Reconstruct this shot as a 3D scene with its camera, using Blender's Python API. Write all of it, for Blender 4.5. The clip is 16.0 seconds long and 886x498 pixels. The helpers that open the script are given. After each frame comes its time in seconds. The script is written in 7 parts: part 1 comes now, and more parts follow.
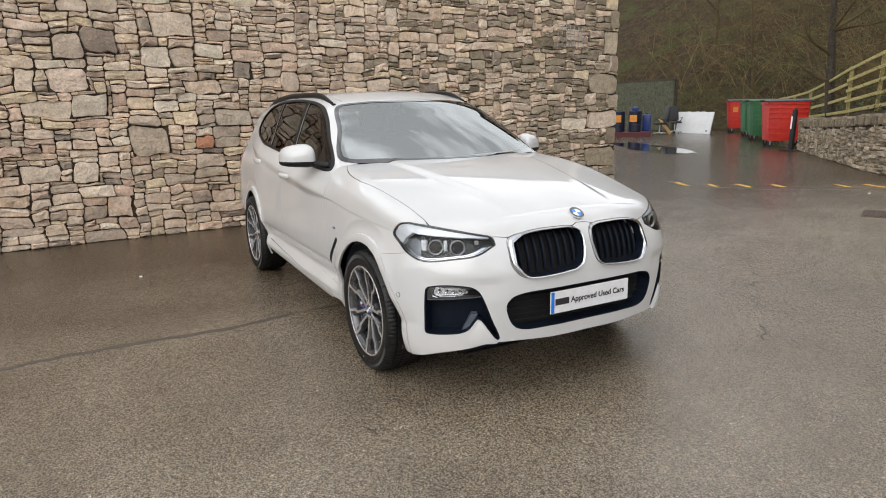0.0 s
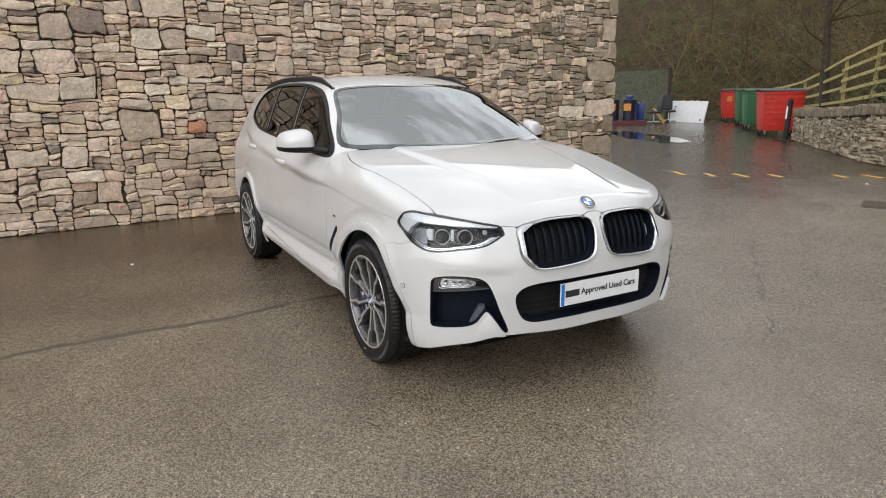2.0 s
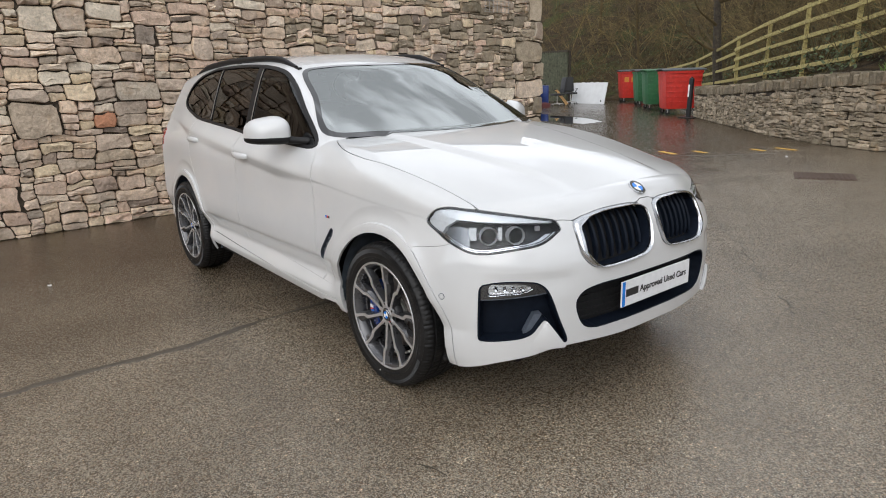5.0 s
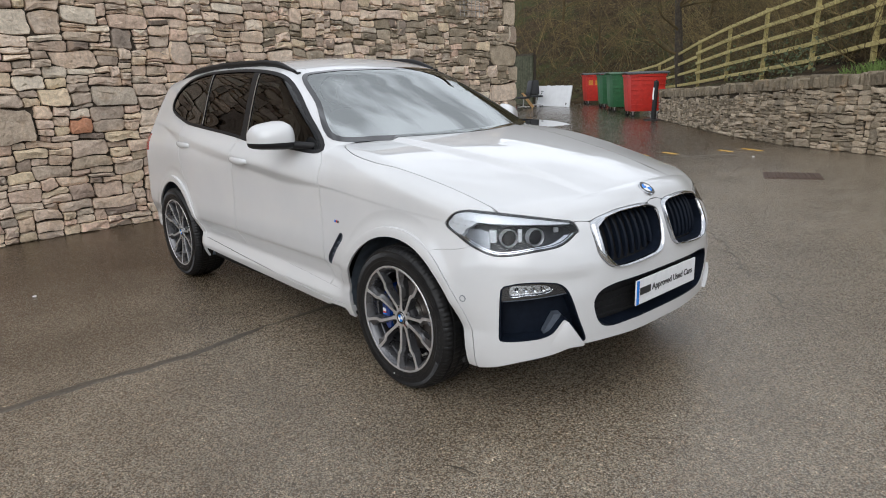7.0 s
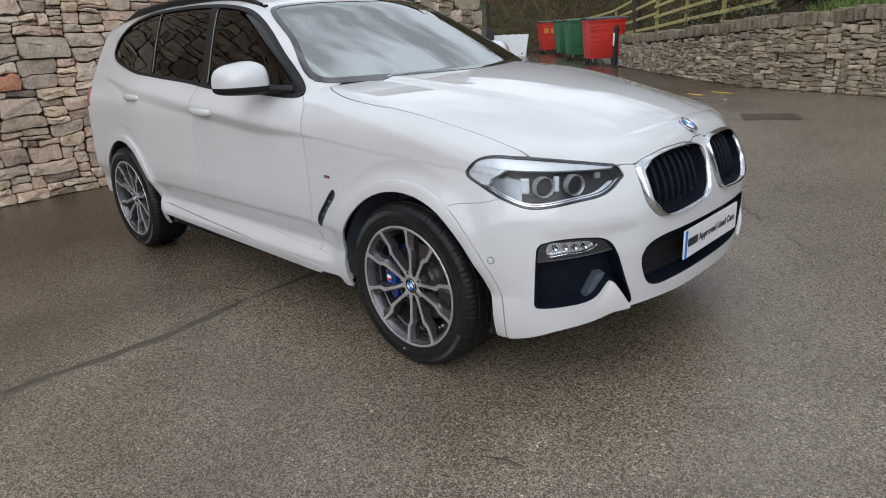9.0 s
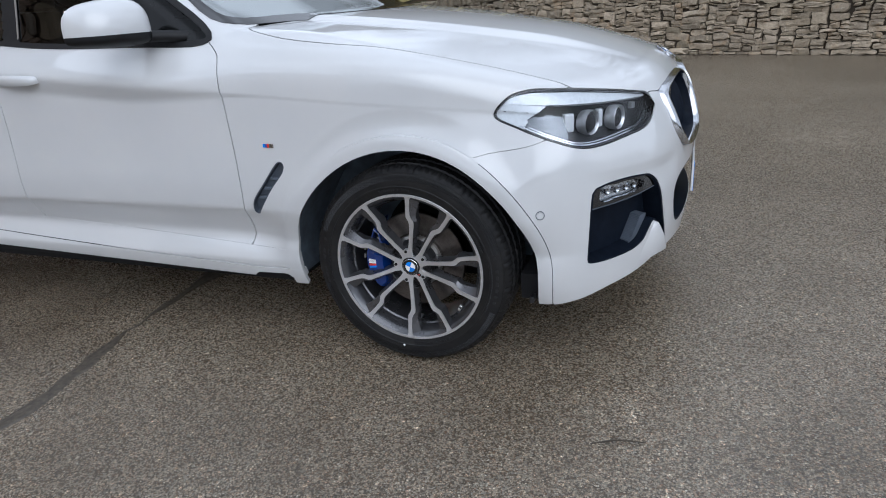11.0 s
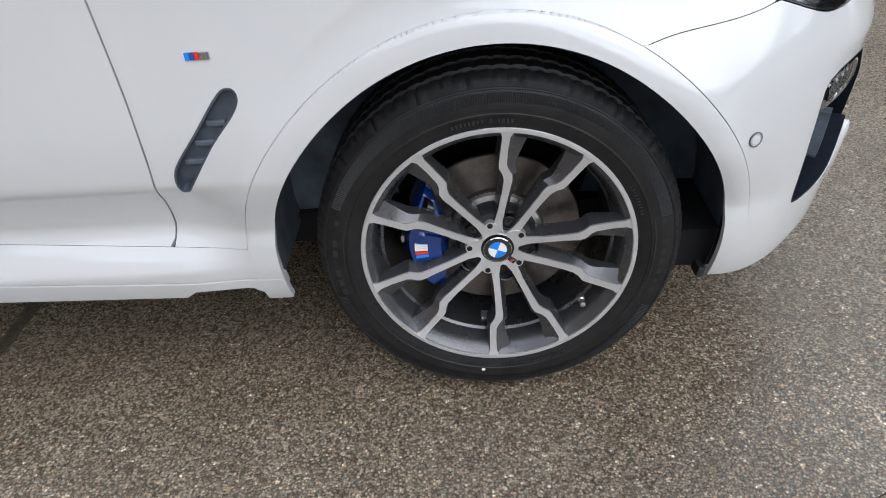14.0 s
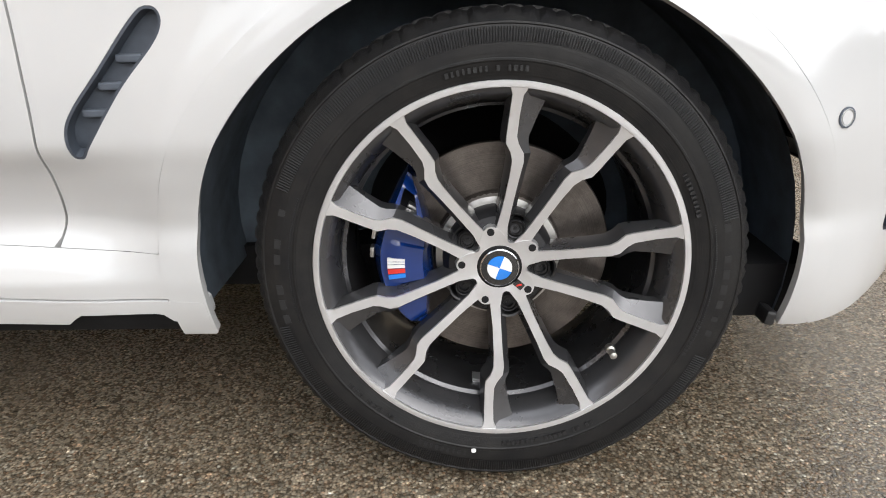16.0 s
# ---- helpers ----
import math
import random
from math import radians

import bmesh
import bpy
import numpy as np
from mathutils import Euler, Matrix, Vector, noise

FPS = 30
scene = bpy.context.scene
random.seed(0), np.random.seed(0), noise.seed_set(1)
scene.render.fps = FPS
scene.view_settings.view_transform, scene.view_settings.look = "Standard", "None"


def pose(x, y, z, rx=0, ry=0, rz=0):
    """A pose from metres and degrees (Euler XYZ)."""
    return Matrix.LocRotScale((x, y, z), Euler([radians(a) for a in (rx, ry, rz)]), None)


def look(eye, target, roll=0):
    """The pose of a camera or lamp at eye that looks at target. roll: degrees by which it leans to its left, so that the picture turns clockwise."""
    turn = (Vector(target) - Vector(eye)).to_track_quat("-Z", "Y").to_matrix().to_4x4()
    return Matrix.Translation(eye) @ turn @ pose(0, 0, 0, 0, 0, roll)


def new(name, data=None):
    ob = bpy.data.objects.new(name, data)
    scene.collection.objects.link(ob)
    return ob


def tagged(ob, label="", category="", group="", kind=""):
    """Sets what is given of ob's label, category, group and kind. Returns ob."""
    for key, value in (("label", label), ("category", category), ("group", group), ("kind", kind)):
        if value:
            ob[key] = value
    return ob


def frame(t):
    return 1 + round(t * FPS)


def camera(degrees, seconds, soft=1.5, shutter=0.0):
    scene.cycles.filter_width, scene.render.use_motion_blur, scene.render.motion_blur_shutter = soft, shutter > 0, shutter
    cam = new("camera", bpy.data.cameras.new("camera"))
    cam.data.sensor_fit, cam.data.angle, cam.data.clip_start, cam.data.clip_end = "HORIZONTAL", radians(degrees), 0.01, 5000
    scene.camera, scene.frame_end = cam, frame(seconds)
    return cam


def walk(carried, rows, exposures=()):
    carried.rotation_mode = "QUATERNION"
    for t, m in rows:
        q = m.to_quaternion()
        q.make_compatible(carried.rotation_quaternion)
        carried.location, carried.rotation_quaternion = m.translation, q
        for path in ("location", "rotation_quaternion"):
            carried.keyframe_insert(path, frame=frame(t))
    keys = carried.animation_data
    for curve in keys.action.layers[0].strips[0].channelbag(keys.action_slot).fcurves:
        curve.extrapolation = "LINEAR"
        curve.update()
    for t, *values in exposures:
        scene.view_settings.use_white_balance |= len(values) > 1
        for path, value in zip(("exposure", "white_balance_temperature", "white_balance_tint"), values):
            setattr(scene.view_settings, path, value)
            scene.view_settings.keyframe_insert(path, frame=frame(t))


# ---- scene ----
cam = camera(68.8, 16.0, soft=1.0)
PATH = [
    (0, (4.863, -2.254, 1.539), (3.146, -1.327, 1.103), -1.3),
    (0.5, (4.855, -2.26, 1.538), (3.139, -1.33, 1.103), -1.1),
    (1, (4.857, -2.276, 1.538), (3.138, -1.348, 1.109), -0.9),
    (1.5, (4.834, -2.289, 1.531), (3.12, -1.368, 1.069), 0.1),
    (2, (4.721, -2.267, 1.523), (3.025, -1.32, 1.05), -0.8),
    (2.5, (4.532, -2.244, 1.52), (2.85, -1.272, 1.045), -3.1),
    (3, (4.393, -2.307, 1.511), (2.724, -1.316, 1.029), -1.6),
    (3.5, (4.26, -2.463, 1.508), (2.671, -1.36, 0.998), -3.5),
    (4, (4.145, -2.502, 1.489), (2.607, -1.341, 0.953), -1.6),
    (4.2, (4.095, -2.479, 1.481), (2.554, -1.315, 0.959), -1.4),
    (6.3, (3.832, -2.688, 1.487), (2.389, -1.409, 0.954), -2.3),
    (6.5, (3.82, -2.706, 1.492), (2.379, -1.421, 0.968), -1.7),
    (7, (3.816, -2.727, 1.495), (2.368, -1.446, 0.984), -2.1),
    (7.5, (3.793, -2.752, 1.491), (2.346, -1.472, 0.973), -1.7),
    (8, (3.717, -2.734, 1.466), (2.31, -1.444, 0.867), -1.3),
    (8.5, (3.525, -2.662, 1.433), (2.143, -1.359, 0.809), -3.5),
    (9, (3.331, -2.628, 1.386), (2.002, -1.28, 0.743), -3.4),
    (9.5, (3.083, -2.735, 1.362), (1.957, -1.236, 0.666), -4.7),
    (9.7, (2.955, -2.793, 1.344), (1.943, -1.213, 0.65), -3.9),
    (11.8, (1.999, -2.752, 1.203), (1.482, -0.978, 0.436), -6.1),
    (12, (1.928, -2.688, 1.212), (1.482, -0.912, 0.407), -6.4),
    (12.5, (1.727, -2.542, 1.206), (1.435, -0.783, 0.299), -4.3),
    (13, (1.56, -2.375, 1.186), (1.386, -0.65, 0.189), -5.4),
    (13.5, (1.46, -2.153, 1.143), (1.274, -0.426, 0.151), -6.2),
    (14, (1.39, -1.983, 1.08), (1.287, -0.318, -0.025), -4.7),
    (14.5, (1.381, -1.845, 0.945), (1.292, -0.144, -0.104), -3.3),
    (15, (1.363, -1.782, 0.782), (1.256, 0.02, -0.079), -3.8),
    (15.5, (1.359, -1.788, 0.694), (1.308, 0.079, -0.021), -1.4),
    (16, (1.367, -1.796, 0.704), (1.33, 0.09, 0.038), -1.0),
]
walk(cam, [(t, look(eye, target, roll)) for t, eye, target, roll in PATH],
     exposures=[(0, 0.32, 6500, 10), (4, 0.27, 6380, 10), (7, 0.19, 6150, 10), (9.5, 0.06, 5900, 10), (11.5, 0.10, 5560, 10), (13, 0.32, 5560, 10), (14, 0.44, 5950, 10), (14.5, 0.62, 6250, 10), (15, 0.76, 6350, 10), (15.5, 0.83, 6400, 10), (16, 0.83, 6400, 10)])


# ---- light ----
world = bpy.data.worlds.new("overcast_sky")
scene.world = world
world.use_nodes = True
wn, wl = world.node_tree.nodes, world.node_tree.links
wn.clear()
SUN_HEIGHT, SUN_TURN = 38.0, 150.0
sky = wn.new("ShaderNodeTexSky")
sky.sky_type, sky.sun_disc = "NISHITA", False
sky.sun_elevation, sky.sun_rotation = radians(SUN_HEIGHT), radians(SUN_TURN)
sky.air_density, sky.dust_density, sky.ozone_density = 1.0, 3.0, 1.0
grey = wn.new("ShaderNodeHueSaturation")
grey.inputs["Saturation"].default_value = 0.18
wl.new(sky.outputs[0], grey.inputs["Color"])
coord = wn.new("ShaderNodeTexCoord")
flat = wn.new("ShaderNodeMapping")
flat.inputs["Scale"].default_value = (1.0, 1.0, 2.2)
wl.new(coord.outputs["Generated"], flat.inputs["Vector"])
cloud = wn.new("ShaderNodeTexNoise")
cloud.inputs["Scale"].default_value, cloud.inputs["Detail"].default_value, cloud.inputs["Roughness"].default_value = 2.6, 5.0, 0.55
wl.new(flat.outputs[0], cloud.inputs["Vector"])
tone = wn.new("ShaderNodeMapRange")
tone.inputs["From Min"].default_value, tone.inputs["From Max"].default_value = 0.44, 0.57
tone.inputs["To Min"].default_value, tone.inputs["To Max"].default_value = 0.64, 1.26
wl.new(cloud.outputs["Fac"], tone.inputs["Value"])
cover = wn.new("ShaderNodeMix")
cover.data_type, cover.blend_type = "RGBA", "MIX"
cover.inputs["Factor"].default_value = 0.80
cover.inputs[7].default_value = (8.0, 8.15, 8.4, 1)
wl.new(grey.outputs[0], cover.inputs[6])
mult = wn.new("ShaderNodeMix")
mult.data_type, mult.blend_type = "RGBA", "MULTIPLY"
mult.inputs["Factor"].default_value = 1.0
wl.new(cover.outputs[2], mult.inputs[6])
wl.new(tone.outputs[0], mult.inputs[7])
# an overcast sky grows paler towards the zenith
axes = wn.new("ShaderNodeSeparateXYZ")
wl.new(coord.outputs["Generated"], axes.inputs[0])
climb = wn.new("ShaderNodeMapRange")
climb.inputs["From Min"].default_value, climb.inputs["From Max"].default_value = 0.0, 1.0
climb.inputs["To Min"].default_value, climb.inputs["To Max"].default_value = 0.98, 1.02
wl.new(axes.outputs[2], climb.inputs["Value"])
lift = wn.new("ShaderNodeMix")
lift.data_type, lift.blend_type = "RGBA", "MULTIPLY"
lift.inputs["Factor"].default_value = 1.0
wl.new(mult.outputs[2], lift.inputs[6])
wl.new(climb.outputs[0], lift.inputs[7])
back = wn.new("ShaderNodeBackground")
back.inputs["Strength"].default_value = 0.148
wl.new(lift.outputs[2], back.inputs["Color"])
wl.new(back.outputs[0], wn.new("ShaderNodeOutputWorld").inputs["Surface"])

sun = new("sun", bpy.data.lights.new("sun", "SUN"))
sun.data.energy, sun.data.angle, sun.data.color = 1.0, radians(60), (1.0, 0.96, 0.9)
sun.matrix_world = pose(0, 0, 20, 90 - SUN_HEIGHT, 0, 180 - SUN_TURN)


# ---- materials ----
def rgba(c):
    return (*c, 1.0)


class Nodes:
    """Short hand for building one node material."""

    def __init__(self, name):
        self.m = bpy.data.materials.new(name)
        self.m.use_nodes = True
        self.n, self.l = self.m.node_tree.nodes, self.m.node_tree.links
        self.b = self.n["Principled BSDF"]
        self.co = None

    def add(self, kind, **inputs):
        node = self.n.new("ShaderNode" + kind)
        for k, v in inputs.items():
            self.put(node, k.replace("_", " "), v)
        return node

    def put(self, node, key, v):
        if hasattr(v, "is_output"):
            self.l.new(v, node.inputs[key])
        else:
            node.inputs[key].default_value = rgba(v) if isinstance(v, tuple) and len(v) == 3 and node.inputs[key].type == "RGBA" else v

    def where(self, world_space=False):
        if self.co is None:
            self.co = self.add("NewGeometry").outputs["Position"] if world_space else self.add("TexCoord").outputs["Object"]
        return self.co

    def noise(self, scale, detail=4.0, rough=0.55, vec=None):
        return self.add("TexNoise", Scale=scale, Detail=detail, Roughness=rough, Vector=vec or self.where()).outputs["Fac"]

    def ramp(self, fac, stops):
        r = self.add("ValToRGB", Fac=fac)
        e = r.color_ramp.elements
        while len(e) < len(stops):
            e.new(0.5)
        for i, (p, c) in enumerate(stops):
            e[i].position = p
            e[i].color = rgba(c) if isinstance(c, tuple) else (c, c, c, 1)
        return r.outputs["Color"]

    def mix(self, fac, a, b, blend="MIX"):
        m = self.add("Mix")
        m.data_type, m.blend_type = "RGBA", blend
        self.put(m, 0, fac)
        for i, v in ((6, a), (7, b)):
            self.put(m, i, rgba(v) if isinstance(v, tuple) else v)
        return m.outputs[2]

    def math(self, op, a, b=0.0):
        m = self.add("Math")
        m.operation = op
        self.put(m, 0, a)
        self.put(m, 1, b)
        return m.outputs[0]

    def bump(self, height, strength, distance):
        return self.add("Bump", Height=height, Strength=strength, Distance=distance).outputs["Normal"]

    def set(self, **inputs):
        for k, v in inputs.items():
            self.put(self.b, k.replace("_", " "), v)
        return self.m


def plain(name, colour, rough=0.5, metal=0.0, vary=0.12, scale=30.0, bump=0.0, coat=0.0, spec=0.5):
    k = Nodes(name)
    f = k.noise(scale)
    dark = tuple(c * (1 - vary) for c in colour)
    lite = tuple(min(1, c * (1 + vary)) for c in colour)
    k.set(Base_Color=k.ramp(f, [(0.3, dark), (0.7, lite)]), Metallic=metal, Coat_Weight=coat, Coat_Roughness=0.03, Specular_IOR_Level=spec)
    r = k.math("MULTIPLY_ADD", k.noise(scale * 0.4), 0.25 * rough)
    k.n[-1].inputs[2].default_value = rough * 0.87
    k.set(Roughness=r)
    if bump:
        k.set(Normal=k.bump(f, bump, 0.002))
    return k.m


def make_paint():
    k = Nodes("white_paint")
    dust = k.noise(3.0, 6.0)
    k.set(Base_Color=k.ramp(dust, [(0.3, (0.555, 0.56, 0.565)), (0.75, (0.595, 0.595, 0.595))]), Roughness=0.42, Coat_Weight=1.0, Coat_Roughness=0.02, Coat_IOR=1.65, Specular_IOR_Level=0.3)
    fine = k.noise(900.0, 1.0)
    k.set(Normal=k.bump(fine, 0.02, 0.0006))
    return k.m


def make_glass(name, tint, gloss_tint=(1, 1, 1), ior=1.52):
    k = Nodes(name)
    out = k.n["Material Output"]
    clear = k.add("BsdfTransparent", Color=tint)
    shine = k.add("BsdfGlossy", Color=gloss_tint, Roughness=0.0)
    mix = k.add("MixShader", Fac=k.add("Fresnel", IOR=ior).outputs[0])
    k.l.new(clear.outputs[0], mix.inputs[1])
    k.l.new(shine.outputs[0], mix.inputs[2])
    k.l.new(mix.outputs[0], out.inputs["Surface"])
    k.n.remove(k.b)
    return k.m


def make_asphalt():
    k = Nodes("wet_asphalt")
    p = k.where(True)
    cell = k.add("TexVoronoi", Scale=195.0, Vector=p, Randomness=1.0)
    tone = k.add("SeparateColor", Color=cell.outputs["Color"]).outputs[0]
    chips = k.ramp(tone, [(0.0, (0.146, 0.121, 0.091)), (0.5, (0.284, 0.238, 0.181)), (0.85, (0.43, 0.372, 0.287)), (0.97, (0.54, 0.475, 0.38)), (1.0, (0.86, 0.80, 0.69))])
    kindred = k.add("SeparateColor", Color=cell.outputs["Color"]).outputs[1]
    chips = k.mix(1.0, chips, k.ramp(kindred, [(0.0, (1.16, 0.92, 0.80)), (0.2, (1.0, 0.97, 0.93)), (0.7, (1.0, 1.0, 1.0)), (1.0, (0.90, 1.0, 1.08))]), "MULTIPLY")
    edge = k.ramp(cell.outputs["Distance"], [(0.25, 1.0), (0.66, 0.42)])
    body = k.mix(1.0, chips, edge, "MULTIPLY")
    grit = k.add("TexVoronoi", Scale=95.0, Vector=p, Randomness=1.0)
    speck = k.add("SeparateColor", Color=grit.outputs["Color"]).outputs[1]
    body = k.mix(0.7, body, k.ramp(speck, [(0.0, 0.74), (0.6, 1.0), (0.95, 1.08), (0.985, 2.4)]), "MULTIPLY")
    fine = k.noise(130.0, 4.0, 0.7, vec=p)
    body = k.mix(0.6, body, k.ramp(fine, [(0.34, 0.45), (0.66, 1.22)]), "MULTIPLY")
    stain = k.noise(0.55, 6.0, 0.6, vec=p)
    body = k.mix(1.0, body, k.ramp(stain, [(0.32, (0.72, 0.68, 0.62)), (0.62, (1.08, 1.05, 1.0))]), "MULTIPLY")
    blot = k.noise(2.3, 5.0, 0.65, vec=p)
    body = k.mix(0.55, body, k.ramp(blot, [(0.35, (0.72, 0.69, 0.65)), (0.65, (1.05, 1.05, 1.05))]), "MULTIPLY")
    # a thin film of water lies on the low far side of the yard
    across = k.add("SeparateXYZ", Vector=p).outputs[1]
    film_far = k.add("MapRange", Value=k.math("ADD", across, k.math("MULTIPLY", k.noise(0.5, 4.0, vec=p), 5.0)))
    film_far.inputs["From Min"].default_value, film_far.inputs["From Max"].default_value = 8.0, 14.0
    wet = k.ramp(k.noise(0.32, 5.0, 0.6, vec=p), [(0.42, 0.0), (0.66, 0.08)])
    wet = k.math("MAXIMUM", wet, k.math("MULTIPLY", film_far.outputs[0], 0.40))
    body = k.mix(k.math("MULTIPLY", film_far.outputs[0], 0.18), body, (0.06, 0.05, 0.04))
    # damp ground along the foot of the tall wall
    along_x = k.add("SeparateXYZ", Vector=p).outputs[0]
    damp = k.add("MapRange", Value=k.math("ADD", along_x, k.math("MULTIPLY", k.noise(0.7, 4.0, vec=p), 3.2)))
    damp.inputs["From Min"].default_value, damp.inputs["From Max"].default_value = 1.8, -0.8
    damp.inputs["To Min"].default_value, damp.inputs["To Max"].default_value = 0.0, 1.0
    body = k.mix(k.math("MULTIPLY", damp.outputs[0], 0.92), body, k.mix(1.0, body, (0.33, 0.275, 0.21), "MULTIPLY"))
    wet = k.math("MAXIMUM", wet, k.math("MULTIPLY", damp.outputs[0], 0.8))
    film = k.math("ADD", k.math("MULTIPLY", tone, 0.16), 0.21)
    rough = k.math("SUBTRACT", film, k.math("MULTIPLY", wet, 0.10))
    rise = k.math("MULTIPLY", k.math("SUBTRACT", 1.0, cell.outputs["Distance"]), k.math("ADD", tone, 0.45))
    k.set(Base_Color=body, Roughness=rough, Specular_IOR_Level=0.75, Normal=k.bump(k.math("MULTIPLY", rise, k.math("SUBTRACT", 1.0, k.math("MULTIPLY", wet, 0.38))), 0.42, 0.003))
    return k.m


def make_stone(name, tones, per_island, dark_dirt=0.5):
    k = Nodes(name)
    p = k.where(True)
    rnd = k.add("NewGeometry").outputs["Random Per Island"] if per_island else k.add("ObjectInfo").outputs["Random"]
    base = k.ramp(rnd, tones)
    grain = k.noise(38.0, 8.0, 0.68, vec=p)
    patch = k.noise(7.0, 6.0, 0.62, vec=p)
    base = k.mix(1.0, base, k.ramp(patch, [(0.28, (0.70, 0.69, 0.67)), (0.62, (1.08, 1.07, 1.05))]), "MULTIPLY")
    base = k.mix(0.62, base, k.ramp(grain, [(0.32, 0.62), (0.66, 1.18)]), "MULTIPLY")
    lichen = k.ramp(k.noise(11.0, 5.0, 0.7, vec=p), [(0.58, 0.0), (0.68, 1.0)])
    base = k.mix(k.math("MULTIPLY", lichen, 0.22), base, (0.17, 0.15, 0.12))
    pale = k.ramp(k.noise(15.0, 4.0, 0.7, vec=p), [(0.60, 0.0), (0.72, 1.0)])
    base = k.mix(k.math("MULTIPLY", pale, 0.25), base, (0.72, 0.68, 0.60))
    rust = k.ramp(k.noise(4.2, 5.0, 0.65, vec=p), [(0.56, 0.0), (0.70, 1.0)])
    base = k.mix(k.math("MULTIPLY", rust, 0.30), base, (0.56, 0.36, 0.19))
    bent = k.mix(0.12, p, k.add("TexNoise", Scale=9.0, Detail=3.0, Vector=p).outputs["Color"])
    chunk = k.add("TexVoronoi", Scale=16.0, Vector=bent, Randomness=1.0)
    chunk.feature = "SMOOTH_F1"
    chunk.inputs["Smoothness"].default_value = 0.25
    flake = k.add("TexVoronoi", Scale=48.0, Vector=bent, Randomness=1.0)
    h = k.math("ADD", k.math("MULTIPLY", chunk.outputs["Distance"], -0.8), k.math("MULTIPLY", grain, 0.7))
    h = k.math("ADD", h, k.math("MULTIPLY", flake.outputs["Distance"], -0.12))
    h = k.math("ADD", h, k.math("MULTIPLY", patch, 0.9))
    k.set(Base_Color=base, Roughness=0.88, Specular_IOR_Level=0.25, Normal=k.bump(h, 0.85, 0.020))
    return k.m


def make_turned(name, colour, rough, metal):
    """Metal with fine rings round the wheel's axle and stained patches."""
    k = Nodes(name)
    ax = k.add("SeparateXYZ", Vector=k.where())
    r2 = k.math("ADD", k.math("MULTIPLY", ax.outputs[0], ax.outputs[0]), k.math("MULTIPLY", ax.outputs[2], ax.outputs[2]))
    r = k.math("SQRT", r2)
    rings = k.add("TexNoise", Scale=1.0, Detail=4.0, Roughness=0.8)
    rings.noise_dimensions = "1D"
    k.put(rings, "W", k.math("MULTIPLY", r, 900.0))
    stain = k.noise(26.0, 5.0, 0.65)
    base = k.ramp(stain, [(0.3, tuple(c * 0.6 for c in colour)), (0.7, tuple(c * 1.35 for c in colour))])
    base = k.mix(0.8, base, k.ramp(rings.outputs["Fac"], [(0.3, 0.55), (0.7, 1.35)]), "MULTIPLY")
    k.set(Base_Color=base, Metallic=metal, Roughness=k.ramp(rings.outputs["Fac"], [(0.3, rough * 1.3), (0.7, rough * 0.8)]), Normal=k.bump(rings.outputs["Fac"], 0.25, 0.0006))
    return k.m


def make_rubber():
    """Black tyre rubber, duller and dusty in rings."""
    k = Nodes("tyre_rubber")
    ax = k.add("SeparateXYZ", Vector=k.where())
    r2 = k.math("ADD", k.math("MULTIPLY", ax.outputs[0], ax.outputs[0]), k.math("MULTIPLY", ax.outputs[2], ax.outputs[2]))
    rings = k.add("TexNoise", Scale=1.0, Detail=5.0, Roughness=0.75)
    rings.noise_dimensions = "1D"
    k.put(rings, "W", k.math("MULTIPLY", k.math("SQRT", r2), 330.0))
    dust = k.noise(22.0, 6.0, 0.7)
    fine = k.noise(700.0, 2.0)
    base = k.ramp(dust, [(0.35, (0.005, 0.005, 0.006)), (0.68, (0.015, 0.0145, 0.014))])
    base = k.mix(0.6, base, k.ramp(rings.outputs["Fac"], [(0.35, 0.55), (0.66, 1.5)]), "MULTIPLY")
    h = k.math("ADD", k.math("MULTIPLY", rings.outputs["Fac"], 1.0), k.math("MULTIPLY", fine, 0.5))
    k.set(Base_Color=base, Roughness=k.ramp(rings.outputs["Fac"], [(0.3, 0.40), (0.7, 0.58)]), Specular_IOR_Level=0.32, Normal=k.bump(h, 0.45, 0.0010))
    return k.m


WALL_TONES = [(0.0, (0.66, 0.50, 0.37)), (0.10, (0.83, 0.69, 0.55)), (0.20, (0.36, 0.29, 0.235)), (0.30, (0.80, 0.62, 0.47)), (0.40, (0.70, 0.56, 0.45)), (0.50, (0.84, 0.74, 0.60)), (0.58, (0.29, 0.235, 0.195)),
              (0.66, (0.78, 0.57, 0.445)), (0.74, (0.56, 0.46, 0.37)), (0.82, (0.83, 0.66, 0.54)), (0.90, (0.76, 0.62, 0.43)), (1.0, (0.46, 0.375, 0.31))]
GREY_TONES = [(0.0, (0.20, 0.17, 0.12)), (0.25, (0.42, 0.35, 0.26)), (0.5, (0.27, 0.23, 0.175)), (0.75, (0.55, 0.46, 0.35)), (1.0, (0.33, 0.275, 0.20))]
PAINT = make_paint()
ASPHALT = make_asphalt()
STONE, STONE_STUFF = make_stone("rubble_stone", WALL_TONES, False), make_stone("rubble_stone_far", WALL_TONES, True)
COPING = make_stone("coping_stone", [(0.0, (0.15, 0.125, 0.09)), (0.5, (0.28, 0.235, 0.17)), (1.0, (0.20, 0.17, 0.125))], False)
RUSTSTONE = make_stone("rusty_stone", [(0.0, (0.50, 0.24, 0.14)), (1.0, (0.56, 0.28, 0.17))], False)
FIELD, FIELD_STUFF = make_stone("field_stone", GREY_TONES, False), make_stone("field_stone_far", GREY_TONES, True)
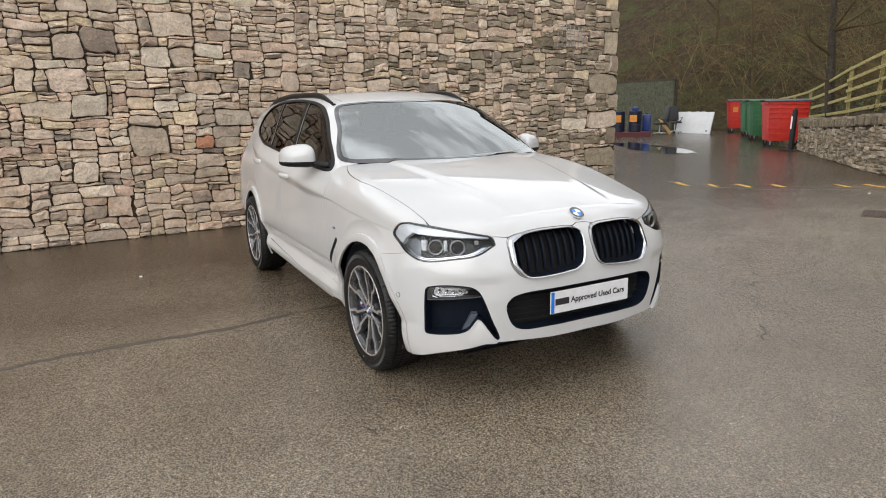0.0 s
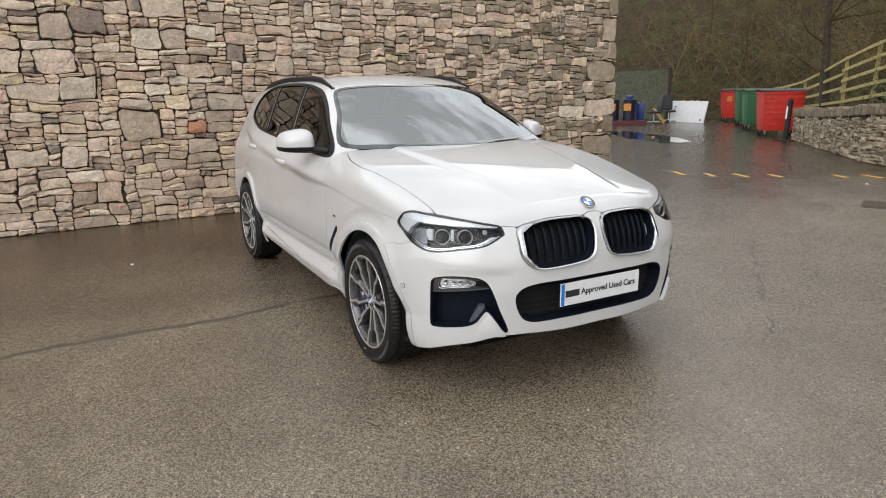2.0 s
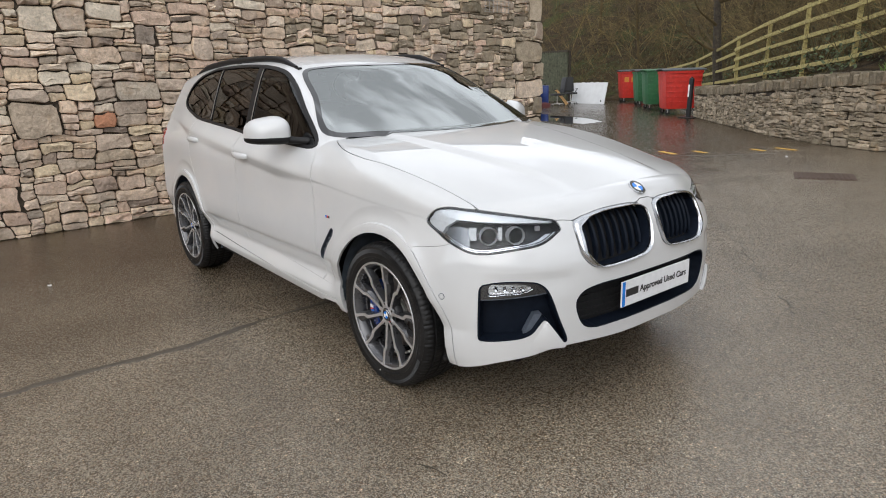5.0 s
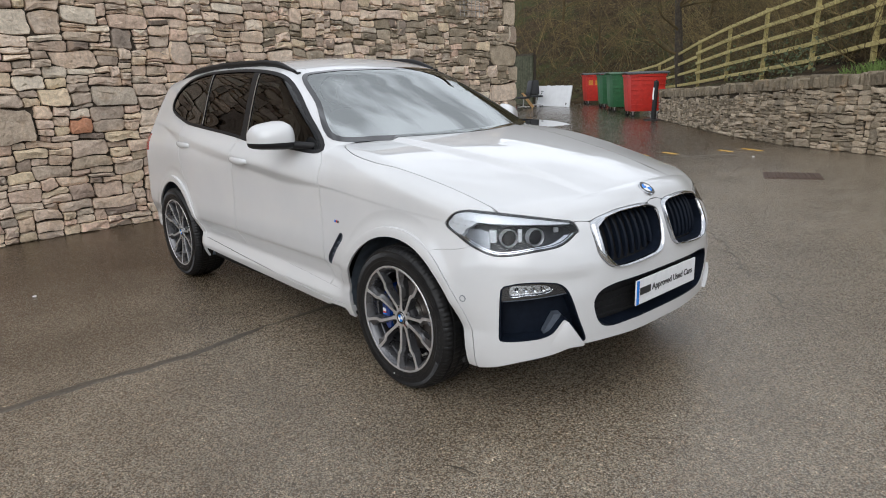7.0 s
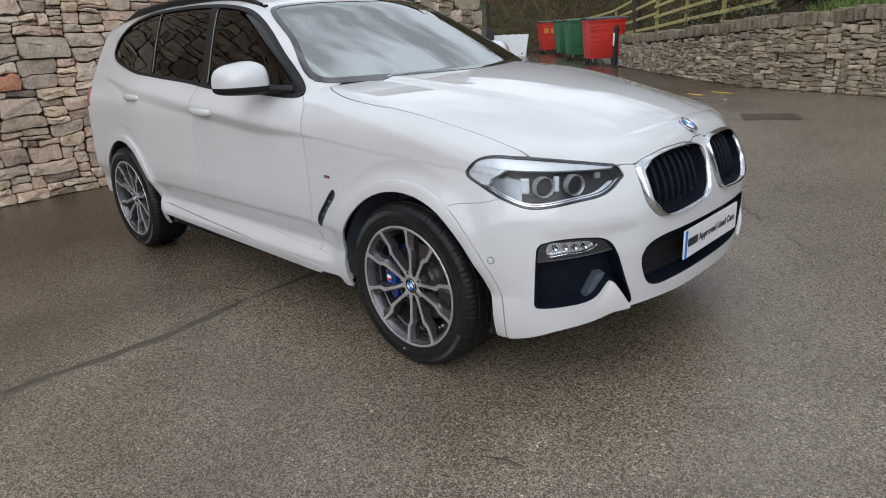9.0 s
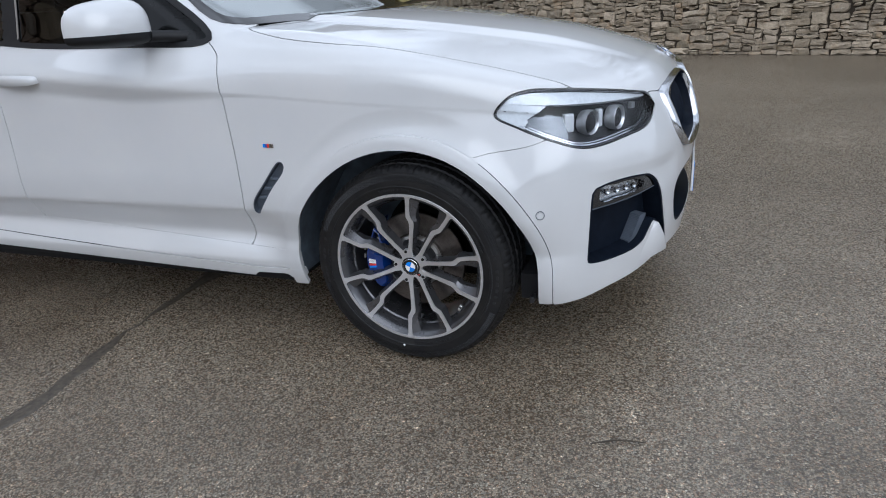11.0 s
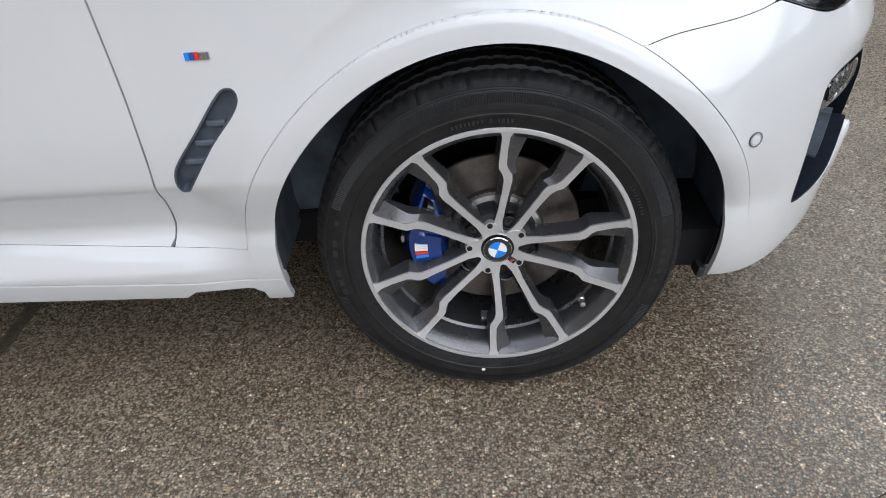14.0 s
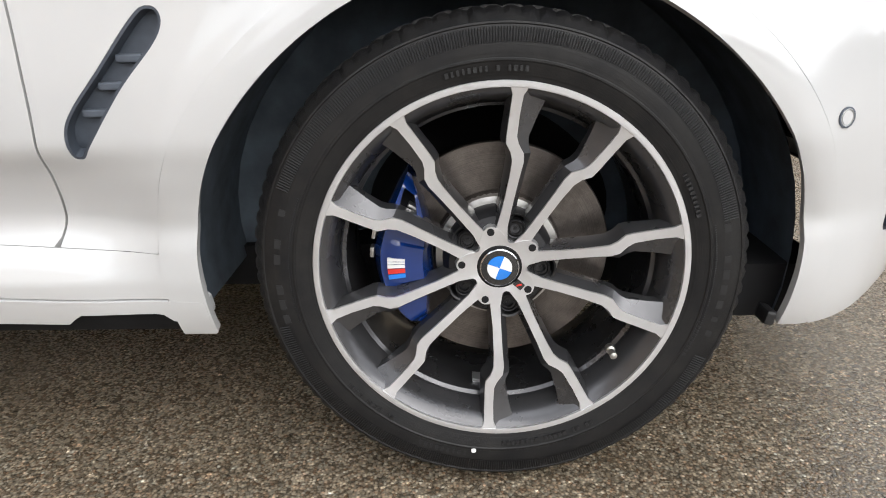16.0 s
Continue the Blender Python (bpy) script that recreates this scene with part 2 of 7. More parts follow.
# darker than plain mortar: the shade deep in the joints is in this colour
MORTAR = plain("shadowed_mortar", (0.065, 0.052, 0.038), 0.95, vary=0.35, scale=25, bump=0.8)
CHROME = plain("chrome", (0.60, 0.61, 0.63), 0.10, 1.0, 0.03)
DARKCHROME = plain("dark_chrome", (0.52, 0.53, 0.55), 0.17, 1.0, 0.05)
SATIN = plain("satin_aluminium", (0.73, 0.73, 0.745), 0.33, 0.82, 0.05)
GUNMETAL = plain("gunmetal_paint", (0.085, 0.085, 0.09), 0.28, 0.65, 0.10, coat=0.4)
BLACK = plain("black_plastic", (0.012, 0.012, 0.013), 0.45, vary=0.3, scale=80)
GLOSSBLACK = plain("gloss_black", (0.008, 0.008, 0.009), 0.08, vary=0.1, coat=1.0)
LINER = plain("liner_plastic", (0.095, 0.120, 0.150), 0.8, vary=0.35, scale=14, bump=0.3)
RUBBER = make_rubber()
# near-black for openings: the shade inside them is put into the colour
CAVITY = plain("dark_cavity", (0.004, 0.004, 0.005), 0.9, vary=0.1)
GLASS = make_glass("windscreen_glass", (0.40, 0.44, 0.42), (0.93, 0.97, 0.96), ior=4.6)
PRIVACY = make_glass("privacy_glass", (0.012, 0.016, 0.019), ior=1.33)
SIDEGLASS = make_glass("side_glass", (0.072, 0.095, 0.105), ior=1.33)
LENS = make_glass("lamp_lens", (0.90, 0.92, 0.94), ior=1.32)
REFLECTOR = plain("lamp_reflector", (0.68, 0.69, 0.71), 0.18, 1.0, 0.10, 60)
LAMPGREY = plain("lamp_bezel", (0.018, 0.019, 0.022), 0.42, 0.2, 0.25, 50)
LAMPWHITE = plain("lamp_frosted_white", (0.74, 0.76, 0.78), 0.22, 0.2, 0.10, 90)
FABRIC = plain("dark_leather", (0.02, 0.02, 0.022), 0.6, vary=0.25, scale=120, bump=0.2)
HEADLINER = plain("grey_headliner", (0.30, 0.30, 0.29), 0.9)
BLUE = plain("caliper_blue", (0.002, 0.026, 0.16), 0.22, vary=0.12, coat=1.0)
IRON = make_turned("brake_iron", (0.15, 0.132, 0.12), 0.34, 0.85)
STEEL = plain("zinc_steel", (0.48, 0.47, 0.45), 0.35, 0.9, 0.15, 70)
SIGNBLUE = plain("badge_blue", (0.01, 0.20, 0.72), 0.2, coat=1.0)
SIGNNAVY = plain("stripe_navy", (0.02, 0.06, 0.30), 0.3, coat=0.6)
SIGNRED = plain("stripe_red", (0.62, 0.03, 0.02), 0.3, coat=0.6)
SIGNWHITE = plain("enamel_white", (0.80, 0.80, 0.80), 0.3, vary=0.04)
PLATEWHITE = plain("plate_white", (0.74, 0.75, 0.77), 0.25, vary=0.05, coat=0.5)
INK = plain("plate_ink", (0.02, 0.02, 0.022), 0.5)
TRIMBLACK = plain("satin_black_trim", (0.010, 0.010, 0.011), 0.5, vary=0.2, spec=0.25)
TAILRED = plain("tail_lamp_red", (0.35, 0.01, 0.012), 0.12, coat=1.0)


# ---- building tools ----
def link_mesh(name, verts, faces, material, parent=None, label="", smooth=True, sharp=35):
    me = bpy.data.meshes.new(name)
    me.from_pydata([tuple(v) for v in verts], [], [tuple(f) for f in faces])
    me.materials.append(material)
    if smooth:
        me.shade_smooth()
        me.set_sharp_from_angle(angle=radians(sharp))
    ob = new(name, me)
    if parent:
        ob.parent = parent
    if label:
        tagged(ob, label)
    return ob


def part(name, bm, material, parent=None, label="", smooth=False, sharp=35):
    me = bpy.data.meshes.new(name)
    bmesh.ops.recalc_face_normals(bm, faces=bm.faces)
    bm.to_mesh(me)
    bm.free()
    me.materials.append(material)
    if smooth:
        me.shade_smooth()
        me.set_sharp_from_angle(angle=radians(sharp))
    ob = new(name, me)
    if parent:
        ob.parent = parent
    if label:
        tagged(ob, label)
    return ob


def thing(name, label, category, group="", kind="", at=None):
    ob = new(name)
    ob.empty_display_size = 0.1
    if at is not None:
        ob.matrix_basis = at
    return tagged(ob, label, category, group, kind)


def box(bm, x0, x1, y0, y1, z0, z1, bevel=0.0, m=None):
    r = bmesh.ops.create_cube(bm, size=1.0)
    vs = r["verts"]
    for v in vs:
        v.co = Vector((x0 + (v.co.x + .5) * (x1 - x0), y0 + (v.co.y + .5) * (y1 - y0), z0 + (v.co.z + .5) * (z1 - z0)))
    if bevel:
        es = list({e for v in vs for e in v.link_edges})
        r = bmesh.ops.bevel(bm, geom=es, offset=bevel, segments=2, affect="EDGES", profile=0.6)
        vs = list({v for f in r["faces"] for v in f.verts} | {v for v in vs if v.is_valid})
    if m is not None:
        bmesh.ops.transform(bm, matrix=m, verts=vs)
    return vs


def tube(bm, pts, radii, sides=8, cap=True):
    """A round bar along points; radii one a point or one for all."""
    pts = [Vector(p) for p in pts]
    if not hasattr(radii, "__len__"):
        radii = [radii] * len(pts)
    rings = []
    ref = Vector((0, 0, 1))
    for i, p in enumerate(pts):
        d = (pts[min(i + 1, len(pts) - 1)] - pts[max(i - 1, 0)]).normalized()
        u = d.cross(ref if abs(d.z) < .95 else Vector((1, 0, 0))).normalized()
        w = d.cross(u)
        rings.append([bm.verts.new(p + radii[i] * (math.cos(2 * math.pi * k / sides) * u + math.sin(2 * math.pi * k / sides) * w)) for k in range(sides)])
    for a, b in zip(rings, rings[1:]):
        for k in range(sides):
            bm.faces.new((a[k], a[(k + 1) % sides], b[(k + 1) % sides], b[k]))
    if cap:
        bm.faces.new(rings[0][::-1])
        bm.faces.new(rings[-1])
    return rings


def revolve(bm, profile, segs=48, axis="Y", centre=(0, 0, 0), closed=False, caps=True):
    """Turn a profile of (radius, along) round an axis through centre."""
    rings = []
    for i in range(segs):
        a = 2 * math.pi * i / segs
        c, s = math.cos(a), math.sin(a)
        ring = []
        for r, t in profile:
            v = {"Y": (r * s, t, r * c), "Z": (r * c, r * s, t), "X": (t, r * c, r * s)}[axis]
            ring.append(bm.verts.new(Vector(v) + Vector(centre)))
        rings.append(ring)
    n = len(profile)
    for i in range(segs):
        a, b = rings[i], rings[(i + 1) % segs]
        for k in range(n if closed else n - 1):
            bm.faces.new((a[k], b[k], b[(k + 1) % n], a[(k + 1) % n]))
    if not closed and caps:
        for k in (0, n - 1):
            if profile[k][0] > 1e-4:
                try:
                    bm.faces.new([r[k] for r in rings])
                except ValueError:
                    pass
    bmesh.ops.remove_doubles(bm, verts=[v for r in rings for v in r], dist=1e-5)
    return rings


def closed_curve(points, per=8):
    """A smooth closed line through a few points."""
    p = np.array(points, float)
    n = len(p)
    out = []
    for i in range(n):
        a, b, c, d = p[i - 1], p[i], p[(i + 1) % n], p[(i + 2) % n]
        ab, bc, cd = [max(1e-6, np.linalg.norm(v)) ** .5 for v in (b - a, c - b, d - c)]
        m1 = ((b - a) / ab - (c - a) / (ab + bc) + (c - b) / bc) * bc
        m2 = ((c - b) / bc - (d - b) / (bc + cd) + (d - c) / cd) * bc
        for k in range(per):
            t = k / per
            out.append((1 + 2 * t) * (1 - t) ** 2 * b + t * (1 - t) ** 2 * m1 + t * t * (3 - 2 * t) * c + t * t * (t - 1) * m2)
    return np.array(out)


def inside(poly, px, py):
    """Signed distance to a closed line: below zero inside."""
    px, py = np.asarray(px, float), np.asarray(py, float)
    shape = px.shape
    px, py = px.ravel(), py.ravel()
    best, odd = np.full(px.shape, 1e9), np.zeros(px.shape, bool)
    for (ax, ay), (bx, by) in zip(poly, np.roll(poly, -1, 0)):
        ex, ey = bx - ax, by - ay
        t = np.clip(((px - ax) * ex + (py - ay) * ey) / max(ex * ex + ey * ey, 1e-12), 0, 1)
        best = np.minimum(best, (px - ax - t * ex) ** 2 + (py - ay - t * ey) ** 2)
        cross = ((ay > py) != (by > py)) & (px < (bx - ax) * (py - ay) / (by - ay if by != ay else 1e-12) + ax)
        odd ^= cross
    return (np.sqrt(best) * np.where(odd, -1, 1)).reshape(shape)


# ---- car surface ----
def pchip(xs, ys):
    """Smooth curve without overshoot through a few knots."""
    xs, ys = np.array(xs, float), np.array(ys, float)
    h, d = np.diff(xs), np.diff(ys) / np.diff(xs)
    m = np.empty(len(xs))
    m[0], m[-1] = d[0], d[-1]
    for i in range(1, len(xs) - 1):
        m[i] = 0 if d[i - 1] * d[i] <= 0 else 3 * (h[i - 1] + h[i]) / ((2 * h[i] + h[i - 1]) / d[i - 1] + (h[i] + 2 * h[i - 1]) / d[i])

    def curve(x):
        x = np.clip(x, xs[0], xs[-1])
        i = np.clip(np.searchsorted(xs, x) - 1, 0, len(xs) - 2)
        t = (x - xs[i]) / h[i]
        return ((1 + 2 * t) * (1 - t) ** 2 * ys[i] + t * (1 - t) ** 2 * h[i] * m[i] + t * t * (3 - 2 * t) * ys[i + 1] + t * t * (t - 1) * h[i] * m[i + 1])
    return curve


def smax(a, b, k):
    h = np.maximum(k - np.abs(a - b), 0) / k
    return np.maximum(a, b) + h * h * k / 4


def step01(x, a, b):
    t = np.clip((x - a) / (b - a), 0, 1)
    return t * t * (3 - 2 * t)


AXLE, HUB_Z = 1.432, 0.362
side_w = pchip([.18, .23, .27, .31, .35, .39, .425, .46, .51, .56, .62, .74, .85, .93, .97, 1.03, 1.09, 1.14, 1.22, 1.32, 1.42, 1.52, 1.60, 1.68],
               [.84, .872, .890, .899, .903, .902, .897, .905, .922, .936, .938, .931, .926, .924, .922, .913, .888, .858, .818, .772, .724, .672, .622, .56])
nose_x = pchip([.15, .22, .30, .40, .50, .60, .68, .76, .84, .90, .95, 1.0, 1.05], [2.24, 2.275, 2.305, 2.318, 2.325, 2.328, 2.322, 2.305, 2.278, 2.245, 2.205, 2.15, 2.08])
hood_z = pchip([.6, .85, 1.2, 1.6, 1.9, 2.1, 2.2, 2.27, 2.34], [1.205, 1.188, 1.155, 1.10, 1.043, .990, .950, .90, .82])
roof_z = pchip([-2.52, -2.44, -2.30, -2.12, -1.75, -1.30, -.85, -.45, -.18, .0, .18, .45, .75, 1.05, 1.4], [.9, 1.18, 1.36, 1.545, 1.606, 1.648, 1.668, 1.666, 1.652, 1.625, 1.580, 1.465, 1.325, 1.168, .98])
tail_x = pchip([.2, .4, .6, .8, 1.0, 1.2, 1.5], [-2.30, -2.40, -2.43, -2.42, -2.40, -2.36, -2.2])


sill_flare = pchip([.18, .25, .29, .325, .345, .36, .425, .44, .50, .553, .56, .60], [.008, .012, .016, .020, .021, .016, -.022, -.025, -.017, .0, .0, .0])


def half_width(x, z):
    w = side_w(z)
    w = w - .075 * step01(x, 1.15, 2.1) * step01(z, .66, .92) - .012 * step01(x, 1.5, 1.9)
    w = w - .055 * step01(-x, .9, 2.4) - .03 * step01(-x, 1.6, 2.4) * step01(z, .9, 1.3)
    w = w - .02 * step01(x, .3, .9) * step01(z, 1.0, 1.15)
    for ax in (AXLE, -AXLE):
        r = np.hypot(x - ax, z - HUB_Z)
        lobe = np.clip((z - HUB_Z) / np.maximum(r, .05) - .30, 0, 1) / .70
        rim = r - .459 - np.where(x > ax, .030, .0415) * np.clip(np.abs(x - ax) / np.maximum(r, .05), 0, 1) ** 6
        fall = .080 * lobe ** .8 - rim
        w = w + .014 * np.exp(-(np.maximum(rim + .019, 0) / .045) ** 2) * step01(z, .2, .5) - .10 * np.clip(-.030 - rim, 0, .03) * step01(z, .3, .5)
        w = w - (.18 * fall * step01(fall, -.003, .006) + .001 * lobe) * step01(rim, -.0008, -.0003) * (1 - step01(x, 1.56, 1.70))
    zc = 1.032 - .085 * x
    d = z - zc
    band = .003 + .056 * (1 - step01(x, .30, .98)) * step01(x, -1.9, -1.2)
    w = w + .48 * band * np.where(d > 0, np.exp(-(d / .065) ** 2), np.clip(1 + d / band, 0, 1))
    # undercut door foot and flared sill between the wheels
    return w + sill_flare(z) * step01(x, -1.06, -.90) * (1 - step01(x, .78, .97))


def top_z(x, s):
    hood = hood_z(x) - (.028 + .062 * step01(x, 1.0, 2.0)) * (s / .78) ** 2
    crease = .52 - .17 * step01(x, .9, 2.2)
    hood = hood + .017 * (1 - step01(s, crease - .045, crease + .015)) * (1 - step01(x, 1.75, 2.2)) * step01(x, .7, .9)
    roof = roof_z(x + .25 * s * s) - .10 * s * s
    return np.maximum(hood, roof) * 1.0


def nose(s, z):
    shelf = .24 * np.clip(.690 - z, 0, .036) * step01(z, .56, .645) * step01(s, .47, .56) * (1 - step01(s, .78, .85))
    return nose_x(z) - .20 * s ** 2 - .39 * s ** 5.3 - .03 * step01(s, .3, .55) * step01(z, .7, .9) - shelf


def field(x, s, z):
    """Below zero inside the body; s is the distance from the middle plane."""
    f = smax(s - half_width(x, z), z - top_z(x, s), .075)
    f = smax(f, (x - nose(s, z)) * .9, .05)
    f = smax(f, tail_x(z) + .16 * s ** 2 + .3 * s ** 6 - x, .06)
    return smax(f, .2 - z, .03)


AXIS = 1.1


def frames(kind, a, b):
    one = np.ones_like(a)
    if kind == "side":
        return (a, 1.25 * one, b), (0 * one, -one, 0 * one), 1.0
    if kind == "front":
        return (2.6 * one, a, b), (-one, 0 * one, 0 * one), 1.6
    if kind == "top":
        return (a, b, 1.9 * one), (0 * one, 0 * one, -one), 1.5
    c, n = np.cos(a), np.sin(a)
    return (AXIS + 1.5 * c, 1.5 * n, b), (-c, -n, 0 * one), 1.45


def cast(p, d, reach):
    """Where rays from outside first meet the body."""
    p, d = [np.asarray(v, float) for v in p], [np.asarray(v, float) for v in d]
    at = lambda t: field(p[0] + t * d[0], np.abs(p[1] + t * d[1]), p[2] + t * d[2])
    n = 36
    lo, hi, found = np.zeros(p[0].shape), np.full(p[0].shape, float(reach)), np.zeros(p[0].shape, bool)
    for i in range(1, n + 1):
        t = np.full(p[0].shape, reach * i / n)
        hit = (at(t) < 0) & ~found
        hi[hit], lo[hit] = t[hit], reach * (i - 1) / n
        found |= hit
    for _ in range(14):
        m = (lo + hi) / 2
        neg = at(m) < 0
        hi, lo = np.where(neg, m, hi), np.where(neg, lo, m)
    t = (lo + hi) / 2
    return np.stack([p[i] + t * d[i] for i in range(3)], -1), found


# ---- car panels ----
STEELDARK = plain("dark_zinc", (0.03, 0.03, 0.032), 0.32, 0.8, 0.2, 90)
FACETED = plain("faceted_reflector", (0.24, 0.25, 0.265), 0.25, 0.7, 0.45, 170, 0.6)
VENTGREY = plain("vent_plastic", (0.055, 0.066, 0.085), 0.55, vary=0.12, scale=60)
JOINTGREY = plain("sealed_joint", (0.20, 0.20, 0.21), 0.7, vary=0.1)
VENTFIN = plain("vent_fin_plastic", (0.085, 0.10, 0.125), 0.4, vary=0.12, scale=60)
# the recess shade behind the spokes is put into this grey
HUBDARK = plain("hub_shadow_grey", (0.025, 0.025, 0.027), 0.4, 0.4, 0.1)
RIBRUBBER = plain("ribbed_rubber", (0.017, 0.017, 0.018), 0.5, vary=0.2, scale=80, spec=0.4)
SLATBLACK = plain("slat_black", (0.007, 0.010, 0.017), 0.45, vary=0.2, spec=0.08)
def slope(x, s, z):
    e = 5e-4
    g = np.stack([field(x + e, np.abs(s), z) - field(x - e, np.abs(s), z), field(x, np.abs(s + e), z) - field(x, np.abs(s - e), z), field(x, np.abs(s), z + e) - field(x, np.abs(s), z - e)], -1)
    return g / np.maximum(np.linalg.norm(g, axis=-1, keepdims=True), 1e-9)


def skin(kind, a_range, b_range, step, region, lip=.012, offset=0.0):
    """Vertices and faces of the piece of body skin where region is below zero, its rim turned inwards by lip."""
    na, nb = [max(3, int(round((r[1] - r[0]) / st)) + 1) for r, st in ((a_range, step[0]), (b_range, step[1]))]
    a, b = np.meshgrid(np.linspace(*a_range, na), np.linspace(*b_range, nb), indexing="ij")
    a, b = a.ravel(), b.ravel()

    def sample(a, b):
        pts, ok = cast(*frames(kind, a, b))
        f = region(pts[:, 0], np.abs(pts[:, 1]), pts[:, 2])
        return pts, np.where(ok, f, 1.0)
    pts, f = sample(a, b)
    idx = np.arange(na * nb).reshape(na, nb)
    q = np.stack([idx[:-1, :-1], idx[1:, :-1], idx[1:, 1:], idx[:-1, 1:]], -1).reshape(-1, 4)
    neg = f < 0
    cnt = neg[q].sum(1)
    faces = [tuple(r) for r in q[cnt == 4]]
    cuts, ca, cb = {}, [], []

    def cut(i, j):
        key = (min(i, j), max(i, j))
        if key not in cuts:
            lo, hi = (i, j) if f[i] < 0 else (j, i)
            t = np.clip(f[lo] / (f[lo] - f[hi]), .02, .98) if f[hi] < .5 else .02
            cuts[key] = len(a) + len(ca)
            ca.append(a[lo] + t * (a[hi] - a[lo]))
            cb.append(b[lo] + t * (b[hi] - b[lo]))
        return cuts[key]
    for r in q[(cnt > 0) & (cnt < 4)]:
        for tri in ((r[0], r[1], r[2]), (r[0], r[2], r[3])):
            poly = []
            for i in range(3):
                p, n = tri[i], tri[(i + 1) % 3]
                if neg[p]:
                    poly.append(p)
                if neg[p] != neg[n]:
                    poly.append(cut(p, n))
            if len(poly) >= 3:
                faces.append(tuple(poly))
    if ca:
        extra, _ = sample(np.array(ca), np.array(cb))
        pts = np.concatenate([pts, extra])
    used = sorted({i for fc in faces for i in fc})
    remap = {o: n for n, o in enumerate(used)}
    pts = pts[used]
    faces = [tuple(remap[i] for i in fc) for fc in faces]
    nrm = slope(pts[:, 0], pts[:, 1], pts[:, 2])
    pts = pts + nrm * offset
    p = [pts[i] for i in faces[0][:3]]
    if np.dot(np.cross(p[1] - p[0], p[2] - p[0]), nrm[faces[0][0]]) < 0:
        faces = [fc[::-1] for fc in faces]
    if lip:
        edges = {}
        for fc in faces:
            for i in range(len(fc)):
                edges[(fc[i], fc[(i + 1) % len(fc)])] = 1
        rim = [e for e in edges if (e[1], e[0]) not in edges]
        low = {}
        verts = list(pts)
        for i in {i for e in rim for i in e}:
            low[i] = len(verts)
            verts.append(pts[i] - nrm[i] * lip)
        faces += [(j, i, low[i], low[j]) for i, j in rim]
        pts = np.array(verts)
    return pts, faces


def body_part(name, made, material, parent, label="", sides=(0,), sharp=40):
    """Link a piece of skin: 0 as it is (both sides in one), -1 on the car's right, 1 on its left."""
    obs = []
    for side in sides:
        v = np.array(made[0])
        v[:, 1] = -v[:, 1] if side <= 0 else v[:, 1]
        fc = [f[::-1] for f in made[1]] if side <= 0 else made[1]
        obs.append(link_mesh(name, v.tolist(), fc, material, parent, label, sharp=sharp))
    return obs


car = thing("car", "white five-door SUV parked on wet asphalt beside a stone wall", "car")

# outlines: angle round the nose and height, or plan and elevation
LAMP = closed_curve([(53.7, .874), (51.8, .920), (48.5, .941), (44.5, .9385), (41.7, .934), (34.2, .913), (30.3, .899), (27.6, .889), (26.3, .883), (25.4, .866), (25.1, .846), (25.9, .834), (29.3, .797), (34.9, .779), (42.5, .765), (46.8, .794), (50.6, .832)], 6)
POCKET = closed_curve([(42.0, .60), (41.5, .632), (40.3, .643), (37.3, .652), (33, .650), (30.3, .637), (28.6, .600), (26.3, .47), (24.5, .37), (24.9, .358), (25.8, .372), (27.3, .42), (28.9, .468), (29.6, .474), (30.4, .455), (31.6, .42), (33.5, .400), (36, .391), (41.3, .385), (42.1, .392), (42.3, .41), (42.2, .50)], 4)
KIDNEY = closed_curve([(.449, .864), (.458, .80), (.457, .741), (.434, .705), (.40, .680), (.345, .672), (.23, .675), (.15, .682), (.088, .692), (.052, .716), (.034, .765), (.026, .835), (.038, .885), (.085, .904), (.17, .908), (.30, .905), (.37, .894), (.42, .882)], 5)
INTAKE = closed_curve([(.496, .535), (.470, .578), (.40, .600), (.25, .606), (0, .610), (-.25, .606), (-.40, .600), (-.470, .578), (-.496, .535), (-.462, .435), (-.41, .404), (-.25, .400), (0, .404), (.25, .400), (.41, .404), (.462, .435)], 4)
BONNET = closed_curve([(.825, .752), (.95, .815), (1.2, .840), (1.36, .818), (1.52, .792), (1.74, .768), (1.96, .764), (2.3, .77), (2.42, .5), (2.42, -.5), (2.3, -.77), (1.96, -.764), (1.74, -.768), (1.52, -.792), (1.36, -.818), (1.2, -.840), (.95, -.815), (.825, -.752), (.93, -.5), (1.02, -.25), (1.05, 0), (1.02, .25), (.93, .5)], 5)
DLO = closed_curve([(.720, 1.137), (.45, 1.325), (.11, 1.510), (-.10, 1.562), (-.50, 1.594), (-1.0, 1.596), (-1.3, 1.582), (-1.58, 1.525), (-1.745, 1.425), (-1.75, 1.345), (-1.33, 1.236), (-.944, 1.204), (-.45, 1.173), (-.05, 1.140), (.35, 1.130)], 6)
SCREEN = closed_curve([(.735, .775), (.42, .675), (.12, .565), (.135, .40), (.185, .18), (.20, 0), (.185, -.18), (.135, -.40), (.12, -.565), (.42, -.675), (.735, -.775), (.90, -.56), (1.03, -.25), (1.07, 0), (1.03, .25), (.90, .56)], 6)
VENT = closed_curve([(.998, .712), (.992, .726), (.976, .728), (.962, .718), (.905, .650), (.856, .592), (.846, .570), (.845, .545), (.849, .533), (.862, .533), (.872, .545), (.935, .628), (.990, .690)], 4)
GAP = .0019
DEG = 180 / math.pi


def turn(x, s):
    return np.arctan2(s, x - AXIS) * DEG


def lamp(x, s, z):
    return np.where(x > 1.5, inside(LAMP * (1 / 45, 1), turn(x, s) / 45, z), 1)


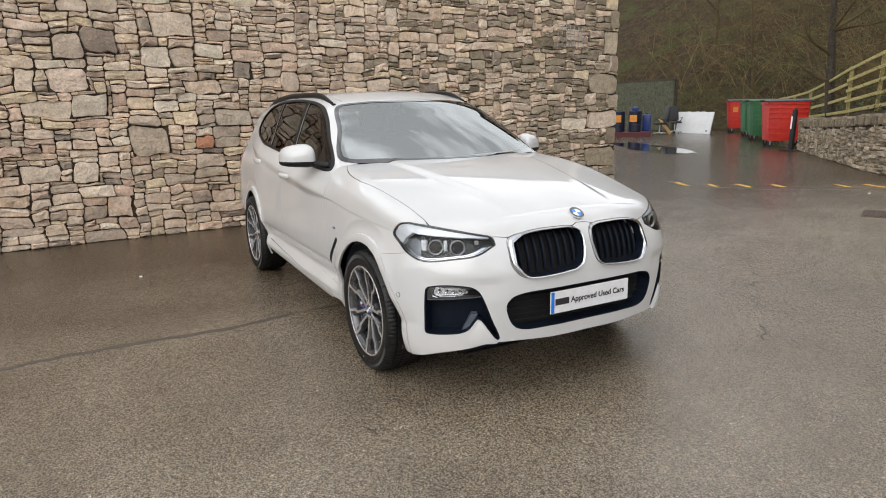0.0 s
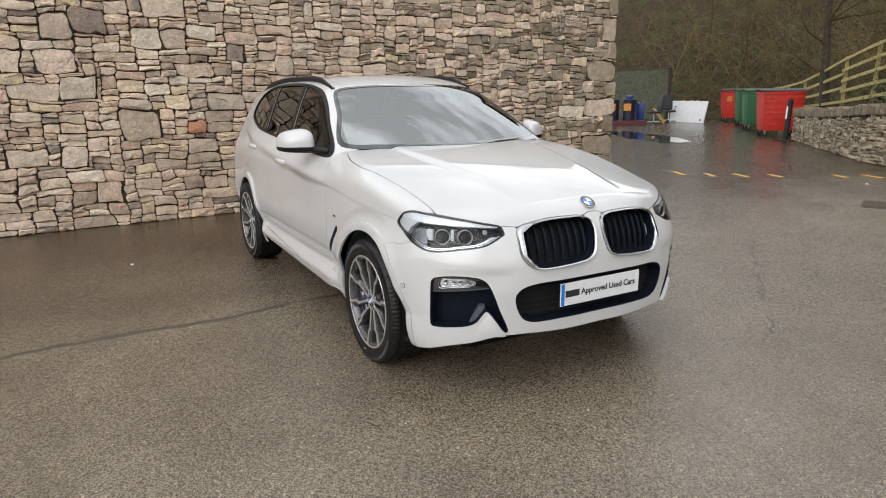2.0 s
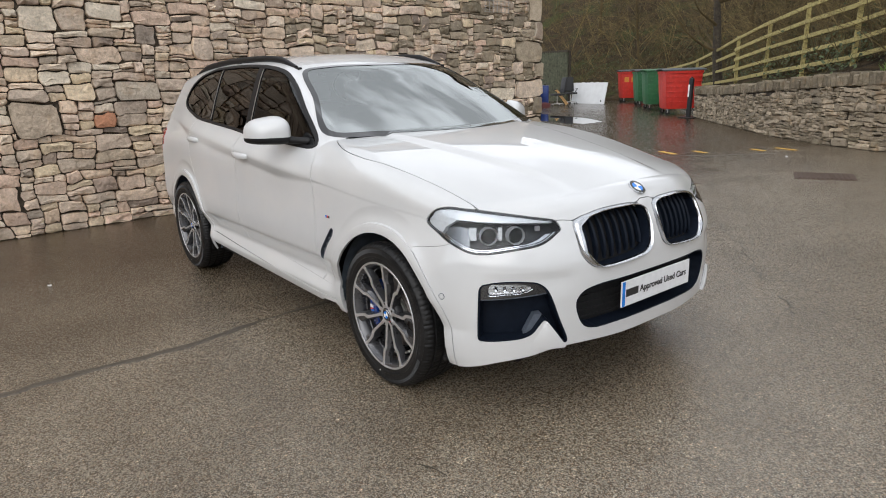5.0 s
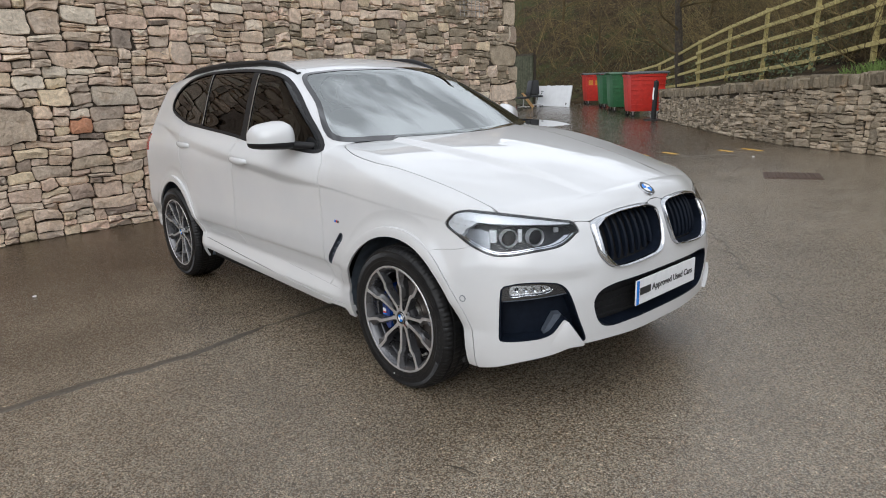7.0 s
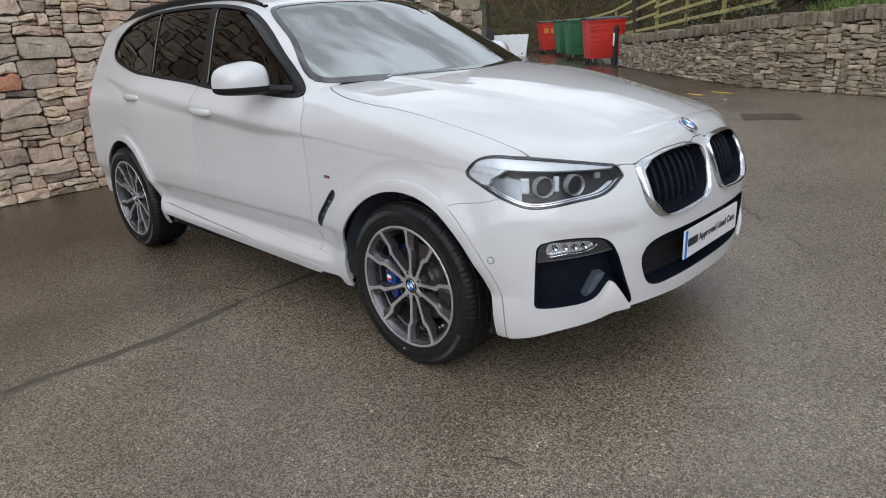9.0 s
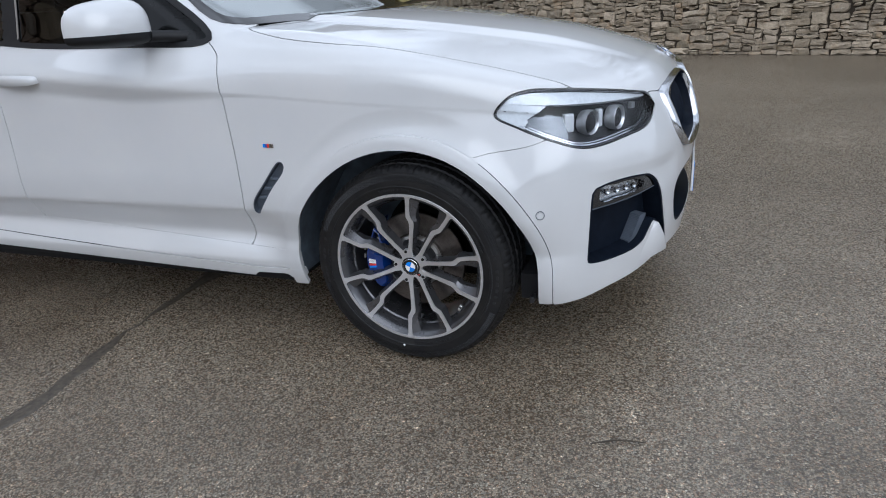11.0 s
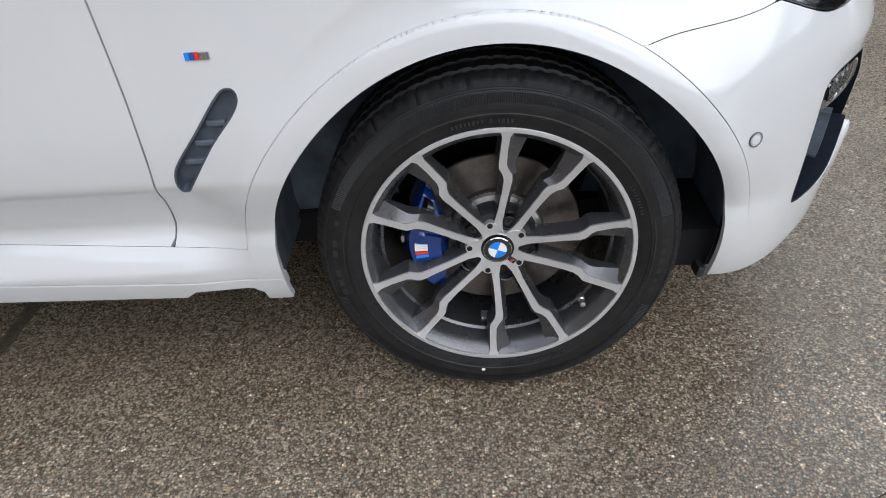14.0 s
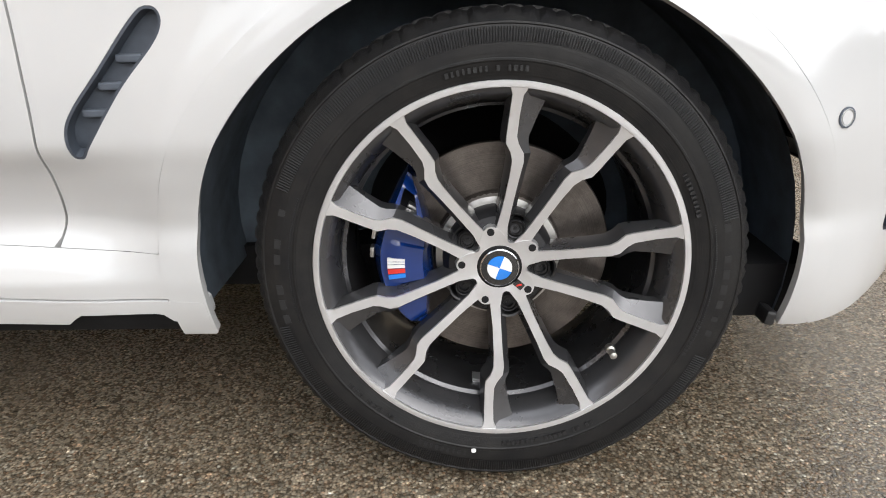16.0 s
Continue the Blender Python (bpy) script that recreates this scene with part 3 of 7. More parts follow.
def pocket(x, s, z):
    return np.where(x > 1.6, inside(POCKET * (1 / 57, 1), turn(x, s) / 57, z), 1)


def kidney(x, s, z):
    return np.where(x > 1.9, inside(KIDNEY, s, z), 1)


def intake(x, s, z):
    return np.where(x > 1.9, inside(INTAKE, s, z), 1)


def bonnet(x, s, z):
    return inside(BONNET, x, s)


def dlo(x, s, z):
    return np.where(s > .4, inside(DLO, x, z), 1)


def screen(x, s, z):
    return inside(SCREEN, x, s)


def vent(x, s, z):
    return inside(VENT, x, z)


def arch(x, z, grow=0.0):
    """Above zero outside the wheel openings."""
    out = None
    for ax in (AXLE, -AXLE):
        dx, dz = x - ax, z - HUB_Z
        r = np.hypot(dx, dz)
        lim = .413 + grow + (.030 + grow * np.where(dx > 0, 0, .25)) * np.clip(np.abs(dx) / np.maximum(r, 1e-6), 0, 1) ** 6
        d = np.where(z < HUB_Z, np.minimum(r, np.abs(dx)), r) - lim
        out = d if out is None else np.minimum(out, d)
    return out


nose_edge = pchip([0, .03, .055, .40, .45, .50, .53, .60, .70, .95], [.914, .914, .905, .888, .875, .880, .875, .862, .855, .855])
shut_z = pchip([1.55, 1.70, 1.92, 1.95, 2.0], [.72, .757, .81, .90, 1.2])
lip_z = pchip([0, 10, 20, 25, 33, 38, 43, 48, 54, 60], [.342, .338, .345, .346, .310, .288, .260, .243, .243, .243])
door_x = pchip([.2, .322, .404, .62, .845, 1.077, 1.137, 1.2, 1.3], [.757, .758, .78, .807, .795, .768, .705, .64, .50])


def door_low(x):
    return .385 + .048 * (.95 - x)


def sill_line(x):
    return .322 + .045 * (.73 - x)


def sill_low(x):
    return .277 + .030 * (.72 - x)


def bumper_top(x, s):
    return np.minimum(nose_edge(s), shut_z(x))


most = lambda *v: np.maximum.reduce(np.broadcast_arrays(*v))

# front
r_bonnet = lambda x, s, z: most(bonnet(x, s, z) + GAP, nose_edge(s) + GAP - z, GAP - lamp(x, s, z), GAP - kidney(x, s, z), 1.02 - x - .37 * s * s)
hood = body_part("hood", skin("top", (.78, 2.34), (-.88, .88), (.006, .008), r_bonnet), PAINT, car)[0]
r_bumper = lambda x, s, z: most(z + .0009 - bumper_top(x, s), GAP - lamp(x, s, z), GAP - kidney(x, s, z), -intake(x, s, z), -pocket(x, s, z), lip_z(turn(x, s)) - z, .0006 - arch(x, z, .046), 1.66 - x)
bumper = body_part("front_bumper", skin("cyl", (-radians(62), radians(62)), (.2, .96), (radians(.5), .007), r_bumper, lip=.03), PAINT, car)[0]
r_fender = lambda x, s, z: most(GAP - bonnet(x, s, z), .0002 - arch(x, z, .046), GAP - lamp(x, s, z), np.where(x > 1.66, shut_z(x) + .0006 - z, -1), door_x(z) + GAP - x, door_low(x) + GAP - z, GAP - dlo(x, s, z), GAP - screen(x, s, z), -vent(x, s, z), z - 1.26, x - 2.02)
fenders = body_part("fender", skin("side", (.62, 2.04), (.34, 1.27), (.008, .005), r_fender), PAINT, car, sides=(-1, 1))
r_lip = lambda x, s, z: most(arch(x, z, .046) + .0017, -arch(x, z), np.where(x > 1.6, lip_z(turn(x, s)) + .005, .245) - z)
for span in ((.9, 1.95), (-1.97, -.93)):
    body_part("wheel_arch_trim", skin("side", span, (.2, .85), (.005, .005), r_lip, lip=.014, offset=.0025), PAINT, car, sides=(-1, 1))
    body_part("arch_backing", skin("side", span, (.38, .88), (.003, .003), lambda x, s, z: most(np.abs(arch(x, z, .046)) - .006, .40 - z, x - 1.70), lip=0, offset=-.003), PAINT, car, sides=(-1, 1))

# sides
front_door = lambda x, s, z: most(x + GAP - door_x(z), door_low(x) + GAP - z, GAP - dlo(x, s, z), -.30 + GAP - x, z - 1.16)
body_part("front_door", skin("side", (-.32, .84), (.36, 1.18), (.014, .012), front_door), PAINT, car, sides=(-1, 1))
back_edge = pchip([.3, .6, .8, 1.0, 1.15, 1.25], [-1.0, -1.02, -1.16, -1.26, -1.29, -1.29])
rear_door = lambda x, s, z: most(x + GAP + .30, door_low(x) + GAP - z, GAP - dlo(x, s, z), back_edge(z) + GAP - x, z - 1.25, .0002 - arch(x, z, .046))
body_part("rear_door", skin("side", (-1.32, -.28), (.36, 1.26), (.014, .012), rear_door), PAINT, car, sides=(-1, 1))
quarter = lambda x, s, z: most(np.where(z < 1.22, x + GAP - back_edge(z), -1), GAP - dlo(x, s, z), .0002 - arch(x, z, .046), np.where((x > -.97), door_low(x) + .7 - z, .32 - z), -2.26 - x, .50 - s, -screen(x, s, z) - .004, np.where(x > .55, door_x(z) - x + GAP - .2, -1), np.where(x > .60, z - 1.30, -1))
body_part("body_side", skin("side", (-2.28, .78), (.30, 1.68), (.012, .010), quarter), PAINT, car, sides=(-1, 1))
r_sill = lambda x, s, z: most(z - .0012 - door_low(x), sill_line(x) + .001 - z, x - 1.02, -1.0 - x, .003 - arch(x, z, .0))
body_part("sill_cover", skin("side", (-1.02, 1.04), (.25, .52), (.02, .006), r_sill, lip=.02), PAINT, car, sides=(-1, 1))
notch = lambda x: .018 * step01(x, .775, .80) * (1 - step01(x, .915, .94))
r_strip = lambda x, s, z: most(z + .002 - sill_line(x), sill_low(x) + notch(x) - z, x - 1.0, -1.0 - x, .003 - arch(x, z, .0))
body_part("sill_strip", skin("side", (-1.02, 1.04), (.2, .44), (.012, .005), r_strip, lip=.03, offset=.003), PAINT, car, sides=(-1, 1))

# greenhouse
r_roof = lambda x, s, z: most(s - .502, x - .19 + .21 * s * s * 1.3, -2.16 - x, GAP - screen(x, s, z))
body_part("roof", skin("top", (-2.18, .25), (-.52, .52), (.02, .02), r_roof), PAINT, car)
wind = body_part("windscreen", skin("top", (.08, 1.1), (-.8, .8), (.014, .014), lambda x, s, z: most(screen(x, s, z) + .003, .0 * x - 1), lip=.004), GLASS, car)[0]
body_part("windscreen_border", skin("top", (.08, 1.1), (-.81, .81), (.006, .006), lambda x, s, z: most(screen(x, s, z) - .006, -.026 - .012 * step01(x, .7, .95) - screen(x, s, z)), lip=.003, offset=.0025), GLOSSBLACK, car)
body_part("cowl", skin("top", (.66, 1.12), (-.8, .8), (.02, .02), lambda x, s, z: most(s - .79, .60 - x, x - 1.12 + .3 * s * s), lip=0, offset=-.022), BLACK, car)
PILLARS = ((-.235, -.35), (-.944, -1.07))


def pillar(x, z, k):
    lo, hi = PILLARS[k]
    return x - (lo + (hi - lo) * (z - 1.18) / .40)


glass_edge = .012
for nm, mat_, reg in (("front_side_window", SIDEGLASS, lambda x, s, z: most(dlo(x, s, z) + glass_edge, .035 - pillar(x, z, 0))),
                      ("rear_side_window", PRIVACY, lambda x, s, z: most(dlo(x, s, z) + glass_edge, pillar(x, z, 0) + .055, .012 - pillar(x, z, 1))),
                      ("quarter_window", PRIVACY, lambda x, s, z: most(dlo(x, s, z) + glass_edge, pillar(x, z, 1) + .03))):
    body_part(nm, skin("side", (-1.8, .75), (1.1, 1.62), (.02, .014), reg, lip=.004, offset=-.004), mat_, car, sides=(-1, 1))
body_part("window_frame", skin("side", (-1.8, .75), (1.1, 1.62), (.010, .010), lambda x, s, z: most(dlo(x, s, z), -most(dlo(x, s, z) + glass_edge, np.where((pillar(x, z, 0) > -.055) & (pillar(x, z, 0) < .035), .01, -1), np.where((pillar(x, z, 1) > -.03) & (pillar(x, z, 1) < .012), .01, -1))), lip=.01, offset=.001), TRIMBLACK, car, sides=(-1, 1))
body_part("window_seal", skin("side", (-1.8, .76), (1.1, 1.62), (.005, .004), lambda x, s, z: most(dlo(x, s, z) - .004, -.014 - dlo(x, s, z)), lip=.004, offset=.004), TRIMBLACK, car, sides=(-1, 1))
for k, off in ((0, .032), (1, 0.0)):
    body_part("pillar_trim", skin("side", (-1.2, -.2), (1.14, 1.6), (.004, .014), lambda x, s, z: most(dlo(x, s, z) + .02, np.abs(pillar(x, z, k) - off) - .004), lip=.003, offset=.003), STEEL, car, sides=(-1, 1))

# tail, seen only from outside the walk
frames_side = frames


def frames(kind, a, b):
    if kind == "tail":
        one = np.ones_like(a)
        return (-2.8 * one, a, b), (one, 0 * one, 0 * one), 1.5
    return frames_side(kind, a, b)


rear_glass = closed_curve([(-.56, 1.10), (-.50, 1.44), (-.3, 1.49), (.3, 1.49), (.50, 1.44), (.56, 1.10), (.3, 1.08), (-.3, 1.08)], 5)
r_tail = lambda x, s, z: most(x + 2.0, -inside(rear_glass, s, z), .30 - z, x + 2.262 - .1 * step01(z, 1.2, 1.6), -most(.90 - z, z - 1.02, .42 - s))
body_part("tailgate", skin("tail", (-.95, .95), (.28, 1.6), (.02, .02), r_tail), PAINT, car)
body_part("rear_window", skin("tail", (-.6, .6), (1.05, 1.52), (.02, .02), lambda x, s, z: inside(rear_glass, s, z), lip=.004, offset=-.004), PRIVACY, car)
body_part("tail_lamp", skin("tail", (.4, .92), (.88, 1.04), (.02, .01), lambda x, s, z: most(.90 - z, z - 1.02, .42 - s, x + 2.1), lip=.01, offset=.002), TAILRED, car, sides=(-1, 1))

body_part("tail_lamp", skin("side", (-2.3, -1.98), (.95, 1.16), (.008, .008), lambda x, s, z: most(x + 2.06 + .3 * (z - 1.0), .985 - z, z - 1.12, -2.262 - x), lip=.006, offset=.003), TAILRED, car, sides=(-1, 1))

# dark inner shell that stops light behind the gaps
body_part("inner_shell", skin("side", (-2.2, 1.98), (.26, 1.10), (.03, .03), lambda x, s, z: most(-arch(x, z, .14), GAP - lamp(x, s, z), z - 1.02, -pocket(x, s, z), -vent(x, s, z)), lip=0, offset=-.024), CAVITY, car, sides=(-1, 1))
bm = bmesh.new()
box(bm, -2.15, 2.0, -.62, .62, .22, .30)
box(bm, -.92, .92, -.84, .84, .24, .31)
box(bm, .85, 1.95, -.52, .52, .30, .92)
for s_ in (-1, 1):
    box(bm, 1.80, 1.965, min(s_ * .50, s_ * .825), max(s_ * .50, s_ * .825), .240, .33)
# low plates added out of sight to block light and darken the ground below
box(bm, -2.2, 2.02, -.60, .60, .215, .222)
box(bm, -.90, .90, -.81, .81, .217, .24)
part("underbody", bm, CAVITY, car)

# wheel housings
for ax in (AXLE, -AXLE):
    for side in (-1, 1):
        bm = bmesh.new()
        rows = []
        for i in range(29):
            an = radians(-16 + 206 * i / 28)
            rows.append([bm.verts.new((ax + (r + .030 * math.cos(an) ** 6) * math.cos(an), side * (y - (.055 * max(0, math.cos(an)) ** 6 if y > .86 else 0)), HUB_Z + (r + .030 * math.cos(an) ** 6) * math.sin(an))) for r, y in ((.430, .893), (.44, .87), (.45, .60), (.20, .58))])
        for p, q in zip(rows, rows[1:]):
            for k in range(3):
                bm.faces.new((p[k], p[k + 1], q[k + 1], q[k]))
        part("wheel_housing", bm, LINER, car, smooth=True)
for side in (-1, 1):
    bm = bmesh.new()
    box(bm, -.006, .010, -.025, .012, -.012, .012, .005, pose(1.848, side * .865, .265, 0, 12, 0))
    part("mud_flap", bm, BLACK, car)

# ---- lamps and grilles ----
def on_nose(deg, z, out=0.0):
    p, _ = cast(*frames("cyl", np.array([radians(deg)]), np.array([z])))
    n = slope(p[:, 0], p[:, 1], p[:, 2])
    return Vector(p[0] + n[0] * out), Vector(n[0])


def on_front(s, z, out=0.0):
    p, _ = cast(*frames("front", np.array([s]), np.array([z])))
    n = slope(p[:, 0], p[:, 1], p[:, 2])
    return Vector(p[0] + n[0] * out), Vector(n[0])


def flip(v, side):
    return Vector((v.x, v.y * side, v.z))


lamp_box = (radians(22), radians(56))
bucket = skin("cyl", lamp_box, (.74, .96), (radians(.6), .006), lambda x, s, z: lamp(x, s, z) + .004, lip=-.058, offset=-.062)
cover = skin("cyl", lamp_box, (.74, .96), (radians(.5), .006), lambda x, s, z: lamp(x, s, z) + .003, lip=.004)
rimband = skin("cyl", lamp_box, (.74, .96), (radians(.2), .0025), lambda x, s, z: most(lamp(x, s, z) + .001, -.0045 - lamp(x, s, z)), lip=.006, offset=-.001)
# pale upper blade and the pale lower sweep of the lamp
blade = skin("cyl", lamp_box, (.74, .96), (radians(.4), .004), lambda x, s, z: most(lamp(x, s, z) + .0055, .8765 + .0011 * (turn(x, s) - 26.5) - z), lip=.014, offset=-.008)
sweep = skin("cyl", lamp_box, (.74, .86), (radians(.15), .0018), lambda x, s, z: most(lamp(x, s, z) + .0085, -lamp(x, s, z) - .0125, z - .842), lip=.006, offset=-.010)
sweep_in = skin("cyl", lamp_box, (.74, .86), (radians(.15), .0018), lambda x, s, z: most(lamp(x, s, z) + .016, -lamp(x, s, z) - .019 - .010 * step01(33 - turn(x, s), 0, 5), z - .838), lip=.006, offset=-.016)
outer = skin("cyl", lamp_box, (.74, .96), (radians(.3), .003), lambda x, s, z: most(lamp(x, s, z) + .009, 43.8 - turn(x, s), z - .868), lip=.01, offset=-.034)
tip = skin("cyl", lamp_box, (.74, .96), (radians(.3), .003), lambda x, s, z: most(lamp(x, s, z) + .006, 49.3 - 75 * np.clip(z - .858, 0, .05) + 40 * np.clip(.85 - z, 0, .1) - turn(x, s)), lip=.02, offset=-.014)
for side in (-1, 1):
    head = body_part("headlight", bucket, LAMPGREY, car, "clear LED headlight with two round projectors", sides=(side,))[0]
    body_part("lens_cover", cover, LENS, head, sides=(side,))[0].visible_shadow = False
    body_part("black_surround", rimband, GLOSSBLACK, head, sides=(side,))
    body_part("upper_blade", blade, LAMPWHITE, head, "frosted white light blade", sides=(side,))
    body_part("lower_sweep", sweep, CHROME, head, sides=(side,))
    body_part("inner_sweep", sweep_in, REFLECTOR, head, sides=(side,))
    body_part("side_reflector", outer, FACETED, head, "faceted silver side reflector", sides=(side,))
    body_part("frosted_tip", tip, LAMPWHITE, head, sides=(side,))
    for deg, zc, r in ((40.2, .850, .036), (34.6, .853, .036)):
        c, n = on_nose(deg, zc, -.052)
        d = Vector((n.x * .85 + .25, n.y * .6, 0)).normalized()
        place = Matrix.Translation(flip(c, side)) @ flip(d, side).to_track_quat("Z", "Y").to_matrix().to_4x4()
        bm = bmesh.new()
        revolve(bm, [(r, 0), (r + .0025, .012), (r + .0030, .034), (r + .0018, .0365), (r - .0004, .034), (r - .004, .016)], 12, "Z")
        bmesh.ops.transform(bm, matrix=place @ pose(0, 0, 0, 0, 0, 15), verts=bm.verts)
        ring = part("projector_ring", bm, SATIN, head, smooth=True, sharp=30)
        bm = bmesh.new()
        revolve(bm, [(r - .0015, .008), (r - .002, .022), (r - .010, .031), (.001, .036)], 24, "Z")
        bmesh.ops.transform(bm, matrix=place, verts=bm.verts)
        part("projector_lens", bm, TRIMBLACK, ring, smooth=True)
    for deg, zc in ((43.2, .852), (37.4, .855)):
        c, n = on_nose(deg, zc, -.040)
        bm = bmesh.new()
        box(bm, -.010, .010, -.016 if deg > 40 else -.009, .016 if deg > 40 else .009, -.030, .026, .005, Matrix.Translation(flip(c, side)) @ flip(Vector((n.x, n.y, 0)), side).to_track_quat("X", "Z").to_matrix().to_4x4())
        part("daylight_bar", bm, LAMPWHITE, head, "bright daytime running light bar")
    c, n = on_nose(29.5, .866, -.030)
    bm = bmesh.new()
    box(bm, -.008, .008, -.010, .010, -.010, .010, .003, Matrix.Translation(flip(c, side)) @ flip(Vector((n.x, n.y, 0)), side).to_track_quat("X", "Z").to_matrix().to_4x4())
    part("inner_reflector", bm, SATIN, head)

    # kidney
    bm = bmesh.new()
    loop = KIDNEY[::1]
    mid = loop.mean(0)
    tang = np.roll(loop, -1, 0) - np.roll(loop, 1, 0)
    tang /= np.linalg.norm(tang, axis=1, keepdims=True)
    inn = np.stack([-tang[:, 1], tang[:, 0]], 1)
    inn *= np.sign(((mid - loop) * inn).sum(1, keepdims=True))
    outer_edge = step01(loop[:, 0], .36, .44)
    rings = []
    for (w, o) in ((0.0, -.010), (0.001, .012), (.008, .020), (.017, .017), (.022, .006), (.0225, .000), (.023, -.014), (.0232, -.050)):
        wide = w * (.42 + .90 * outer_edge)
        at = loop + inn * wide[:, None]
        spots = cast(*frames("front", at[:, 0], at[:, 1]))[0]
        rings.append([bm.verts.new((p[0] + o, side * p[1], p[2])) for p in spots])
    throat = bmesh.new()
    inner = [[throat.verts.new(v.co) for v in ring] for ring in rings[-3:]]
    for target, lines in ((bm, rings[:6]), (throat, inner)):
        for p, q in zip(lines, lines[1:]):
            for i in range(len(p)):
                target.faces.new((p[i], p[(i + 1) % len(p)], q[(i + 1) % len(p)], q[i]))
    bmesh.ops.delete(bm, geom=[v for ring in rings[6:] for v in ring], context="VERTS")
    kid = part("kidney_grille", bm, DARKCHROME, car, "chrome-framed grille with black vertical slats", smooth=True, sharp=50)
    part("grille_throat", throat, SLATBLACK, kid)
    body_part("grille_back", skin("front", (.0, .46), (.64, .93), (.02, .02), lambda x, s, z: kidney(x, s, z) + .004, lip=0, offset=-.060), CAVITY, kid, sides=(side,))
    for k in range(8):
        s_ = .070 + .0455 * k
        col = np.linspace(.66, .92, 53)
        col = col[inside(KIDNEY, s_ + 0 * col, col) < -.016]
        bm = bmesh.new()
        last = None
        zs = np.linspace(col[0], col[-1], 8)
        for p in [Vector(v) for v in cast(*frames("front", s_ + 0 * zs, zs))[0]]:
            z_ = p.z
            curl = .014 + .030 * abs((z_ - .79) / .12) ** 3
            ring = [bm.verts.new((p.x - .020 - curl, side * (s_ - .006), z_)), bm.verts.new((p.x - .012 - curl, side * s_, z_)), bm.verts.new((p.x - .020 - curl, side * (s_ + .006), z_)), bm.verts.new((p.x - .055, side * (s_ + .005), z_)), bm.verts.new((p.x - .055, side * (s_ - .005), z_))]
            if last:
                for i in range(5):
                    bm.faces.new((last[i], last[(i + 1) % 5], ring[(i + 1) % 5], ring[i]))
            else:
                bm.faces.new(ring)
            last = ring
        bm.faces.new(last[::-1])
        part("slat", bm, SLATBLACK, kid)

    # lower side intake with fog lamp
    recess = body_part("side_intake", skin("cyl", (radians(23), radians(44)), (.34, .67), (radians(.5), .008), lambda x, s, z: pocket(x, s, z) - .004, lip=0, offset=-.070), SLATBLACK, car, "black lower intake with fog lamp", sides=(side,))[0]
    body_part("intake_wall", skin("cyl", (radians(23), radians(44)), (.34, .67), (radians(.14), .003), lambda x, s, z: most(pocket(x, s, z), -.006 - pocket(x, s, z)), lip=.07, offset=-.002), SLATBLACK, recess, sides=(side,))
    FOG = closed_curve([(40.3, .598), (40.1, .622), (37.2, .636), (32.6, .632), (31.6, .618), (33.4, .600), (37, .594)], 5)
    fog = lambda x, s, z: np.where(x > 1.6, inside(FOG * (1 / 57, 1), turn(x, s) / 57, z), 1)
    body_part("upper_fill", skin("cyl", (radians(26), radians(43)), (.56, .66), (radians(.4), .005), lambda x, s, z: most(pocket(x, s, z) + .004, .588 - z + .0021 * (33 - turn(x, s)), -fog(x, s, z)), lip=.02, offset=-.012), GLOSSBLACK, recess, sides=(side,))
    unit = body_part("fog_lamp", skin("cyl", (radians(30), radians(42)), (.58, .65), (radians(.4), .004), lambda x, s, z: fog(x, s, z) + .002, lip=0, offset=-.030), REFLECTOR, recess, "LED fog lamp with clear lens", sides=(side,))[0]
    body_part("lens_cover", skin("cyl", (radians(30), radians(42)), (.58, .65), (radians(.4), .004), lambda x, s, z: fog(x, s, z) + .002, lip=.004, offset=-.006), LENS, unit, sides=(side,))[0].visible_shadow = False
    for k in range(4):
        c, n = on_nose(33.6 + 1.7 * k, .616, -.022)
        bm = bmesh.new()
        revolve(bm, [(.010, 0), (.009, .004), (.004, .001), (.001, .0)], 10, "Z")
        bmesh.ops.transform(bm, matrix=Matrix.Translation(flip(c, side)) @ flip(n, side).to_track_quat("Z", "Y").to_matrix().to_4x4(), verts=bm.verts)
        part("led_cup", bm, CHROME, unit, smooth=True)
    body_part("intake_blade", skin("cyl", (radians(27), radians(42)), (.54, .63), (radians(.4), .003), lambda x, s, z: most(pocket(x, s, z) + .004, np.abs(z - .566 - .0021 * (41.5 - turn(x, s))) - .0022), lip=.05, offset=-.016), VENTFIN, recess, sides=(side,))
    body_part("splitter_plate", skin("cyl", (radians(24), radians(34)), (.37, .52), (radians(.12), .0025), lambda x, s, z: most(np.abs(turn(x, s) - 31.5 + (z - .45) * 25) - .85, z - .495, .405 - z), lip=.05, offset=-.030), VENTFIN, recess, "grey inner splitter plate", sides=(side,))

    # protruding white fin beside the pocket
    rows = []
    for i in range(11):
        t = i / 10
        deg, z = 29.0 + (25.3 - 29.0) * t, .464 + (.346 - .464) * t
        h = .006 + .014 * math.sin(math.pi * min(1, .12 + t * .62))
        rows.append([flip(on_nose(d_, z_, o_)[0], side) for d_, z_, o_ in ((deg + .6 + 8.0 * t, z - .010 * (1 - t), -.003), (deg + .5 + 4.2 * t, z - .004, h * .48), (deg + .25, z, h), (deg - .25, z + .002, h * .8), (deg + .1, z, -.055))])
    bm = bmesh.new()
    rows = [[bm.verts.new(p) for p in row] for row in rows]
    for p, q in zip(rows, rows[1:]):
        for k in range(4):
            bm.faces.new((p[k], p[k + 1], q[k + 1], q[k]))
    bm.faces.new(rows[0])
    bm.faces.new(rows[-1])
    part("bumper_fin", bm, PAINT, bumper, smooth=True, sharp=70)

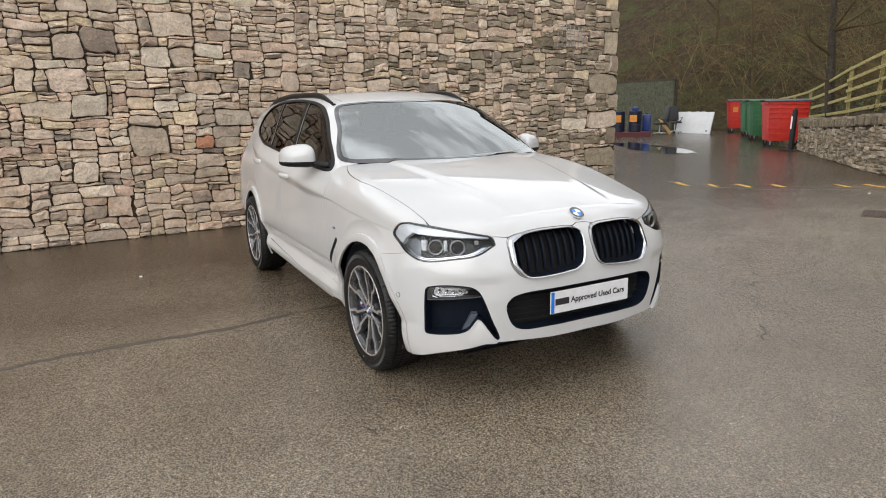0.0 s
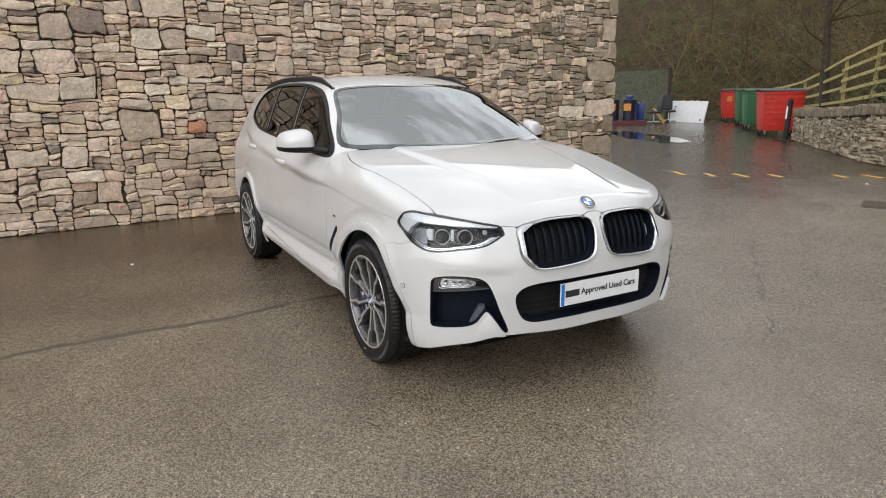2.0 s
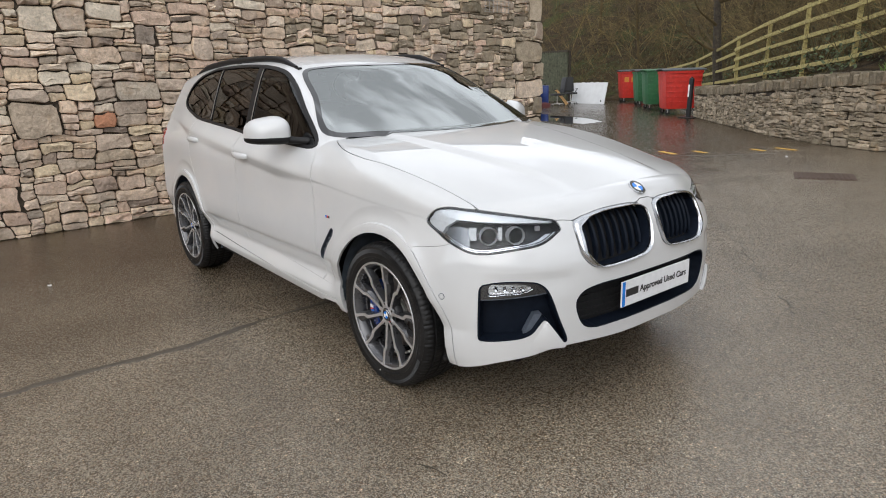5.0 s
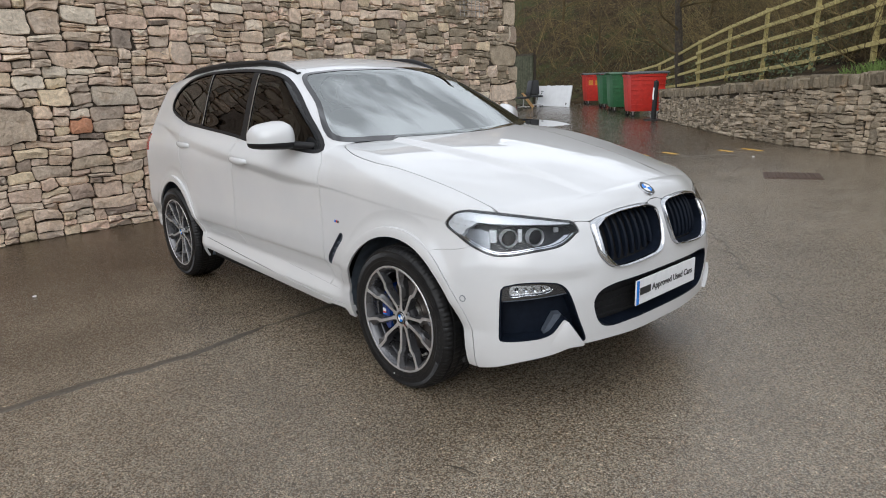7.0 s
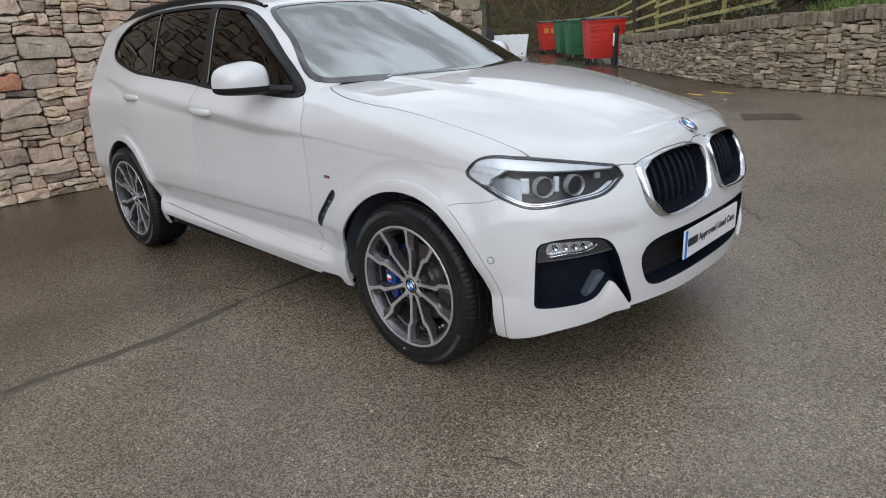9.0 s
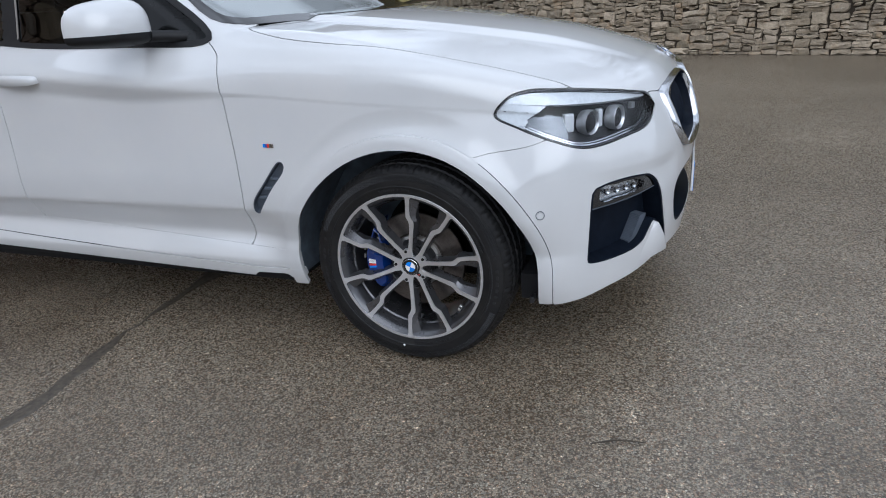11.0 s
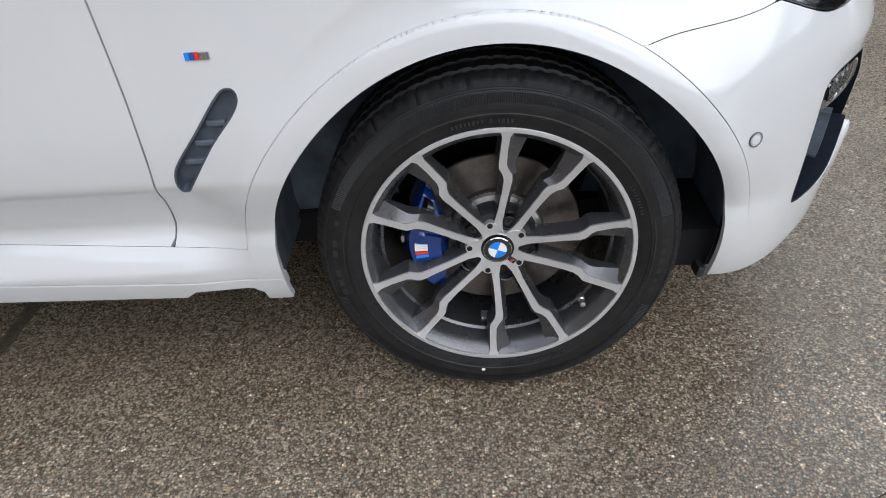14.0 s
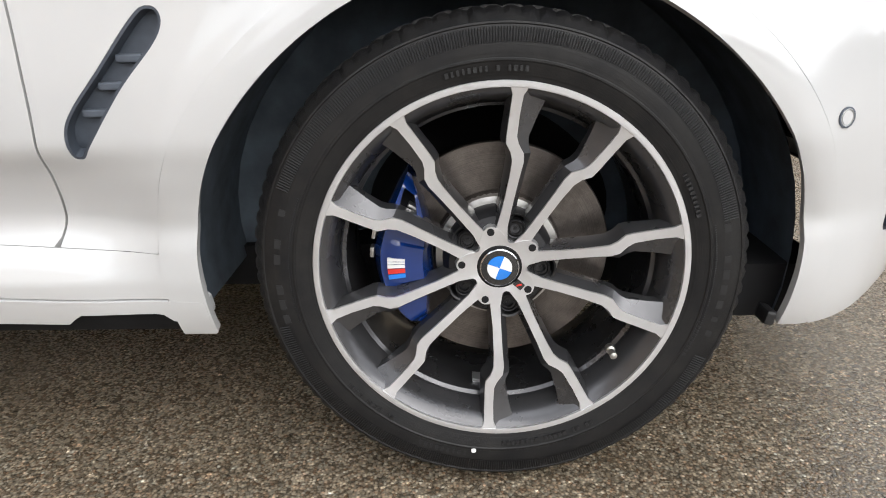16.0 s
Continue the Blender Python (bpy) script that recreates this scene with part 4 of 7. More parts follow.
    # side vent, badge, sensor, handles
    body = body_part("fender_vent", skin("side", (.83, 1.01), (.52, .74), (.006, .006), lambda x, s, z: vent(x, s, z) - .002, lip=0, offset=-.020), VENTGREY, car, "dark grey fender air vent", sides=(side,))[0]
    body_part("vent_wall", skin("side", (.83, 1.01), (.52, .74), (.002, .002), lambda x, s, z: most(vent(x, s, z), -.004 - vent(x, s, z)), lip=.022, offset=-.001), VENTGREY, body, sides=(side,))
    for k in range(3):
        t = .25 + .25 * k
        cx, cz = .862 + (.975 - .862) * t, .56 + (.70 - .56) * t
        bm = bmesh.new()
        sw = float(half_width(np.array(cx), np.array(cz)))
        box(bm, cx - .020, cx + .016, side * (sw - .016) - .006, side * (sw - .016) + .006, cz - .006, cz + .005, .003)
        part("vent_fin", bm, VENTFIN, body)
    bm = bmesh.new()
    for x0, x1 in ((.926, .934),):
        box(bm, x0, x1, -.003, .003, -.0065, .0065, .001)
    sw = float(half_width(np.array(.946), np.array(.784)))
    at = pose(0, side * sw, .784)
    bmesh.ops.transform(bm, matrix=at, verts=bm.verts)
    badge = part("fender_badge", bm, SIGNBLUE, car, "small tricolour stripe badge")
    for x0, x1, mt in ((.9345, .942, SIGNNAVY), (.9425, .950, SIGNRED), (.951, .968, CHROME)):
        bm = bmesh.new()
        box(bm, x0, x1, -.003, .003, -.0065, .0065, .001, at)
        part("stripe", bm, mt, badge)
    p, n = on_nose(49.4, .574, .001)
    bm = bmesh.new()
    revolve(bm, [(.0125, -.004), (.0125, .0005), (.011, .0012), (.0108, -.003), (.0095, -.003), (.0092, .0012), (.001, .0016)], 24, "Z")
    bmesh.ops.transform(bm, matrix=Matrix.Translation(flip(p, side)) @ flip(n, side).to_track_quat("Z", "Y").to_matrix().to_4x4(), verts=bm.verts)
    sensor = part("parking_sensor", bm, PAINT, car, smooth=True, sharp=20)
    bm = bmesh.new()
    revolve(bm, [(.0142, -.002), (.0142, .0010), (.0120, .0014), (.0120, -.002)], 24, "Z", closed=True)
    bmesh.ops.transform(bm, matrix=Matrix.Translation(flip(p, side)) @ flip(n, side).to_track_quat("Z", "Y").to_matrix().to_4x4(), verts=bm.verts)
    part("seal_ring", bm, VENTFIN, sensor, smooth=True)
    for hx, hz in ((-.155, 1.036), (-1.17, 1.082)):
        sw = float(half_width(np.array(hx), np.array(hz)))
        bm = bmesh.new()
        prof = []
        for i in range(13):
            t = i / 12
            prof.append((hx - .115 + .23 * t, side * (sw + .004 + .030 * math.sin(math.pi * t) ** .55), hz - .008 * t))
        rings = []
        for i, (x, y, z) in enumerate(prof):
            hh = .020 * (.55 + .45 * math.sin(math.pi * i / 12) ** .5)
            rings.append([bm.verts.new((x, y + side * oy, z + oz * hh)) for oy, oz in ((-.014, -.8), (-.002, -1), (.004, -.5), (.005, .3), (0, .9), (-.014, 1))])
        for a_, b_ in zip(rings, rings[1:]):
            for i in range(6):
                bm.faces.new((a_[i], a_[(i + 1) % 6], b_[(i + 1) % 6], b_[i]))
        bm.faces.new(rings[0])
        bm.faces.new(rings[-1])
        part("door_handle", bm, PAINT, car, smooth=True, sharp=60)

    # mirror
    cx, cy, cz = .455, .982, 1.222
    floor_z = 1.176

    def shell(up, tall, deep, gap):
        bm = bmesh.new()
        grid = []
        for i in range(11):
            rho = (i / 10) ** .8
            row = []
            for j in range(21):
                an = math.pi * j / 20
                c, s_ = math.cos(an), math.sin(an)
                q = (abs(c) ** 3.3 + abs(s_) ** 3.3) ** (-1 / 3.3)
                yy = .110 * c * q * rho
                zz = tall * s_ * q * rho * (1 - .16 * c)
                xr = .350 + .105 * (.110 - yy) / .22
                row.append(bm.verts.new((xr + deep * max(0, 1 - rho ** 3.4) ** .5, side * (cy + yy), floor_z + up * (zz + gap))))
            grid.append(row)
        for p_, q_ in zip(grid, grid[1:]):
            for j in range(20):
                bm.faces.new((p_[j], p_[j + 1], q_[j + 1], q_[j]))
        rim = grid[-1]
        back_row = [bm.verts.new((v.co.x - .02, v.co.y, v.co.z)) for v in rim]
        for j in range(20):
            bm.faces.new((rim[j], rim[j + 1], back_row[j + 1], back_row[j]))
        bm.faces.new(back_row)
        bmesh.ops.remove_doubles(bm, verts=bm.verts, dist=1e-5)
        return bm
    mirror = part("wing_mirror", shell(1, .112, .105, .001), PAINT, car, "white mirror cap over a gloss black base", smooth=True, sharp=50)
    part("mirror_base", shell(-1, .042, .108, .0), TRIMBLACK, mirror, smooth=True, sharp=50)
    bm = bmesh.new()
    tube(bm, [(cx + .01, side * (cy - .07), floor_z - .014), (cx + .10, side * .875, floor_z - .018), (cx + .17, side * .80, floor_z - .030)], [.022, .020, .024], 10)
    part("mirror_arm", bm, TRIMBLACK, mirror, smooth=True, sharp=60)
    bm = bmesh.new()
    box(bm, -.004, .004, -.095, .095, -.04, .05, .01, pose(.372, side * cy, 1.215, 0, 0, side * 25))
    part("mirror_glass", bm, CHROME, mirror)

    # roof rail
    bm = bmesh.new()
    pts = []
    for i in range(25):
        x = .035 - 1.80 * i / 24
        rise = .016 * min(1, i / 3, (24 - i) / 3)
        zt = float(top_z(np.array(x), np.array(.575)))
        zs = np.linspace(1.5, 1.68, 60)
        zs = zs[field(x + 0 * zs, .575 + 0 * zs, zs) < 0]
        pts.append((x, side * .577, (max(zs) if len(zs) else zt) + rise))
    tube(bm, pts, [.012 + .010 * min(1, i / 3, (24 - i) / 3) for i in range(25)], 10)
    for i in (0, 12, 24):
        x, y, z = pts[i]
        box(bm, x - .05, x + .05, y - .013, y + .013, z - .05, z, .005)
    part("roof_rail", bm, TRIMBLACK, car, "black roof rail", smooth=True, sharp=50)

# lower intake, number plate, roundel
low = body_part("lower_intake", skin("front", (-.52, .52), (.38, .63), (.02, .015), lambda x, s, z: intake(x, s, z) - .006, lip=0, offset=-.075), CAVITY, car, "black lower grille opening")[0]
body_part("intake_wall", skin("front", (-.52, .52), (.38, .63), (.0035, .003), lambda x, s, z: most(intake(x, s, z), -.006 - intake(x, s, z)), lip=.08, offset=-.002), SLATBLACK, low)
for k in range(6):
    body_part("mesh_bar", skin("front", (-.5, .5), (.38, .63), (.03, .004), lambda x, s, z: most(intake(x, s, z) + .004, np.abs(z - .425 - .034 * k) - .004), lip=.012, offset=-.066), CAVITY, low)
bm = bmesh.new()
box(bm, 2.322, 2.330, -.265, .265, .470, .588, .003)
plate = part("number_plate", bm, PLATEWHITE, car, "white dealer number plate with a blue end band")
bm = bmesh.new()
box(bm, 2.3285, 2.3312, -.263, -.242, .472, .586, .001)
part("blue_band", bm, SIGNBLUE, plate)
bm = bmesh.new()
box(bm, 2.3295, 2.3312, -.236, -.146, .513, .548, .001)
part("brand_bar", bm, INK, plate)
text = bpy.data.curves.new("lettering", "FONT")
text.body, text.size, text.extrude, text.align_y = "Approved Used Cars", .0430, .0006, "CENTER"
text.offset = .0010
text.materials.append(INK)
words = new("lettering", text)
words.parent = plate
words.matrix_basis = Matrix.Translation((2.3308, -.134, .530)) @ Matrix(((0, 0, 1, 0), (1, 0, 0, 0), (0, 1, 0, 0), (0, 0, 0, 1)))


def roundel(parent, place, r):
    bm = bmesh.new()
    revolve(bm, [(r, -.004), (r, .002), (r * .95, .0035), (r * .68, .004), (r * .66, .003), (.0005, .003)], 32, "Z")
    bmesh.ops.transform(bm, matrix=place, verts=bm.verts)
    base = part("badge", bm, GLOSSBLACK, parent, "round blue and white badge", smooth=True, sharp=25)
    bm = bmesh.new()
    revolve(bm, [(r * 1.03, -.004), (r * 1.03, .003), (r * .97, .0042), (r * .95, .002)], 32, "Z")
    bmesh.ops.transform(bm, matrix=place, verts=bm.verts)
    part("badge_rim", bm, CHROME, base, smooth=True)
    for k in range(4):
        bm = bmesh.new()
        vs = [(0, 0)] + [(r * .65 * math.cos(radians(90 * k + a)), r * .65 * math.sin(radians(90 * k + a))) for a in range(0, 91, 10)]
        lo = [bm.verts.new((x, y, .003)) for x, y in vs]
        hi = [bm.verts.new((x, y, .0045)) for x, y in vs]
        bm.faces.new(hi)
        for i in range(len(vs)):
            bm.faces.new((lo[i], lo[(i + 1) % len(vs)], hi[(i + 1) % len(vs)], hi[i]))
        bmesh.ops.transform(bm, matrix=place, verts=bm.verts)
        part("quadrant", bm, SIGNBLUE if k % 2 else SIGNWHITE, base)
    return base


hp = cast(*frames("top", np.array([2.196]), np.array([0.0])))[0][0]
hn = slope(np.array([hp[0]]), np.array([0.0]), np.array([hp[2]]))[0]
roundel(car, Matrix.Translation(Vector(hp) + Vector(hn) * .004) @ Vector(hn).to_track_quat("Z", "Y").to_matrix().to_4x4(), .041)

# ---- cabin ----
bm = bmesh.new()
for x0, x1, z0, z1 in ((.30, .98, .86, 1.03),):
    box(bm, x0, x1, -.74, .74, z0, z1, .05)
part("dashboard", bm, FABRIC, car, smooth=True)
bm = bmesh.new()
revolve(bm, [(.178, -.012), (.190, 0), (.178, .012), (.168, 0)], 32, "X", closed=True)
tube(bm, [(0, -.17, 0), (0, .17, 0)], .02, 6)
box(bm, -.02, .03, -.06, .06, -.05, .05, .02)
bmesh.ops.transform(bm, matrix=pose(.24, -.37, 1.0, 0, 24, 0), verts=bm.verts)
part("steering_wheel", bm, FABRIC, car, smooth=True)
for sx, ys in ((-.35, (-.38, .38)), (-1.2, (-.45, 0, .45))):
    for y in ys:
        bm = bmesh.new()
        box(bm, sx - .25, sx + .27, y - .24, y + .24, .55, .74, .06)
        box(bm, -.07, .07, y - .23, y + .23, 0, .62, .06, pose(sx - .24, 0, .68, 0, -16, 0))
        box(bm, -.05, .05, y - .12, y + .12, 0, .17, .04, pose(sx - .42, 0, 1.30, 0, -10, 0))
        part("seat", bm, FABRIC, car, smooth=True)
bm = bmesh.new()
box(bm, -.06, .06, -.07, .07, -.035, .035, .02, pose(.245, 0, 1.50, 0, 28, 0))
box(bm, -.03, .03, -.12, .12, -.035, .035, .02, pose(.13, 0, 1.44, 0, 10, 0))
part("inside_mirror", bm, BLACK, car, smooth=True)
bm = bmesh.new()
box(bm, -2.0, .05, -.50, .50, 1.545, 1.56)
part("headliner", bm, HEADLINER, car)
bm = bmesh.new()
box(bm, -2.1, .92, -.80, .80, .40, .44)
part("cabin_floor", bm, FABRIC, car)

# ---- wheels ----
WHEEL_Y = .810
meshes = {}


def shared(name, make, material, parent, place, label="", smooth=True, sharp=35):
    if name not in meshes:
        bm = bmesh.new()
        make(bm)
        ob = part(name, bm, material, parent, label, smooth, sharp)
        meshes[name] = ob.data
    else:
        ob = new(name, meshes[name])
        ob.parent = parent
        if label:
            tagged(ob, label)
    if place is not None:
        ob.matrix_basis = place
    return ob


def make_tyre(bm):
    half = [(.256, -.112), (.262, -.121), (.275, -.1265), (.292, -.1305), (.2935, -.1320), (.296, -.1320), (.2975, -.1308), (.312, -.1318), (.326, -.1300), (.337, -.1262), (.3385, -.1272), (.341, -.1265), (.343, -.1235), (.350, -.1165), (.3555, -.108), (.3590, -.097), (.3605, -.085), (.3540, -.083), (.3540, -.072), (.3618, -.070), (.3620, -.035), (.3545, -.033), (.3545, -.021), (.3622, -.019), (.3622, 0)]
    prof = half + [(r, -y) for r, y in half[-2::-1]]
    n = 288
    rows = []
    for i in range(n):
        a = 2 * math.pi * i / n
        ring = []
        for r, y in prof:
            if abs(y) < .1240 and .0840 < abs(y) and r > .342:
                r -= (.0036 if i % 3 == 0 else .0) * min(1, (r - .340) / .012)
                if i % 4 == 2 and abs(y) > .10:
                    r -= .0018
            elif abs(y) < .071 and r > .36 and i % 4 == 0:
                r -= .003
            ring.append(bm.verts.new((r * math.sin(a), y, r * math.cos(a))))
        rows.append(ring)
    for i in range(n):
        a_, b_ = rows[i], rows[(i + 1) % n]
        for k in range(len(prof) - 1):
            bm.faces.new((a_[k], b_[k], b_[k + 1], a_[k + 1]))


def make_ribs(bm):
    # fine radial ribbing and raised blocks on the side wall
    for i in range(560):
        a = 2 * math.pi * i / 560
        deg = math.degrees(a)
        r0, r1 = (.300, .3035) if (76 < deg < 114 or 256 < deg < 293) else (.316 + .003 * math.sin(3 * a), .3345)
        c, s = math.cos(a), math.sin(a)
        t = Vector((c, 0, -s)) * .0009
        out = []
        for r, y in ((r0, -.1325), (r1, -.1300)):
            base = Vector((r * s, y, r * c))
            out.append((bm.verts.new(base - t), bm.verts.new(base + t), bm.verts.new(base + Vector((0, -.0011, 0)))))
        (a0, b0, t0), (a1, b1, t1) = out
        bm.faces.new((a0, t0, t1, a1))
        bm.faces.new((t0, b0, b1, t1))
    # unreadable moulded lettering as plain bars
    rng = random.Random(5)
    for start, count, r, h, w in ((258, 8, .318, .009, 4.2), (78, 8, .318, .009, 4.2), (345, 16, .284, .007, 1.5), (150, 20, .284, .007, 1.5), (215, 12, .288, .006, 1.5), (60, 10, .282, .006, 1.4), (105, 9, .300, .006, 1.3), (190, 9, .306, .008, 1.7)):
        for i in range(count):
            if rng.random() < .12:
                continue
            a = radians(start + i * w)
            m = Matrix.Translation((r * math.sin(a), -.1312, r * math.cos(a))) @ Matrix.Rotation(a, 4, "Y")
            wd = r * radians(w) * .33 * rng.uniform(.5, 1)
            box(bm, -wd, wd, -.0006, .002, -h / 2, h / 2, 0, m)


def make_rim(bm):
    prof = [(.264, -.112), (.2685, -.122), (.2690, -.1262), (.2680, -.1275), (.2630, -.1277), (.2600, -.1272), (.2592, -.1240)]
    revolve(bm, prof, 120, "Y", caps=False)


def make_barrel(bm):
    prof = [(.2592, -.1240), (.2500, -.118), (.243, -.102), (.2365, -.086), (.2355, -.070), (.230, -.066), (.229, -.02), (.2315, .04), (.2335, .09), (.2420, .108), (.262, .112), (.264, -.112)]
    revolve(bm, prof, 96, "Y", caps=False)


def spoke_line(hand):
    """Middle line of one spoke: radius, angle from the middle of its pair, half width, face depth."""
    rows = [(.040, 24.0, .0125, -.0985), (.062, 19.0, .0088, -.1000), (.095, 15.8, .0074, -.1045), (.135, 14.4, .0078, -.1095), (.160, 14.0, .0092, -.1130), (.172, 15.0, .0105, -.1140), (.184, 17.6, .0100, -.1155), (.194, 18.2, .0082, -.1165), (.225, 17.9, .0078, -.1200), (.250, 17.5, .0085, -.1240), (.2605, 17.3, .0120, -.1265)]
    return [(r, hand * a, w * (.86 if .06 < r < .255 else 1), y) for r, a, w, y in rows]


def at_angle(r, deg, y, side=0.0):
    a = radians(deg)
    c, s = math.cos(a), math.sin(a)
    return Vector((r * s + side * c, y, r * c - side * s))


def spoke_face(bm, hand, pair):
    last = None
    for r, a, w, y in spoke_line(hand):
        ring = [bm.verts.new(at_angle(r, pair + a, y, k * w)) for k in (-1, 1)]
        ring = [bm.verts.new(at_angle(r, pair + a, y + .004, -w - .0004))] + ring + [bm.verts.new(at_angle(r, pair + a, y + .004, w + .0004))]
        if last:
            for i in range(3):
                bm.faces.new((last[i], last[i + 1], ring[i + 1], ring[i]))
        last = ring


def spoke_flank(bm, hand, pair):
    last = None
    rows = spoke_line(hand)
    for i, (r, a, w, y) in enumerate(rows):
        deep = .040 if r < .20 else .030
        inner = -hand
        web = .009 if r < .165 else .009 + .024 * min(1, (r - .165) / .085)
        shelf = .012 + .006 * (r / .25)
        if r < .165:
            prof = [(inner * w, y + .003), (inner * (w + web), y + shelf + .006), (inner * (w + web), y + deep), (-inner * (w + .006), y + deep), (-inner * (w + .004), y + .016), (-inner * w, y + .003)]
        else:
            prof = [(inner * w, y + .003), (inner * (w + web), y + shelf * .75), (inner * (w + web + .001), y + deep), (-inner * (w + .006), y + deep), (-inner * (w + .004), y + .016), (-inner * w, y + .003)]
        ring = [bm.verts.new(at_angle(r, pair + a, yy, k)) for k, yy in prof]
        if last:
            for j in range(5):
                bm.faces.new((last[j], last[j + 1], ring[j + 1], ring[j]))
        last = ring


def make_hub_face(bm):
    # flat machined centre, scalloped between the pairs
    n = 90
    ring0, ring1, ring2 = [], [], []
    for i in range(n):
        deg = 360 * i / n
        d = ((deg - 22 + 36) % 72) - 36
        r = .0650 - .0255 * math.exp(-(d / 21) ** 2)
        ring0.append(bm.verts.new(at_angle(.033, deg, -.0985)))
        ring1.append(bm.verts.new(at_angle(r, deg, -.1002)))
        ring2.append(bm.verts.new(at_angle(r + .002, deg, -.090)))
    for i in range(n):
        j = (i + 1) % n
        bm.faces.new((ring0[i], ring0[j], ring1[j], ring1[i]))
        bm.faces.new((ring1[i], ring1[j], ring2[j], ring2[i]))


def make_hub_body(bm):
    revolve(bm, [(.030, -.094), (.050, -.092), (.074, -.086), (.083, -.072), (.085, -.045), (.02, -.040)], 60, "Y")


def make_bolt(bm):
    revolve(bm, [(.0145, .014), (.0145, -.005), (.0130, -.007), (.0115, -.0065), (.0108, -.002), (.0100, -.004), (.0075, -.004), (.0070, .006), (.0032, .006), (.0028, -.001), (.0005, -.001)], 24, "Y")


def make_hub_badge(bm):
    box(bm, -.0075, .0075, -.0012, .002, -.0055, .0055, .0008, Matrix.Translation(at_angle(.0405, 134, -.1000)) @ Matrix.Rotation(radians(42), 4, "Y"))


def make_hub_stripe(bm):
    box(bm, -.004, .004, -.0010, .001, -.0012, .0012, 0, Matrix.Translation(at_angle(.0405, 134, -.1012)) @ Matrix.Rotation(radians(-12), 4, "Y"))


# given black, so the shade around each sunken bolt is in the colour
def make_cup(bm):
    revolve(bm, [(.0230, -.012), (.0205, -.010), (.0190, .010), (.0140, .012)], 28, "Y", caps=False)


# flat dark disc; its colour carries the shade of a drilled hole
def make_hole(bm):
    revolve(bm, [(.0055, .002), (.0055, -.0012), (.0005, -.0012)], 16, "Y")


def make_disc(bm):
    revolve(bm, [(.172, -.022), (.174, -.026), (.172, -.030), (.100, -.030), (.097, -.034), (.094, -.050), (.082, -.053), (.040, -.053), (.040, -.0), (.172, -.0)], 72, "Y")


def make_disc_bell(bm):
    revolve(bm, [(.0965, -.036), (.0945, -.0505), (.082, -.0535), (.060, -.0535)], 60, "Y")


cal_in = pchip([228, 236, 246, 262, 284, 298, 309, 316], [.143, .126, .109, .101, .102, .115, .143, .180])
cal_out = pchip([228, 236, 250, 272, 297, 310, 316], [.158, .172, .184, .189, .185, .189, .192])
CAL_HOLES = ((297.5, 311, .30, .76), (244, 249, .40, .70))


def make_caliper(bm):
    """Cast body with pierced windows, chamfered edges and a raised block."""
    steps = [0, .04, .14, .22, .30, .44, .62, .76, .86, .96, 1.0]
    rows = []
    angles = [228 + 88 * i / 64 for i in range(65)]
    for a in angles:
        ri, ro = float(cal_in(a)), float(cal_out(a))
        end = min(1, (a - 228) / 7, (316 - a) / 5)
        block = .005 * (1 if 257 < a < 283 else 0)
        row = []
        for k, t in enumerate(steps):
            edge = 1 if 2 <= k <= 8 else (.45 if k in (1, 9) else 0)
            y = -.046 - .034 * edge * max(.35, end) ** .5 - (block if 2 <= k <= 6 else 0)
            row.append(bm.verts.new(at_angle(ri + (ro - ri) * t, a, y)))
        row.insert(0, bm.verts.new(at_angle(ri, a, -.020)))
        row.append(bm.verts.new(at_angle(ro, a, .010)))
        rows.append(row)
    for i, (p_, q_) in enumerate(zip(rows, rows[1:])):
        mid = (angles[i] + angles[i + 1]) / 2
        for k in range(len(p_) - 1):
            t = (steps[k - 1] + steps[k]) / 2 if 1 <= k < len(steps) else -1
            if any(h[0] < mid < h[1] and h[2] < t < h[3] for h in CAL_HOLES):
                continue
            bm.faces.new((p_[k], p_[k + 1], q_[k + 1], q_[k]))
    bm.faces.new(rows[0])
    bm.faces.new(rows[-1])
    rim_edges = [e for e in bm.edges if e.is_boundary]
    ext = bmesh.ops.extrude_edge_only(bm, edges=rim_edges)
    for g in ext["geom"]:
        if isinstance(g, bmesh.types.BMVert):
            g.co.y += .030


# added dark plate whose colour is the shade seen through the caliper windows
def make_caliper_window(bm):
    rows = []
    for i in range(30):
        a = 240 + 73 * i / 29
        ri, ro = float(cal_in(a)), float(cal_out(a))
        rows.append([bm.verts.new(at_angle(ri + (ro - ri) * k, a, -.047)) for k in (.2, .9)])
    for p_, q_ in zip(rows, rows[1:]):
        bm.faces.new((p_[0], p_[1], q_[1], q_[0]))


def pad_at(a, r, w, h):
    def make(bm):
        box(bm, -w, w, -.008, .012, -h, h, .0015, Matrix.Translation(at_angle(r, a, -.060)) @ Matrix.Rotation(radians(a), 4, "Y"))
    return make


def bar_on_caliper(a, r0, r1, wdeg):
    def make(bm):
        vs = [at_angle(r, a + k * wdeg, y) for y in (-.0872, -.080) for r, k in ((r0, -1), (r1, -1), (r1, 1), (r0, 1))]
        v = [bm.verts.new(p_) for p_ in vs]
        bm.faces.new(v[:4])
        for i in range(4):
            bm.faces.new((v[i], v[(i + 1) % 4], v[4 + (i + 1) % 4], v[4 + i]))
    return make


def make_valve(bm):
    revolve(bm, [(.0075, .0), (.007, -.010), (.0045, -.012), (.0045, -.018), (.0055, -.019), (.0055, -.028), (.001, -.030)], 14, "Y")


